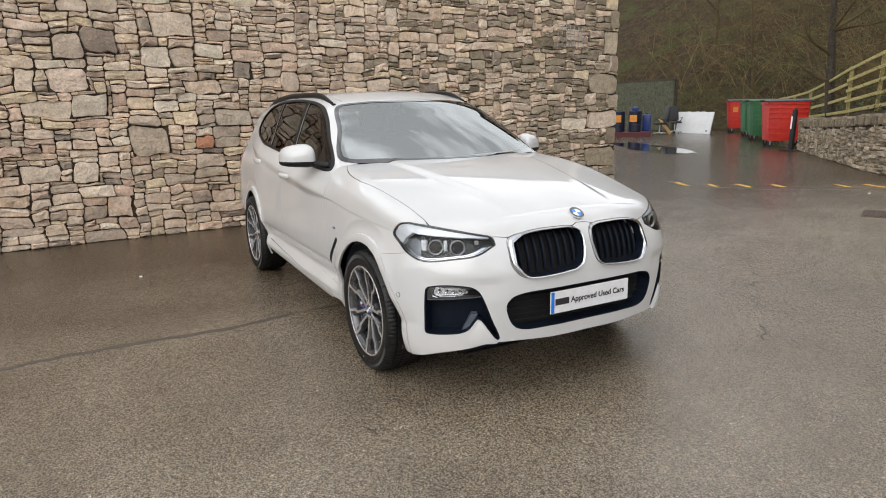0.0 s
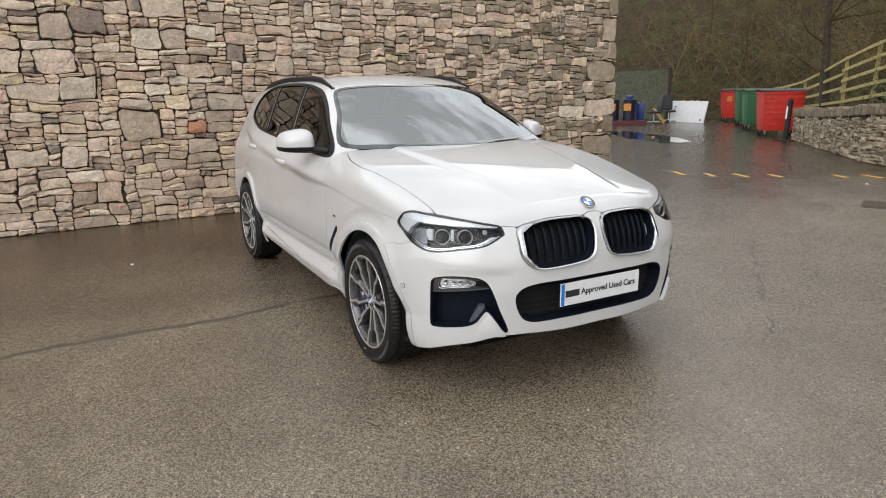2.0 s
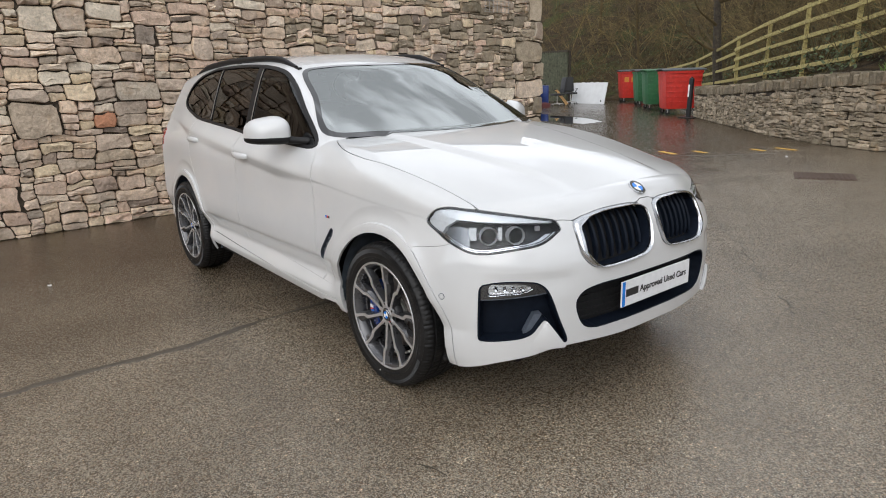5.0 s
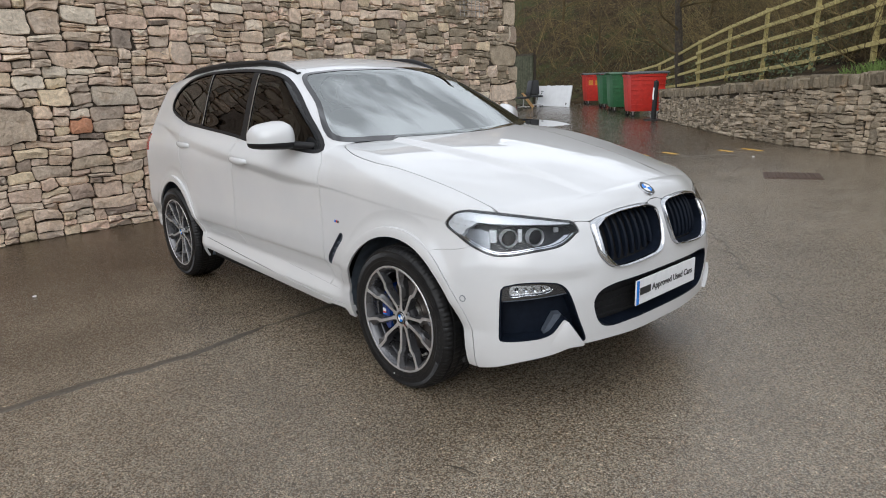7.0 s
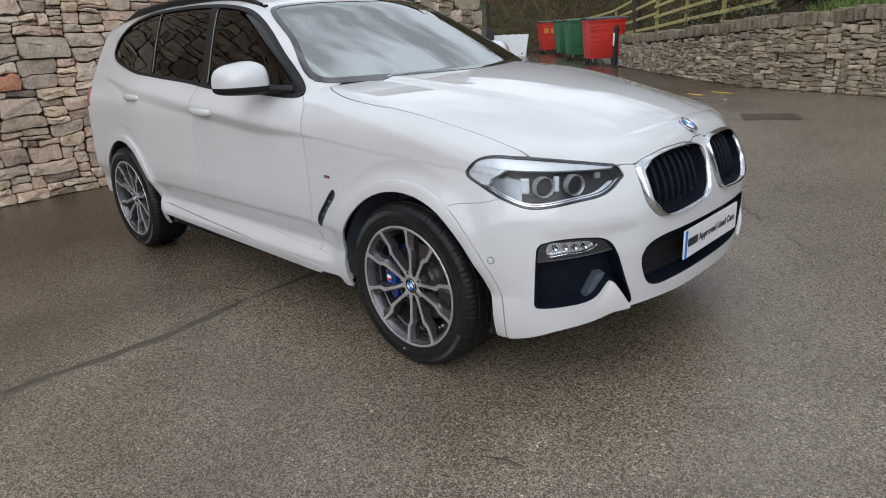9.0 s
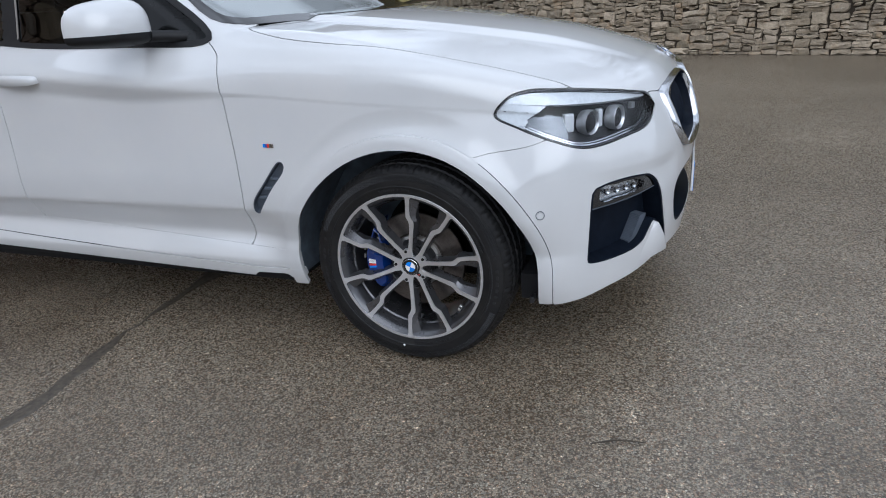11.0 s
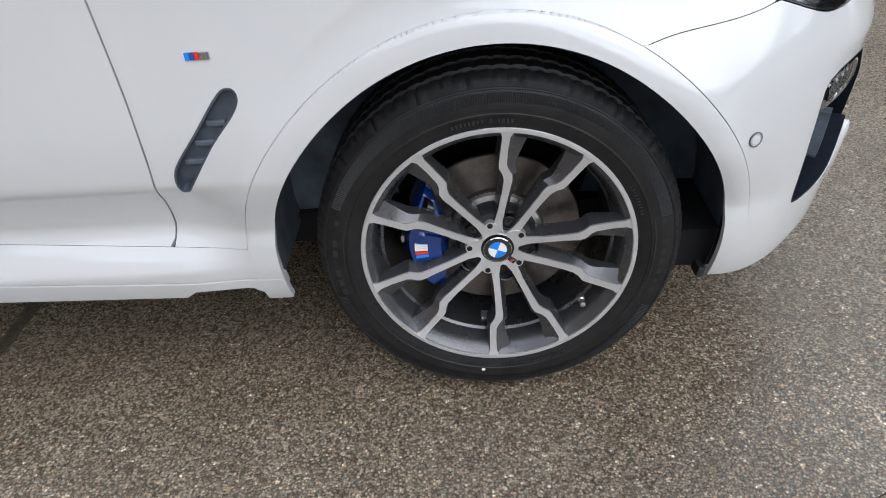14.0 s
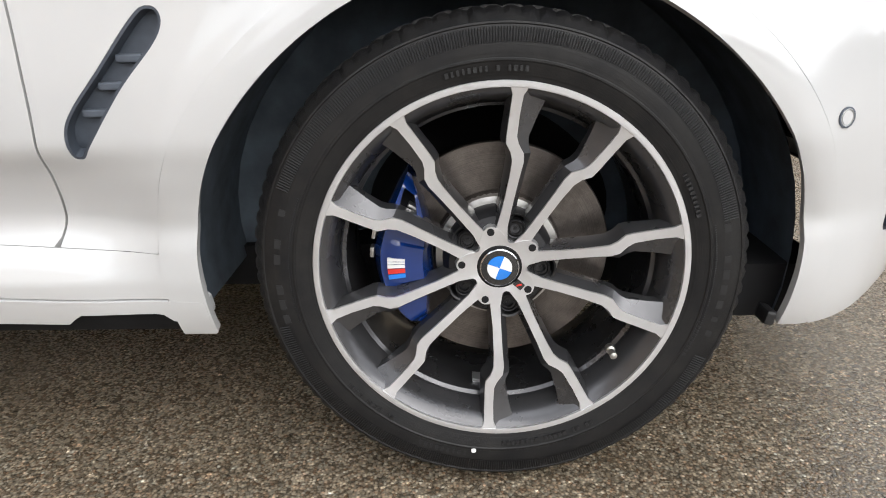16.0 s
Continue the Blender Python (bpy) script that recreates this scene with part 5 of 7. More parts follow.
def make_weight(bm):
    for i in range(2):
        a0 = radians(183 + 4.6 * i)
        m = Matrix.Rotation(a0, 4, "Y") @ Matrix.Translation((0, -.030, .2275))
        box(bm, -.0085, .0085, -.012, .012, -.004, .003, .001, m)


def make_dot(bm):
    revolve(bm, [(.004, .001), (.004, -.0008), (.0005, -.0010)], 14, "Y")


PAIR = 22.0
for ax in (AXLE, -AXLE):
    for side in (-1, 1):
        base = Matrix.Translation((ax, side * WHEEL_Y, HUB_Z)) @ (pose(0, 0, 0, 0, 0, 180) if side > 0 else Matrix.Identity(4))
        wheel = shared("wheel", make_rim, SATIN, car, base, "two-tone alloy wheel with five double spokes")
        shared("tyre", make_tyre, RUBBER, wheel, None, "black low-profile tyre", sharp=28)
        tagged(shared("tyre_moulding", make_ribs, RIBRUBBER, wheel, None, smooth=False), "fine moulded ribs and bars on the tyre wall", kind="stuff")
        shared("barrel", make_barrel, GUNMETAL, wheel, None, "dark grey wheel barrel")
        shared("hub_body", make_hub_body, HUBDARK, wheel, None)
        shared("hub_face", make_hub_face, SATIN, wheel, None)
        for k in range(5):
            for hand in (-1, 1):
                ob = shared("spoke" + ("" if hand < 0 else "_"), lambda bm, h=hand: spoke_face(bm, h, 0), SATIN, wheel, pose(0, 0, 0, 0, PAIR + 72 * k, 0), sharp=25)
                ob.name = "spoke"
                ob = shared("spoke_flank" + ("" if hand < 0 else "_"), lambda bm, h=hand: spoke_flank(bm, h, 0), GUNMETAL, wheel, pose(0, 0, 0, 0, PAIR + 72 * k, 0), sharp=25)
                ob.name = "spoke_flank"
            shared("wheel_bolt", make_bolt, STEELDARK, wheel, pose(*at_angle(.061, PAIR + 72 * k, -.090), 0, 0, 0))
            shared("bolt_cup", make_cup, BLACK, wheel, pose(*at_angle(.061, PAIR + 72 * k, -.084), 0, 0, 0))
            shared("bolt_hole", make_hole, CAVITY, wheel, pose(*at_angle(.0555, PAIR + 36 + 72 * k, -.0998), 0, 0, 0))
        roundel(wheel, Matrix.Translation((0, -.1000, 0)) @ pose(0, 0, 0, 90, 20, 0), .0280)
        shared("hub_badge", make_hub_badge, GLOSSBLACK, wheel, None, smooth=False)
        shared("hub_stripe", make_hub_stripe, SIGNRED, wheel, None, smooth=False)
        shared("brake_disc", make_disc, IRON, wheel, None, "worn iron brake disc", sharp=30)
        shared("disc_bell", make_disc_bell, STEEL, wheel, None)
        if ax > 0:
            m = Matrix.Identity(4) if side < 0 else Matrix.Diagonal((-1, 1, 1, 1))
            cal = shared("brake_caliper", make_caliper, BLUE, wheel, m, "glossy blue brake caliper", sharp=50)
            shared("caliper_back", make_caliper_window, CAVITY, cal, None)
            for a, r, w, h in ((283, .191, .008, .0030), (274, .191, .008, .0030), (303, .150, .003, .009)):
                shared("brake_pad%d" % a, pad_at(a, r, w, h), STEEL, cal, None).name = "brake_pad"
            for a, r0, r1, wd, mt in ((272.8, .140, .166, .75, SIGNWHITE), (271.0, .140, .166, .55, SIGNWHITE), (269.0, .140, .166, .9, SIGNWHITE), (266.2, .140, .166, 1.3, SIGNRED), (263.2, .140, .166, 1.3, SIGNBLUE)):
                shared("stripe%d" % round(a * 10), bar_on_caliper(a, r0, r1, wd), mt, cal, None).name = "stripe"
        shared("valve", make_valve, STEEL, wheel, pose(*at_angle(.222, 129, -.088), 0, 0, 0))
        shared("balance_weight", make_weight, SATIN, wheel, None, smooth=False)
        shared("paint_dot", make_dot, SIGNWHITE, wheel, pose(*at_angle(.2985, 187.5, -.1318), 0, 0, 0))


# ---- ground ----
bm = bmesh.new()
bmesh.ops.create_grid(bm, x_segments=2, y_segments=2, size=300)
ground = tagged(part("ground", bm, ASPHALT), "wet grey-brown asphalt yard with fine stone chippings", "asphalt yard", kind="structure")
YELLOW = plain("worn_yellow_paint", (0.62, 0.36, 0.04), 0.6, vary=0.35, scale=40)
TAR = plain("bitumen_seam", (0.075, 0.063, 0.048), 0.40, vary=0.6, scale=60, bump=0.8)
CASTIRON = plain("cast_iron", (0.085, 0.052, 0.036), 0.55, 0.5, 0.3, 40, 0.4)
GALV = plain("weathered_corrugated_sheet", (0.12, 0.125, 0.085), 0.6, 0.25, 0.4, 9, 0.2)
TIMBER = plain("mossy_timber", (0.38, 0.315, 0.125), 0.85, vary=0.35, scale=16, bump=0.5)
REDBIN = plain("red_bin_plastic", (0.50, 0.028, 0.018), 0.42, vary=0.15, scale=10)
GREENBIN = plain("green_bin_plastic", (0.025, 0.12, 0.045), 0.42, vary=0.15, scale=10)
DARKLID = plain("grey_lid_plastic", (0.055, 0.06, 0.07), 0.45, vary=0.15, scale=10)
WHITEBOARD = plain("white_board", (0.66, 0.67, 0.68), 0.4, vary=0.06, scale=4)
BARREL = plain("navy_drum", (0.008, 0.011, 0.03), 0.4, vary=0.2, scale=12)
CRATEBLUE = plain("blue_plastic", (0.008, 0.03, 0.16), 0.35, vary=0.1, scale=12)
ORANGE = plain("orange_label", (0.55, 0.22, 0.03), 0.5, vary=0.2, scale=20)
BARK = plain("dark_bark", (0.045, 0.036, 0.025), 0.95, vary=0.5, scale=14, bump=0.8)
TWIG = plain("bare_twig", (0.088, 0.062, 0.024), 0.9, vary=0.45, scale=3)
PALETWIG = plain("pale_twig", (0.170, 0.126, 0.050), 0.9, vary=0.4, scale=3)
rng = random.Random(11)

# broken yellow line, lying 4 mm proud
for (x0, y0), (x1, y1) in (((-3.75, 7.45), (-3.33, 7.24)), ((-3.24, 7.70), (-2.92, 7.52)), ((-2.92, 8.07), (-2.50, 7.88)), ((-2.50, 8.47), (-2.17, 8.33)), ((-1.84, 9.30), (-1.52, 9.14)), ((-1.58, 9.70), (-1.14, 9.52))):
    bm = bmesh.new()
    d = Vector((x1 - x0, y1 - y0, 0))
    nrm = Vector((-d.y, d.x, 0)).normalized()
    left, right = [], []
    for i in range(9):
        t = i / 8
        p = Vector((x0, y0, .004)) + d * t
        left.append(bm.verts.new(p + nrm * (.045 + rng.uniform(-.014, .010))))
        right.append(bm.verts.new(p - nrm * (.045 + rng.uniform(-.014, .010))))
    for i in range(8):
        bm.faces.new((right[i], right[i + 1], left[i + 1], left[i]))
    ext = bmesh.ops.extrude_face_region(bm, geom=list(bm.faces))
    for g in ext["geom"]:
        if isinstance(g, bmesh.types.BMVert):
            g.co.z = .0
    tagged(part("road_marking", bm, YELLOW), "worn yellow painted dash on the asphalt", "road marking", "yellow dashes", kind="")


def seam(pts, width, name, label, jag=.018, broken=-1.0):
    """An uneven dark joint or crack in the asphalt."""
    bm = bmesh.new()
    last = None
    pts = [Vector(p) for p in pts]
    fine = []
    for a, b in zip(pts, pts[1:]):
        n = max(2, int((b - a).length / .05))
        fine += [a.lerp(b, i / n) for i in range(n)]
    for i, p in enumerate(fine):
        d = (fine[min(i + 1, len(fine) - 1)] - fine[max(i - 1, 0)]).normalized()
        nrm = Vector((-d.y, d.x, 0))
        w = width * max(.12, (.55 + .9 * noise.noise(Vector((p.x * 4, p.y * 4, 3)))))
        off = nrm * jag * (noise.noise(Vector((p.x * 7, p.y * 7, 9))) + .6 * noise.noise(Vector((p.x * 19, p.y * 19, 2))))
        if noise.noise(Vector((p.x * 2.3, p.y * 2.3, 5))) < broken:
            last = None
            continue
        ring = [bm.verts.new(Vector((p.x, p.y, h)) + off + nrm * w * k) for k, h in ((-1, 0), (-.7, .003), (.7, .003), (1, 0))]
        if last:
            for k in range(3):
                bm.faces.new((last[k], last[k + 1], ring[k + 1], ring[k]))
        last = ring
    tagged(part(name, bm, TAR), label, "crack")


seam([(.30, -4.4, 0), (.24, -2.9, 0), (.20, -2.2, 0), (.23, -1.5, 0), (.12, -.9, 0), (.10, .5, 0)], .052, "tar_joint", "dark bitumen joint across the asphalt", .034)
seam([(.05, 4.4, 0), (.55, 3.75, 0), (.92, 3.25, 0), (1.35, 2.75, 0), (1.86, 2.06, 0), (2.22, 1.64, 0), (2.4, 1.4, 0)], .011, "asphalt_crack", "thin irregular crack in the asphalt", .07, -.12)
seam([(-4.2, 7.55, 0), (-3.2, 7.25, 0), (-2.0, 7.95, 0), (-1.2, 9.0, 0)], .03, "tar_joint", "dark bitumen joint along the yellow dashes")

# standing water
WATER = make_glass("puddle_water", (0.42, 0.38, 0.34), ior=1.42)
for cx, cy, rx, ry, an in ((-10.6, 13.9, 3.0, .8, 152),):
    bm = bmesh.new()
    rim = []
    for k in range(56):
        t = 2 * math.pi * k / 56
        q = 1 + .42 * noise.noise(Vector((math.cos(t) * 1.6 + cx, math.sin(t) * 1.6, cy)))
        q += .16 * noise.noise(Vector((math.cos(t) * 5 + cx, math.sin(t) * 5, cy)))
        rim.append(bm.verts.new((rx * q * math.cos(t), ry * q * math.sin(t), .004)))
    bm.faces.new(rim)
    pud = tagged(part("puddle", bm, WATER), "shallow rain puddle reflecting the sky on the asphalt", "puddle")
    pud.matrix_basis = pose(cx, cy, 0, 0, 0, an)
    pud.visible_shadow = False

# drain grating
bm = bmesh.new()
box(bm, -.36, .36, -.30, .30, -.02, .006, .004)
drain = part("drain_frame", bm, CASTIRON)
drain.matrix_basis = pose(.37, 6.87, 0, 0, 0, 25)
tagged(drain, "rusty cast iron drain grating set in the asphalt", "drain")
for i in range(12):
    bm = bmesh.new()
    box(bm, -.31 + i * .0535, -.285 + i * .0535, -.25, .25, .004, .014, .003)
    part("bar", bm, CASTIRON, drain)

# fallen twig and pale scraps
bm = bmesh.new()
tube(bm, [(2.095, -1.245, .006), (2.15, -1.222, .012), (2.19, -1.207, .009), (2.245, -1.20, .006)], [.0015, .0030, .0028, .0012], 6)
tagged(part("twig", bm, BARK), "dark fallen twig on the asphalt", "twig")
for (x, y, r) in ((-1.752, -1.952, .022), (-.9, 8.6, .028)):
    bm = bmesh.new()
    bmesh.ops.create_icosphere(bm, subdivisions=1, radius=r)
    for v in bm.verts:
        v.co = Vector((x + v.co.x * rng.uniform(.7, 1.5), y + v.co.y * rng.uniform(.5, 1.0), max(0, v.co.z * .35 + .004)))
    tagged(part("litter", bm, SIGNWHITE), "small white scrap lying on the asphalt", "litter")


# ---- stone walls ----
def pack(width, height, cu, cv, seeds, seed, tall=(2, 6), wide=(3, 12)):
    """Fill a wall with uneven courses: a list of (u, v, w, h)."""
    r = random.Random(seed)
    nu, nv = int(width / cu), int(height / cv)
    full = np.zeros((nu + 1, nv + 1), bool)
    out = []
    for (u, v, w, h) in seeds:
        i0, i1, j0, j1 = round(u / cu), round((u + w) / cu), round(v / cv), round((v + h) / cv)
        i0, j0, i1, j1 = max(0, i0), max(0, j0), min(nu, max(i1, i0 + 1)), min(nv, max(j1, j0 + 1))
        if i0 < nu and j0 < nv and not full[i0:i1, j0:j1].any():
            full[i0:i1, j0:j1] = True
            out.append((i0 * cu, j0 * cv, (i1 - i0) * cu, (j1 - j0) * cv))
    for j in range(nv):
        i = 0
        while i < nu:
            if full[i, j]:
                i += 1
                continue
            run = 0
            while i + run < nu and not full[i + run, j]:
                run += 1
            big = r.random()
            h = r.choice((2, 2, 2, 3, 3, 3, 4)) if big < .94 else r.randint(4, tall[1])
            if big < .09:
                h = 1
            w = int(max(wide[0], min(wide[1], round(h * r.uniform(1.3, 3.0) + (3 if h < 2 else 0)))))
            if run - w < 3:
                w = run if run <= wide[1] + 3 else run // 2
            w = max(1, min(w, run))
            h = min(h, nv - j)
            k = 1
            while k < h and not full[i:i + w, j + k].any():
                k += 1
            full[i:i + w, j:j + k] = True
            out.append((i * cu, j * cv, w * cu, k * cv))
            i += w
    return out


def stone_mesh(w, h, r, proud, joint):
    """One rough stone in wall coordinates: (along, out, up) vertices round its middle, and its faces."""
    a, b = max(w / 2 - joint, .008), max(h / 2 - joint, .006)
    small = min(a, b)
    corners = []
    for sx, sz in ((-1, -1), (1, -1), (1, 1), (-1, 1)):
        cx = sx * (a - r.uniform(0, .08) * small)
        cz = sz * (b - r.uniform(0, .10) * small)
        if r.random() < .08:
            cx -= sx * r.uniform(.1, .35) * small
        corners.append((cx, cz))
    ring = []
    for k in range(4):
        (x0, z0), (x1, z1) = corners[k], corners[(k + 1) % 4]
        cut = r.uniform(.04, .20)
        long = k % 2 == 0
        ts = (cut * .5, r.uniform(.26, .42), r.uniform(.58, .74), 1 - cut * .5) if long else (r.uniform(.08, .22), .5, r.uniform(.78, .92))
        for t in ts:
            bow = r.uniform(-.10, .16) * small if .2 < t < .8 else 0
            x, z = x0 + (x1 - x0) * t, z0 + (z1 - z0) * t
            if long:
                z += (-bow if k == 0 else bow)
            else:
                x += (bow if k == 1 else -bow) * .6
            ring.append((max(-a - .004, min(a + .004, x)) + r.uniform(-.003, .003), max(-b - .004, min(b + .004, z)) + r.uniform(-.003, .003)))
    n = len(ring)
    verts, faces = [], []
    depth = proud * r.uniform(.2, 1.3)
    tx, tz = r.uniform(-.16, .16) * proud / a, r.uniform(-.14, .14) * proud / b
    inset = min(r.uniform(.004, .011), small * .35)
    for x, z in ring:
        verts.append((x, -.06, z))
    for x, z in ring:
        verts.append((x, depth * .45 + tx * x + tz * z + r.uniform(-.003, .003), z))
    for x, z in ring:
        f = 1 - inset / max(.012, math.hypot(x, z)) * r.uniform(.6, 1.5)
        verts.append((x * f, depth * r.uniform(.78, 1.05) + tx * x + tz * z, z * f))
    base = 3 * n
    m = n // 2
    for k in range(m):
        x, z = ring[(2 * k) % n]
        g = r.uniform(.15, .55)
        verts.append((x * g, depth * r.uniform(.85, 1.15) + r.uniform(-.006, .012) + tx * x * g + tz * z * g, z * g))
    for lev in (0, n):
        for k in range(n):
            faces.append((lev + k, lev + (k + 1) % n, lev + n + (k + 1) % n, lev + n + k))
    for k in range(m):
        i0, i1, i2 = 2 * n + 2 * k, 2 * n + (2 * k + 1) % n, 2 * n + (2 * k + 2) % n
        p, q = base + k, base + (k + 1) % m
        faces += [(i0, i1, p), (i1, i2, q), (i1, q, p)]
    faces.append(tuple(base + k for k in range(m)))
    return verts, faces


def warp(u, v, seed):
    """Smooth shift that bends the courses, the same for neighbours."""
    a = noise.noise_vector(Vector((u * 2.6, v * 3.4, seed)))
    b = noise.noise_vector(Vector((u * 8.5, v * 10.5, seed + 7)))
    c = noise.noise_vector(Vector((u * 21, v * 24, seed + 3)))
    return .046 * a.x + .022 * b.x + .007 * c.x, (.042 * a.y + .020 * b.y + .007 * c.y) * min(1, v / .25)


def lay(stones, place, parent, near, material, stuff_material, seed, proud, joint, name, limit=300):
    """Lay stones by place(u, v) -> matrix: near ones as parts, the rest as one mesh."""
    r = random.Random(seed)
    allv, allf = [], []
    count = 0
    for (u, v, w, h) in stones:
        verts, faces = stone_mesh(w, h, r, proud, joint)
        m = place(u + w / 2, v + h / 2)
        bent = []
        for x, y, z in verts:
            du, dv = warp(u + w / 2 + x, v + h / 2 + z, seed)
            bent.append((x + du, y, z + dv))
        verts = bent
        if near(u, v) and count < limit:
            count += 1
            rusty = material is STONE and abs(u - 11.01) < .05 and abs(v - 1.04) < .05
            ob = link_mesh("stone", verts, [f[::-1] for f in faces], RUSTSTONE if rusty else material, parent, smooth=True, sharp=32)
            ob.matrix_basis = m
        else:
            o = len(allv)
            allv += [m @ Vector(p) for p in verts]
            allf += [tuple(o + i for i in f[::-1]) for f in faces]
    rest = link_mesh(name, allv, allf, stuff_material, parent, smooth=True, sharp=32)
    tagged(rest, "further rubble stones of the same wall", kind="stuff")


WALL_A, WALL_B, WALL_TOP = Vector((-3.42, -12.0, 0)), Vector((-4.36, 6.44, 0)), 4.3
along = (WALL_B - WALL_A).normalized()
face_out = Vector((along.y, -along.x, 0))
turn_wall = Matrix((along, face_out, Vector((0, 0, 1)))).transposed().to_4x4()
WALL_LEN = (WALL_B - WALL_A).length
bm = bmesh.new()
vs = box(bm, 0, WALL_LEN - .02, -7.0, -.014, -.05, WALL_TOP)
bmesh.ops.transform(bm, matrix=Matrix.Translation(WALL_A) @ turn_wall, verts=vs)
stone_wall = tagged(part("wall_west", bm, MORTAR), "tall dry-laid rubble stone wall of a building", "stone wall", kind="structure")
BIG = [(10.59, 2.43, 0.48, 0.24), (9.88, 2.22, 0.32, 0.25), (9.55, 2.15, 0.33, 0.26), (10.12, 2.0, 0.37, 0.24), (10.46, 2.06, 0.35, 0.25), (11.07, 2.16, 0.35, 0.2), (9.44, 1.77, 0.45, 0.26),
       (9.15, 1.78, 0.17, 0.25), (10.94, 1.73, 0.46, 0.19), (9.67, 1.49, 0.38, 0.26), (10.24, 1.0, 0.42, 0.36), (11.01, 1.04, 0.19, 0.2), (9.04, 0.74, 0.41, 0.21), (9.58, 0.72, 0.31, 0.23),
       (10.74, 1.35, 0.29, 0.17), (11.54, 1.93, 0.23, 0.21), (12.18, 1.78, 0.22, 0.22), (9.87, 0.27, 0.34, 0.27)]
quoins = [(WALL_LEN - w, v, w, h) for v, h, w in ((0, .18, .55), (.18, .16, .40), (.36, .37, .78), (.75, .30, .26), (1.06, .30, .72), (1.38, .28, .24), (1.68, .33, .72), (2.03, .30, .22), (2.35, .42, .42), (2.80, .28, .24), (3.1, .36, .36), (3.5, .34, .5))]
court = pack(WALL_LEN, WALL_TOP, .042, .034, BIG + quoins, 21)
wr0 = random.Random(3)
# darker stones become more frequent towards the far end
darker_far = {q for q in court if q[0] > 12.5 and wr0.random() < (q[0] - 12.5) / 9.0}
lay([q for q in court if q in darker_far], lambda u, v: Matrix.Translation(WALL_A + along * u + Vector((0, 0, v))) @ turn_wall, stone_wall, lambda u, v: False, FIELD, FIELD_STUFF, 4, .040, .0030, "aged_stones")
court = [q for q in court if q not in darker_far]
lay(court, lambda u, v: Matrix.Translation(WALL_A + along * u + Vector((0, 0, v))) @ turn_wall, stone_wall, lambda u, v: 8.95 < u < 11.75 and .08 < v < 2.45, STONE, STONE_STUFF, 4, .040, .0030, "stones_beyond")
bm = bmesh.new()
box(bm, -.15, WALL_LEN + .12, -7.1, .14, WALL_TOP, WALL_TOP + .12, .01)
bmesh.ops.transform(bm, matrix=Matrix.Translation(WALL_A) @ turn_wall, verts=bm.verts)
tagged(part("wall_coping", bm, MORTAR), "dark stone coping along the wall top", "coping", kind="structure")

# wire vent guard on the wall
guard = thing("vent_guard", "rusty wire guard fixed flat on the stone wall", "vent guard", at=Matrix.Translation(WALL_A + along * 17.25 + face_out * .055 + Vector((0, 0, 2.63))) @ turn_wall)
for i in range(7):
    bm = bmesh.new()
    tube(bm, [(-.28 + .093 * i, 0, -.18), (-.28 + .093 * i, 0, .20 - .006 * i)], .005, 5)
    part("upright", bm, STEEL, guard)
for i in range(5):
    bm = bmesh.new()
    tube(bm, [(-.30, .004, -.17 + .088 * i), (.30, .004, -.18 + .086 * i)], .005, 5)
    part("crossbar", bm, STEEL, guard)

# retaining wall with upright coping
LINE = [Vector(p) for p in ((-7.1, 16.22, 0), (-5.2, 14.25, 0), (-2.75, 11.85, 0), (-1.2, 10.65, 0), (.65, 9.75, 0), (3.2, 8.75, 0), (8.0, 7.0, 0), (14, 5.2, 0))]
spans = [(b - a).length for a, b in zip(LINE, LINE[1:])]
LOW_LEN = sum(spans)


def on_line(u, line=None):
    for (a, b), l in zip(zip(LINE, LINE[1:]), spans):
        if u <= l or b is LINE[-1]:
            d = (b - a).normalized()
            return a + d * u, d
        u -= l


top_of = pchip([0, 2.74, 6.14, 8.14, 10.14, 12.94, 18.04, 24.5], [.88, .96, 1.14, 1.25, 1.34, 1.52, 1.75, 1.9])


def low_place(u, v):
    p, d = on_line(u)
    n = Vector((d.y, -d.x, 0))
    n = n if n.y < 0 else -n
    return Matrix.Translation(p + Vector((0, 0, v))) @ Matrix((-d if Vector((0, 0, 1)).cross(n).dot(d) > 0 else d, n, Vector((0, 0, 1)))).transposed().to_4x4()


bm = bmesh.new()
last = None
for i in range(41):
    u = LOW_LEN * i / 40
    m = low_place(u, 0)
    t = float(top_of(u))
    ring = [bm.verts.new(m @ Vector(p)) for p in ((0, -.02, -.05), (0, -.02, t - .04), (0, -.45, t - .04), (0, -.45, -.05))]
    if last:
        for k in range(4):
            bm.faces.new((last[k], last[(k + 1) % 4], ring[(k + 1) % 4], ring[k]))
    if i in (0, 40):
        bm.faces.new(ring)
    last = ring
low_wall = tagged(part("wall_low", bm, MORTAR), "low rubble retaining wall with upright coping stones", "retaining wall", kind="structure")
courses = [s for s in pack(LOW_LEN, 1.75, .038, .027, [], 33, wide=(3, 9)) if s[1] + s[3] < float(top_of(s[0])) - .17]
lay(courses, low_place, low_wall, lambda u, v: 4.7 < u < 10.3, FIELD, FIELD_STUFF, 6, .05, .003, "stones_beyond", 240)
u = 0
r7 = random.Random(8)
caps = []
while u < LOW_LEN - .3:
    w = r7.uniform(.055, .15)
    hgt = r7.uniform(.15, .24)
    caps.append((u, float(top_of(u)) - .20, w, hgt))
    u += w
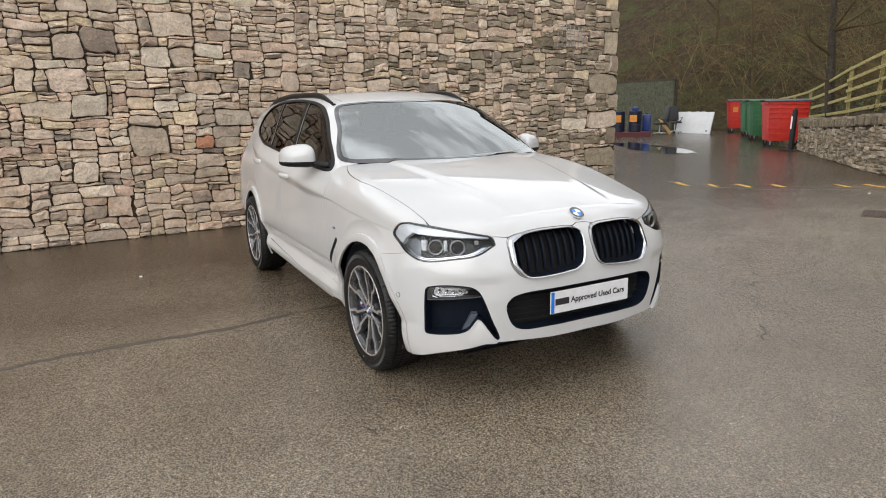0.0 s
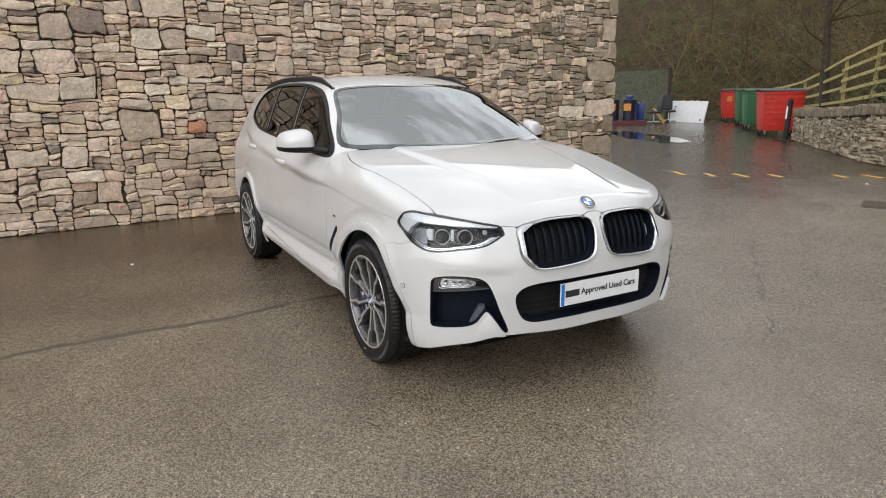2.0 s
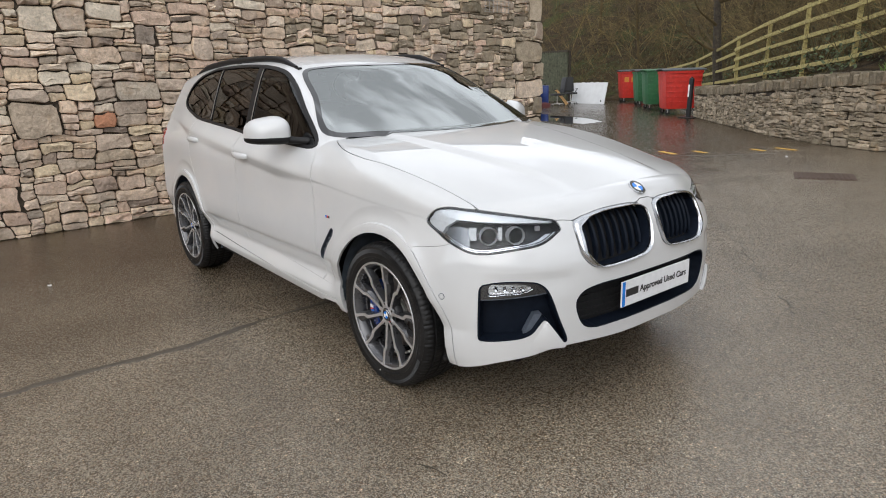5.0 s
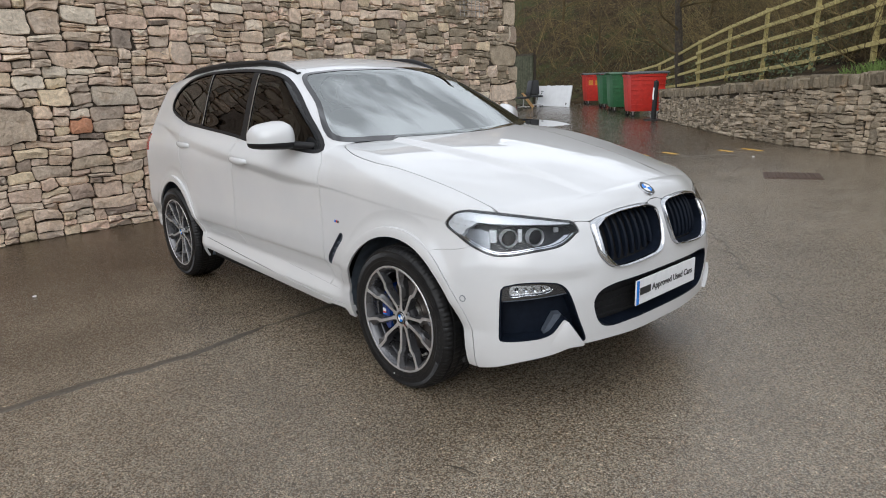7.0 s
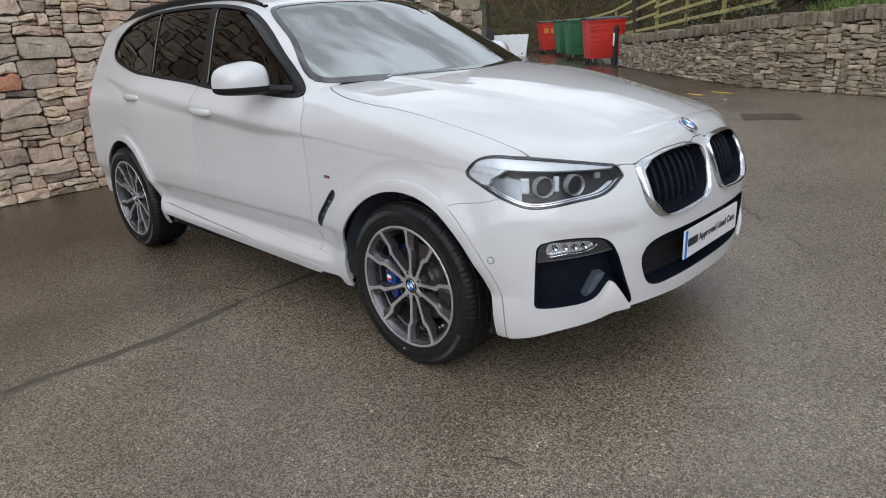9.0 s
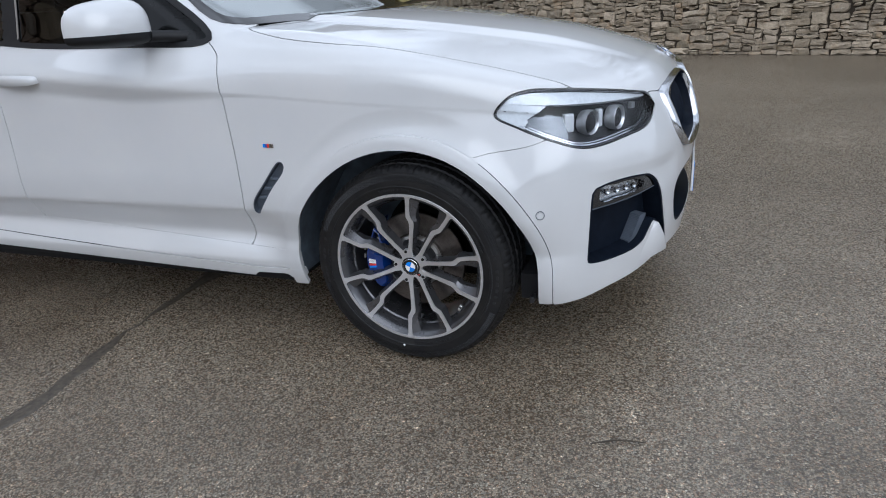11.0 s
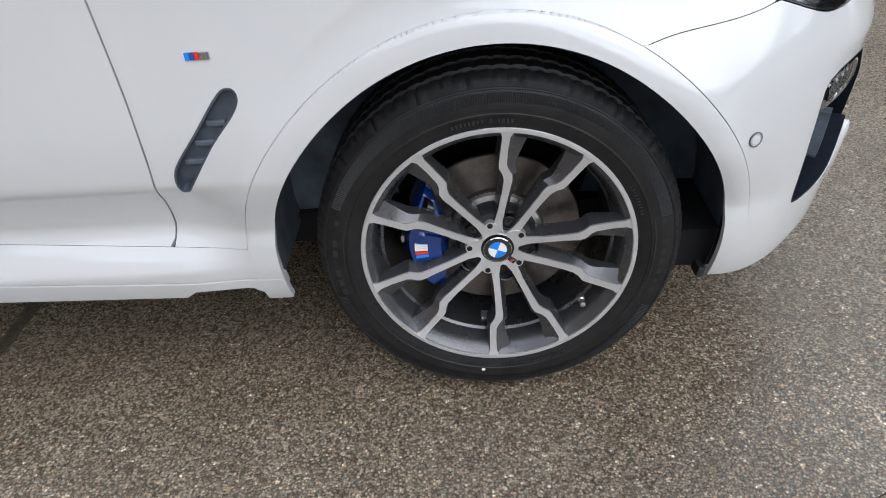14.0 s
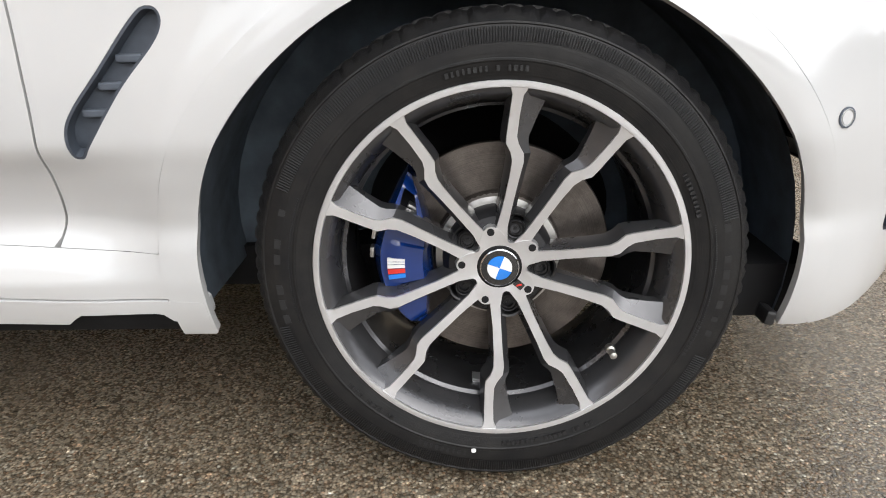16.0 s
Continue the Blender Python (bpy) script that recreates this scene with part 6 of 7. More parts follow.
for u, v, w, h in caps:
    bm = bmesh.new()
    box(bm, -w / 2 + .005, w / 2 - .005, -.42, .055 + r7.uniform(-.03, .02), 0, h, min(.02, w * .22))
    for vert in bm.verts:
        vert.co += Vector((r7.uniform(-.008, .008), r7.uniform(-.012, .012), r7.uniform(-.012, .012)))
    m = low_place(u + w / 2, v) @ pose(0, 0, 0, 0, r7.uniform(-6, 6), 0)
    ob = part("coping_stone", bm, COPING, low_wall)
    ob.matrix_basis = m


# ---- yard things ----
def waste_bin(m, body, lidmat, label):
    b = thing("waste_bin", label, "bin", "waste bins", at=m)
    w, d = .64, .50
    bm = bmesh.new()
    rings = []
    for z, k in ((.20, .84), (.26, .87), (.70, .925), (1.20, .975), (1.30, .985), (1.31, 1.03), (1.38, 1.04), (1.385, .97)):
        ring = []
        for j in range(24):
            a = 2 * math.pi * j / 24
            c, s = math.cos(a), math.sin(a)
            q = (abs(c) ** 7 + abs(s) ** 7) ** (-1 / 7)
            rib = 1 + (.008 if .3 < z < 1.25 and j % 3 == 1 else 0)
            ring.append(bm.verts.new((w * c * q * k * rib, d * s * q * k * rib, z)))
        rings.append(ring)
    for p, q in zip(rings, rings[1:]):
        for j in range(24):
            bm.faces.new((p[j], p[(j + 1) % 24], q[(j + 1) % 24], q[j]))
    bm.faces.new(rings[0])
    part("tub", bm, body, b, smooth=True, sharp=30)
    for z in (.42, .58, .74, .90, 1.06, 1.20):
        k = .885 + (z - .4) * .112
        bm = bmesh.new()
        for sy in (-1, 1):
            box(bm, -w * k * .94, w * k * .94, sy * d * k - .012, sy * d * k + .012, z - .012, z + .012, .004)
        part("rib", bm, body, b)
    bm = bmesh.new()
    rows = []
    for i in range(9):
        t = i / 8
        y = -d * 1.06 + 2.12 * d * t
        rows.append([bm.verts.new((x, y, 1.395 + .050 * math.sin(math.pi * t) ** .8 * (1 if abs(x) < w else .75))) for x in (-w * 1.06, -w * .98, -w * .3, w * .3, w * .98, w * 1.06)])
    for p, q in zip(rows, rows[1:]):
        for j in range(5):
            bm.faces.new((p[j], p[j + 1], q[j + 1], q[j]))
    ext = bmesh.ops.extrude_face_region(bm, geom=list(bm.faces))
    for g in ext["geom"]:
        if isinstance(g, bmesh.types.BMVert):
            g.co.z += .025
    part("lid", bm, lidmat, b, smooth=True, sharp=40)
    for x in (-.48, .48):
        bm = bmesh.new()
        box(bm, x - .03, x + .03, d * .98, d * 1.10, 1.30, 1.44, .008)
        part("hinge", bm, lidmat, b)
    for x in (-.44, .44):
        for y in (-.34, .34):
            bm = bmesh.new()
            revolve(bm, [(.002, -.022), (.06, -.022), (.082, -.018), (.085, 0), (.082, .018), (.06, .022), (.002, .022)], 20, "Y", (x, y, .085))
            wh = part("castor", bm, BLACK, b, smooth=True)
            bm = bmesh.new()
            box(bm, x - .02, x + .02, y - .035, y - .027, .08, .22)
            box(bm, x - .02, x + .02, y + .027, y + .035, .08, .22)
            box(bm, x - .05, x + .05, y - .04, y + .04, .19, .215)
            part("fork", bm, STEEL, wh)
    return b


for (x, y), body, lidmat, lab in (((-8.21, 17.12), REDBIN, DARKLID, "red four-wheeled waste bin with a grey lid"), ((-10.41, 19.37), GREENBIN, GREENBIN, "green four-wheeled waste bin with its lid closed"),
                                  ((-12.36, 21.55), GREENBIN, DARKLID, "green four-wheeled waste bin with a dark lid"), ((-14.9, 23.95), REDBIN, DARKLID, "red waste bin with orange labels at the row's end")):
    b = waste_bin(pose(x, y, 0, 0, 0, 47), body, lidmat, lab)
for dx in (-.36, -.05, .2):
    bm = bmesh.new()
    box(bm, dx - .10, dx + .10, -.492, -.480, .92, 1.14, .002)
    part("label_sticker", bm, ORANGE, b)

# bollard sign by the wall's end
bol = thing("bollard", "slim black bollard with a white band on a flat foot", "bollard", at=pose(-7.0, 15.72, 0, 0, 2.5, 0))
bm = bmesh.new()
box(bm, -.065, .065, -.045, .045, .02, 1.17, .02)
part("post", bm, BLACK, bol)
bm = bmesh.new()
box(bm, -.24, .24, -.20, .20, 0, .035, .012)
part("foot", bm, BLACK, bol)
bm = bmesh.new()
box(bm, -.068, -.02, -.049, -.043, .62, .98, .003)
part("white_band", bm, SIGNWHITE, bol)
bm = bmesh.new()
tube(bm, [(0, 0, 1.16), (0, 0, 1.21)], .03, 10)
part("cap", bm, BLACK, bol)

# white board on its edge
board = thing("board", "white rectangular board leaning on its long edge", "board", at=pose(-15.95, 22.05, 0, -8, 0, -6))
bm = bmesh.new()
vs = box(bm, -1.10, 1.08, -.02, .02, 0, .96, .006)
for v in bm.verts:
    if v.co.x > .9 and v.co.z < .5:
        v.co.x -= .07
part("panel", bm, WHITEBOARD, board)
bm = bmesh.new()
revolve(bm, [(.045, -.024), (.045, -.018), (.001, -.026)], 16, "Y", (.80, 0, .13))
part("knob", bm, BLACK, board)
for x in (-.45, .1, .45):
    bm = bmesh.new()
    box(bm, x - .08, x + .08, -.03, .02, .962, .985, .005)
    part("bracket", bm, STEEL, board)

# corrugated screen
screen_wall = thing("metal_screen", "weathered corrugated metal fence screen", "fence panel", at=pose(-20.2, 23.0, 0, 0, 0, -6.4))
for k in range(5):
    bm = bmesh.new()
    rows = []
    for i in range(49):
        x = -2.45 + 4.9 / 5 * (k + i / 48)
        y = .075 * (1 if (i // 4) % 2 else -1) * (1 if i % 4 not in (0, 3) else .4)
        rows.append((bm.verts.new((x, y, .05)), bm.verts.new((x, y, 2.42 + .02 * (k % 2)))))
    for p, q in zip(rows, rows[1:]):
        bm.faces.new((p[0], q[0], q[1], p[1]))
    ext = bmesh.ops.extrude_face_region(bm, geom=list(bm.faces))
    for g in ext["geom"]:
        if isinstance(g, bmesh.types.BMVert):
            g.co.y += .008
    part("sheet", bm, GALV, screen_wall)
bm = bmesh.new()
box(bm, -2.5, 2.5, -.05, .05, 2.40, 2.50, .008)
part("top_rail", bm, BARK, screen_wall)
for x in (-2.45, -.8, .85, 2.45):
    bm = bmesh.new()
    box(bm, x - .05, x + .05, .05, .15, 0, 2.45, .008)
    part("post", bm, BARK, screen_wall)


def office_chair(m, label):
    c = thing("office_chair", label, "chair", "discarded chairs", at=m)
    bm = bmesh.new()
    box(bm, -.25, .25, -.25, .25, .45, .54, .035)
    part("seat", bm, FABRIC, c, smooth=True)
    bm = bmesh.new()
    box(bm, -.24, .24, -.05, .05, 0, .68, .04, pose(0, .24, .56, -10, 0, 0))
    part("backrest", bm, FABRIC, c, smooth=True)
    bm = bmesh.new()
    tube(bm, [(0, 0, .10), (0, 0, .46)], .028, 10)
    part("gas_column", bm, STEEL, c)
    for s in (-1, 1):
        bm = bmesh.new()
        tube(bm, [(s * .24, .1, .50), (s * .31, .08, .62), (s * .31, -.12, .70), (s * .31, .14, .70)], .018, 6)
        part("armrest", bm, BLACK, c)
    for k in range(5):
        a = 2 * math.pi * k / 5
        bm = bmesh.new()
        tube(bm, [(0, 0, .11), (.30 * math.cos(a), .30 * math.sin(a), .075)], [.025, .016], 6)
        leg = part("leg", bm, STEEL, c)
        bm = bmesh.new()
        revolve(bm, [(.002, -.02), (.028, -.018), (.03, 0), (.028, .018), (.002, .02)], 12, "Y", (.30 * math.cos(a), .30 * math.sin(a), .03))
        part("castor", bm, BLACK, leg)


office_chair(pose(-16.15, 20.15, 0, 0, 0, -25), "black office chair with chrome base, back turned")
office_chair(pose(-16.75, 21.75, 0, 0, 0, 60), "black office chair standing beside the white board")


def drum(m, mat_, label, cap_):
    d = thing("drum", label, "barrel", "drums", at=m)
    bm = bmesh.new()
    revolve(bm, [(.001, .0), (.27, 0), (.285, .02), (.28, .28), (.292, .30), (.28, .32), (.28, .58), (.292, .60), (.28, .62), (.285, .87), (.27, .89), (.001, .88)], 32, "Z")
    part("shell", bm, mat_, d, smooth=True, sharp=30)
    bm = bmesh.new()
    box(bm, -.16, .16, -.292, -.284, .42, .72, .002)
    part("label_sticker", bm, ORANGE, d)
    if cap_:
        bm = bmesh.new()
        box(bm, -.14, .14, -.10, .10, .89, 1.06, .05)
        part("blue_cloth", bm, CRATEBLUE, d, smooth=True)


pallet = thing("pallet", "dark red spill pallet under the drums", "pallet", at=pose(-16.5, 18.55, 0, 0, 0, 55))
for i in range(7):
    bm = bmesh.new()
    box(bm, -.9, .9, -.66 + i * .2, -.50 + i * .2, .15, .19, .006)
    part("deck_board", bm, plain("dull_red", (0.09, 0.02, 0.02), 0.6) if i == 0 else bpy.data.materials["dull_red"], pallet)
for y in (-.6, .6):
    bm = bmesh.new()
    box(bm, -.9, .9, y - .06, y + .06, 0, .15, .006)
    part("bearer", bm, bpy.data.materials["dull_red"], pallet)
drum(pose(-16.75, 18.25, .19, 0, 0, 40), BARREL, "navy steel drum with an orange label", False)
drum(pose(-16.35, 18.85, .19, 0, 0, 30), BARREL, "navy steel drum topped with bright blue cloth", True)
blue = thing("canister", "upright bright blue plastic canister", "canister", at=pose(-16.35, 19.55, 0, 0, 0, 40))
bm = bmesh.new()
box(bm, -.17, .17, -.17, .17, 0, .92, .03)
part("body", bm, CRATEBLUE, blue, smooth=True)
bm = bmesh.new()
tube(bm, [(0, 0, .92), (0, 0, .97)], .05, 12)
part("cap", bm, BLACK, blue)
plank = thing("plank", "pale timber offcut leaning on the chair", "plank", at=pose(-16.3, 21.0, .02, 0, -38, 30))
bm = bmesh.new()
box(bm, -.06, .06, -.03, .03, 0, .85, .004)
part("offcut", bm, plain("fresh_timber", (0.50, 0.30, 0.12), 0.6), plank)

# timber fence on the bank
fence = thing("post_and_rail_fence", "mossy timber post and rail fence along the bank", "fence")
POSTS = [(-13.9, 25.2, .5, 1.5), (-12.1, 23.4, .6, 1.6), (-10.3, 21.6, .7, 1.75), (-8.55, 19.85, .82, 2.05), (-6.85, 18.1, .95, 2.38), (-5.3, 16.7, 1.12, 2.68), (-3.62, 15.15, 1.28, 2.92), (-1.95, 13.65, 1.45, 3.10), (-.35, 12.35, 1.72, 3.36), (1.35, 11.25, 1.98, 3.55), (3.2, 10.3, 2.15, 3.7), (5.2, 9.5, 2.25, 3.8)]
for x, y, z0, z1 in POSTS:
    bm = bmesh.new()
    box(bm, -.046, .046, -.045, .045, z0 - .45, z1, .012, pose(x, y, 0, rng.uniform(-1.5, 1.5), rng.uniform(-1.5, 1.5), 40))
    part("post", bm, TIMBER, fence)
for a, b in zip(POSTS, POSTS[1:]):
    n = 5 if a[0] > -7 else 4
    for k in range(n):
        t = .07 + .86 * k / (n - 1)
        pa, pb = [Vector((q[0] - .045, q[1] - .055, q[2] + (q[3] - q[2]) * t)) for q in (a, b)]
        d = pb - pa
        bm = bmesh.new()
        box(bm, -.06, d.length + .06, -.02, .02, -.045 + rng.uniform(-.006, .006), .045, .006, Matrix.Translation(pa) @ d.to_track_quat("X", "Z").to_matrix().to_4x4())
        part("rail", bm, TIMBER, fence)


# ---- bank and woods ----
def make_litter():
    k = Nodes("leaf_litter_bank")
    p = k.where(True)
    base = k.ramp(k.noise(2.2, 8.0, 0.7, vec=p), [(0.3, (0.014, 0.010, 0.005)), (0.5, (0.045, 0.030, 0.014)), (0.72, (0.10, 0.064, 0.030))])
    green = k.ramp(k.noise(0.45, 6.0, 0.65, vec=p), [(0.50, 0.0), (0.62, 1.0)])
    base = k.mix(k.math("MULTIPLY", green, 0.7), base, k.ramp(k.noise(9.0, 5.0, vec=p), [(0.3, (0.025, 0.035, 0.008)), (0.7, (0.085, 0.10, 0.028))]))
    k.set(Base_Color=base, Roughness=0.95, Specular_IOR_Level=0.2, Normal=k.bump(k.noise(14.0, 8.0, 0.75, vec=p), 1.0, 0.12))
    return k.m


BANKMAT = make_litter()
GRASS = plain("bank_grass", (0.11, 0.17, 0.035), 0.8, vary=0.4, scale=6)
IVY = plain("ivy_leaf", (0.055, 0.075, 0.022), 0.6, vary=0.5, scale=5)
FOOT = [Vector((14, 5.6, 0)), Vector((8, 7.4, 0)), Vector((3.2, 9.1, 0)), Vector((.7, 10.1, 0)), Vector((-1.1, 10.95, 0)), Vector((-2.6, 12.1, 0)), Vector((-5.0, 14.5, 0)), Vector((-6.75, 16.75, 0)), Vector((-7.9, 18.7, 0)),
        Vector((-11.0, 21.9, 0)), Vector((-13.4, 24.7, 0)), Vector((-17, 24.6, 0)), Vector((-24, 25.0, 0)), Vector((-36, 24, 0)), Vector((-55, 20, 0))]
HEIGHTS = [1.8, 1.62, 1.42, 1.24, 1.16, 1.06, .88, .78, .72, .35, .05, 0, 0, 0, 0]
BACKS = [Vector(p).normalized() for p in ((.3, .95, 0), (.33, .94, 0), (.36, .93, 0), (.42, .9, 0), (.5, .86, 0), (.6, .8, 0), (.68, .73, 0), (.70, .71, 0), (.68, .73, 0), (.6, .8, 0), (.4, .92, 0), (.15, .99, 0), (0, 1, 0), (-.1, 1, 0), (-.2, .98, 0))]


def bank_at(t, d):
    i = min(int(t), len(FOOT) - 2)
    f = t - i
    p = FOOT[i].lerp(FOOT[i + 1], f) + BACKS[i].lerp(BACKS[i + 1], f).normalized() * d
    h = HEIGHTS[i] + (HEIGHTS[i + 1] - HEIGHTS[i]) * f
    rise = .22 * min(d, 2.0) + .60 * max(0, d - 2.0)
    rise += .30 * min(1, d) * noise.noise(Vector((p.x * .45, p.y * .45, 1))) + .10 * min(1, d) * noise.noise(Vector((p.x * 1.7, p.y * 1.7, 5)))
    return Vector((p.x, p.y, h + rise))


bm = bmesh.new()
DS = [0, .25, .55, .9, 1.3, 1.7, 2.2, 2.8, 3.5, 4.4, 5.5, 7, 9, 11.5, 14.5, 18, 22, 27, 34, 44]
rows = []
steps = 14 * 9
for i in range(steps + 1):
    rows.append([bm.verts.new(bank_at(14 * i / steps, d) - Vector((0, 0, .3 if d == 0 else 0))) for d in DS])
for p, q in zip(rows, rows[1:]):
    for k in range(len(DS) - 1):
        bm.faces.new((p[k], p[k + 1], q[k + 1], q[k]))
tagged(part("bank", bm, BANKMAT, smooth=True, sharp=80), "steep wooded bank covered with leaf litter and brambles", "bank", kind="structure")
wr = random.Random(77)


def stem(verts, faces, p, d, length, r0, segs, droop, wander, sides=3):
    """Add one bent tapering stem; gives its points."""
    pts = [p]
    for i in range(segs):
        d = (d + Vector((wr.uniform(-1, 1), wr.uniform(-1, 1), wr.uniform(-1, 1))) * wander + Vector((0, 0, -droop))).normalized()
        p = p + d * length / segs
        pts.append(p)
    base = len(verts)
    for i, q in enumerate(pts):
        dd = (pts[min(i + 1, segs)] - pts[max(i - 1, 0)]).normalized()
        u = dd.cross(Vector((.3, .2, 1))).normalized()
        w = dd.cross(u)
        r = r0 * (1 - .85 * i / segs)
        for k in range(sides):
            a = 2 * math.pi * k / sides
            verts.append(q + r * (math.cos(a) * u + math.sin(a) * w))
    for i in range(segs):
        for k in range(sides):
            a, b = base + i * sides + k, base + i * sides + (k + 1) % sides
            faces.append((a, b, b + sides, a + sides))
    return pts, d


# thicket: countless thin bare stems
for name, mat_, count, lab in (("thicket", TWIG, 2600, "dense thicket of bare brown stems on the bank"), ("bramble", PALETWIG, 1300, "pale arching bramble and hazel stems on the bank")):
    verts, faces = [], []
    for i in range(count):
        t = wr.uniform(1.0, 12.6)
        d = 1.7 + 17 * wr.random() ** 1.6
        p = bank_at(t, d) - Vector((0, 0, .1))
        lean = Vector((wr.uniform(-.7, .7), wr.uniform(-.9, .25), wr.uniform(.5, 1.3))).normalized()
        ln = wr.uniform(1.2, 4.2) * (.55 if d < 3 else 1)
        pts, dd = stem(verts, faces, p, lean, ln, wr.uniform(.006, .018), 6, .10 if mat_ is PALETWIG else .04, .22)
        for k in range(wr.randint(4, 8)):
            q = pts[wr.randint(1, 6)]
            sd = (dd + Vector((wr.uniform(-1, 1), wr.uniform(-1, 1), wr.uniform(-.4, .9)))).normalized()
            tw, _ = stem(verts, faces, q, sd, ln * wr.uniform(.2, .5), .005, 3, .05, .25)
            if wr.random() < .6:
                stem(verts, faces, tw[2], (sd + Vector((wr.uniform(-1, 1), wr.uniform(-1, 1), wr.uniform(-.5, .8)))).normalized(), ln * .18, .0035, 2, .03, .2)
    tagged(link_mesh(name, verts, faces, mat_, smooth=False), lab, "thicket", kind="stuff")


# long arching hazel stems that stand out before the thicket
verts, faces = [], []
for i in range(300):
    t = wr.uniform(5.0, 12.2)
    d = 3.6 + 9 * wr.random() ** 1.3
    p = bank_at(t, d) - Vector((0, 0, .1))
    lean = Vector((wr.uniform(-.8, .8), wr.uniform(-.35, .35), wr.uniform(.6, 1.2))).normalized()
    pts, dd = stem(verts, faces, p, lean, wr.uniform(2.2, 5.0), wr.uniform(.012, .024), 9, wr.uniform(.02, .12), .13, 4)
    for q in pts[3:]:
        for _ in range(2):
            stem(verts, faces, q, (dd + Vector((wr.uniform(-1, 1), wr.uniform(-1, 1), wr.uniform(-.6, .8)))).normalized(), wr.uniform(.6, 1.8), .008, 4, .12, .2)
tagged(link_mesh("hazel_stems", verts, faces, PALETWIG, smooth=False), "long pale arching bare hazel stems on the bank", "shrubs", kind="stuff")


def leaves(name, count, where, size, mat_, label, category):
    verts, faces = [], []
    for _ in range(count):
        c, n = where()
        s = size * wr.uniform(.6, 1.4)
        n = (n + Vector((wr.uniform(-1, 1), wr.uniform(-1, 1), wr.uniform(-.3, 1))) * .8).normalized()
        u = n.cross(Vector((wr.uniform(-1, 1), wr.uniform(-1, 1), .3))).normalized()
        w = n.cross(u)
        o = len(verts)
        verts += [c - u * s * .5, c + w * s * .32 + n * s * .1, c + u * s * .6 - n * s * .08, c - w * s * .32 + n * s * .1]
        faces.append((o, o + 1, o + 2, o + 3))
    tagged(link_mesh(name, verts, faces, mat_, smooth=False), label, category, kind="stuff")


def ivy_spot():
    t = wr.choice((5.2, 6.1, 7.3, 8.4, 9.3, 10.2, 10.9, 11.6)) + wr.gauss(0, .28)
    return bank_at(max(.5, min(13, t)), abs(wr.gauss(3.0, 2.2)) + .9) + Vector((0, 0, abs(wr.gauss(0, .35)))), Vector((-.3, -.8, .6))


leaves("ivy", 9000, ivy_spot, .085, IVY, "dark green ivy and bramble leaves over the bank", "ivy")
# grass tufts on the near end of the bank
verts, faces = [], []
for i in range(4200):
    t = wr.uniform(.8, 3.7)
    p = bank_at(t, wr.uniform(.12, 2.6)) - Vector((0, 0, .02))
    tip = p + Vector((wr.uniform(-.12, .12), wr.uniform(-.14, .06), wr.uniform(.08, .26)))
    u = Vector((wr.uniform(-1, 1), wr.uniform(-1, 1), 0)).normalized() * .008
    o = len(verts)
    verts += [p - u, p + u, (p + tip) / 2 + u * .8 + Vector((0, 0, .03)), tip]
    faces += [(o, o + 1, o + 2), (o, o + 2, o + 3)]
tagged(link_mesh("grass", verts, faces, GRASS, smooth=False), "rough green grass on top of the bank", "grass", kind="stuff")


def bare_tree(x, y, z, height, girth, lean, seed, label):
    """A leafless tree: trunk, limbs and a crown of fine twigs."""
    global wr
    keep, wr = wr, random.Random(seed)
    tree = thing("tree", label, "tree", "bare trees", at=pose(x, y, z))
    verts, faces = [], []
    pts, d = stem(verts, faces, Vector((0, 0, -.4)), Vector((lean[0], lean[1], 1)).normalized(), height * .8, girth, 9, -.02, .10, 9)
    part_v, part_f = [], []
    for i in range(2, 10):
        for k in range(3):
            out = Vector((wr.uniform(-1, 1), wr.uniform(-1, 1), wr.uniform(.15, .9))).normalized()
            limb, ld = stem(part_v, part_f, pts[i], out, height * wr.uniform(.22, .42) * (1.15 - i / 14), girth * .32 * (1.1 - i / 12), 6, -.03, .20, 5)
            for q in limb[2:]:
                for _ in range(2):
                    o2 = (ld + Vector((wr.uniform(-1, 1), wr.uniform(-1, 1), wr.uniform(-.5, 1)))).normalized()
                    sub, sd = stem(part_v, part_f, q, o2, height * wr.uniform(.07, .17), girth * .09, 4, .0, .25, 3)
                    for s in sub[1:]:
                        stem(part_v, part_f, s, (sd + Vector((wr.uniform(-1, 1), wr.uniform(-1, 1), wr.uniform(-.5, .8)))).normalized(), height * .055, .006, 2, .0, .2, 3)
    link_mesh("trunk", verts, faces, BARK if girth > .12 else TWIG, tree)
    link_mesh("crown", part_v, part_f, TWIG, tree, smooth=False)
    wr = keep


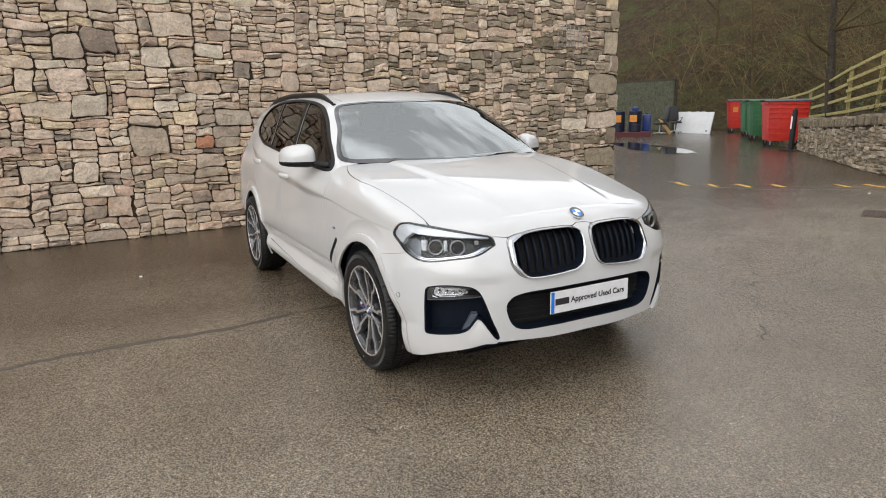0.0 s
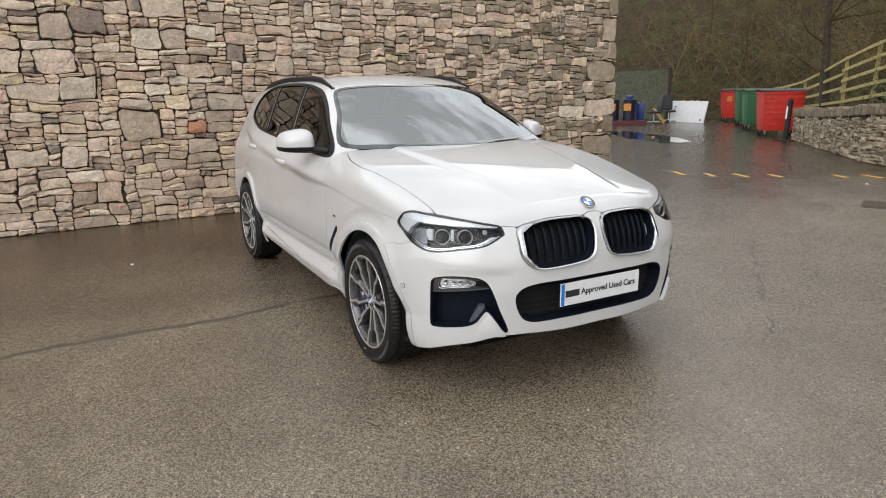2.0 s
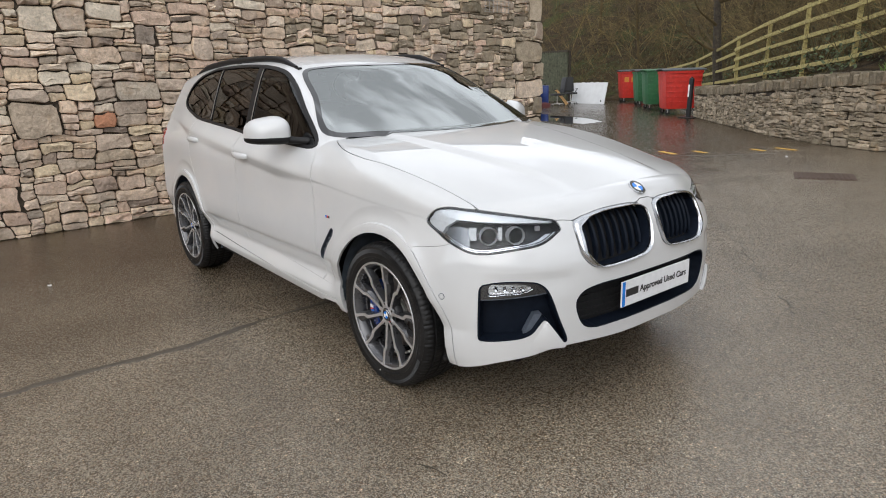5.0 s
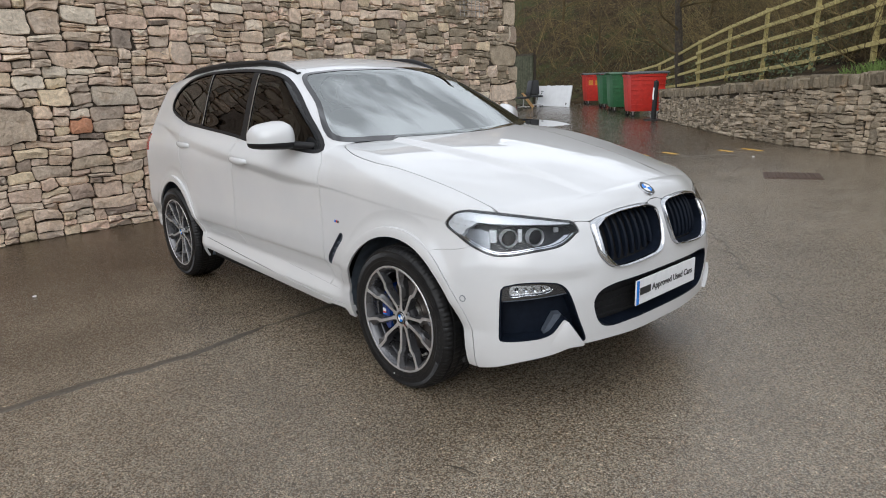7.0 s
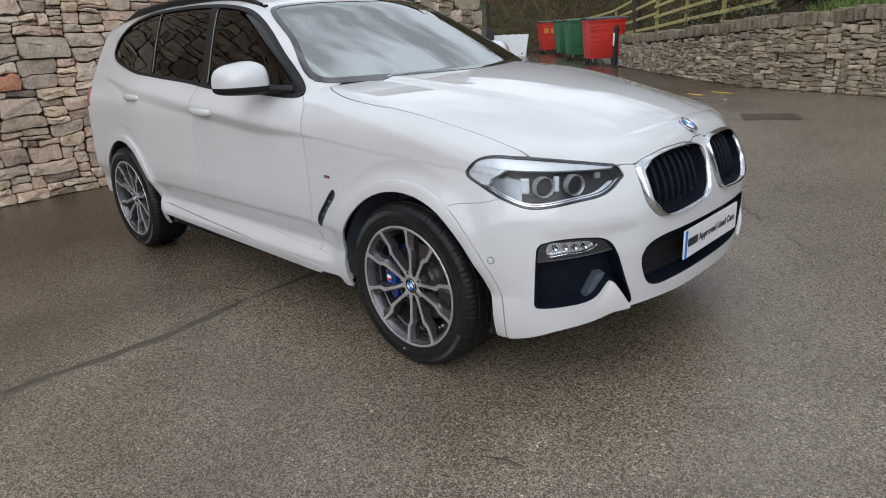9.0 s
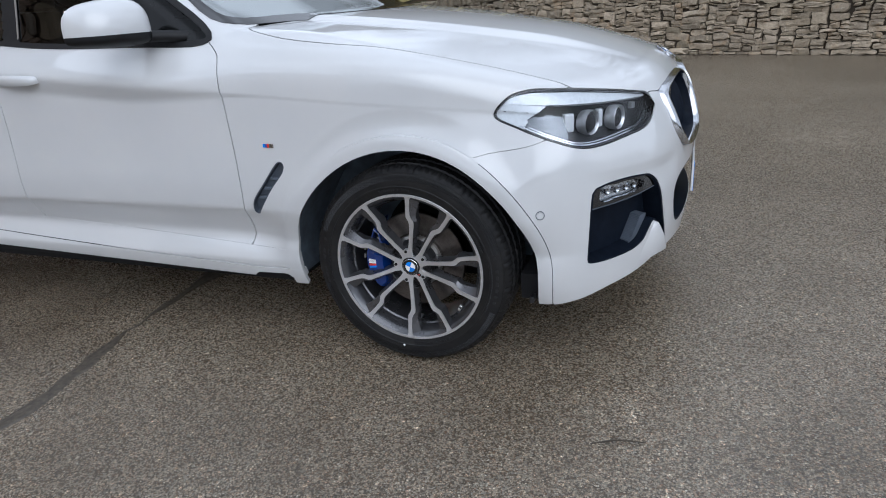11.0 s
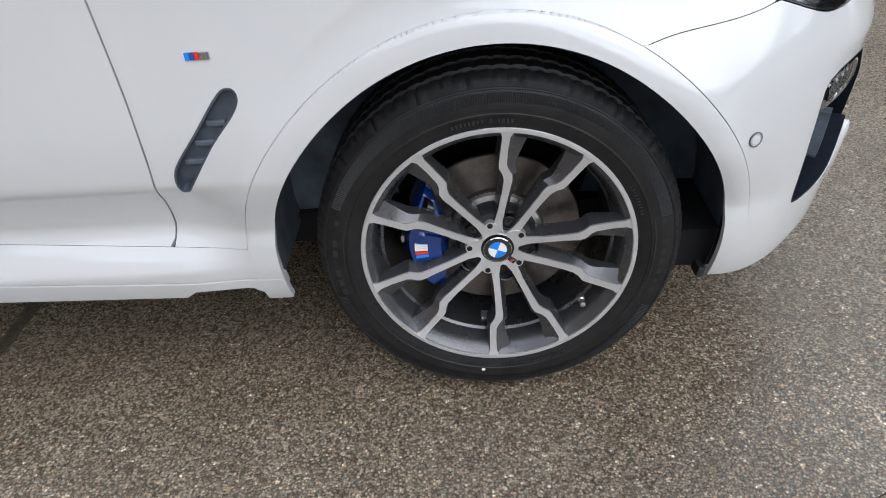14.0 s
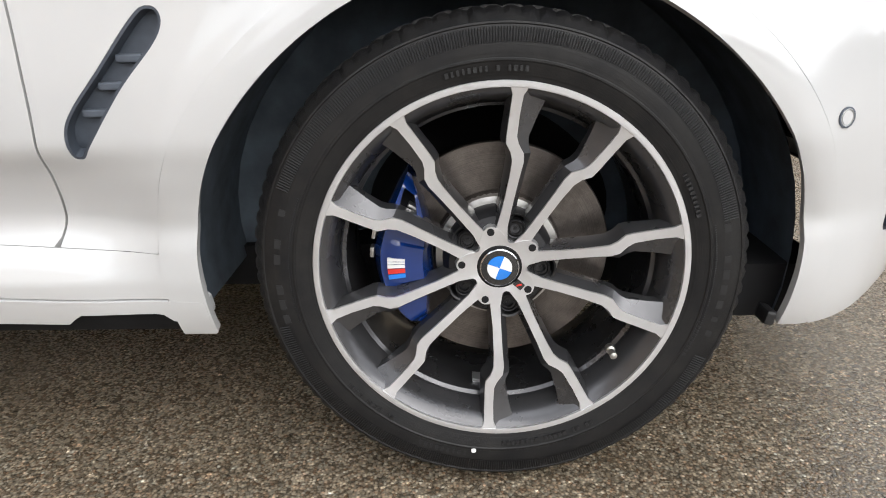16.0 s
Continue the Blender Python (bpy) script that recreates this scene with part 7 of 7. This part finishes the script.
for i, (t, d, h, g, lean, lab) in enumerate(((8.2, .45, 9, .18, (-.10, -.02), "dark leaning bare tree on the bank above the bins"), (6.1, 5.0, 11, .10, (.05, 0), "tall bare tree standing on the wooded bank"),
                                             (9.2, 4.5, 10, .065, (-.1, 0), "bare grey-brown tree on the bank behind the bins"), (10.3, 5.5, 12, .075, (.1, -.1), "bare tree with spreading limbs on the bank"),
                                             (11.2, 4.0, 11, .07, (-.1, -.1), "bare tree behind the corrugated screen"), (11.9, 7.0, 13, .10, (0, -.05), "tall bare tree high on the wooded bank"),
                                             (4.6, 7.5, 12, .17, (-.05, -.1), "slender bare tree behind the timber fence"), (3.0, 7.0, 11, .16, (.1, -.1), "bare tree above the grassy bank"),
                                             (8.4, 9.5, 13, .10, (0, -.1), "tall bare tree high above the yard"), (5.3, 3.2, 7, .09, (.05, -.05), "thin pale-stemmed bare tree close behind the fence"), (1.2, 4.5, 10, .15, (-.1, -.1), "bare tree at the near end of the bank"),
                                             (2.1, 6.0, 12, .17, (0, -.1), "tall bare tree behind the grassy bank"), (.3, 4.0, 9, .13, (-.1, -.05), "bare tree on the far end of the bank"))):
    p = bank_at(t, d)
    bare_tree(p.x, p.y, p.z, h, g, lean, 100 + i, lab)


# ---- unseen slope behind the camera, added for dark reflections ----
bm = bmesh.new()
rows = []
hr = random.Random(19)
for i in range(181):
    an = radians(-172 + 190 * i / 180)
    far = 34 + 6 * noise.noise(Vector((i * .04, 2, 0)))
    crest = 5.2 + 2.2 * noise.noise(Vector((i * .05, 7, 0))) + 1.3 * noise.noise(Vector((i * .31, 3, 0))) + hr.uniform(-.35, .35)
    rows.append([bm.verts.new((far * k * math.cos(an), far * k * math.sin(an), crest * h + (.5 * noise.noise(Vector((i * .4, h * 6, 1))) if 0 < h < 1 else 0))) for k, h in ((1.0, -.02), (1.03, .2), (1.07, .45), (1.12, .7), (1.17, .88), (1.22, 1.0))])
for p, q in zip(rows, rows[1:]):
    for k in range(5):
        bm.faces.new((p[k], q[k], q[k + 1], p[k + 1]))
tagged(part("backdrop", bm, BANKMAT, smooth=True, sharp=80), "dark slope added out of view behind the camera for paint reflections", "hillside", kind="structure")
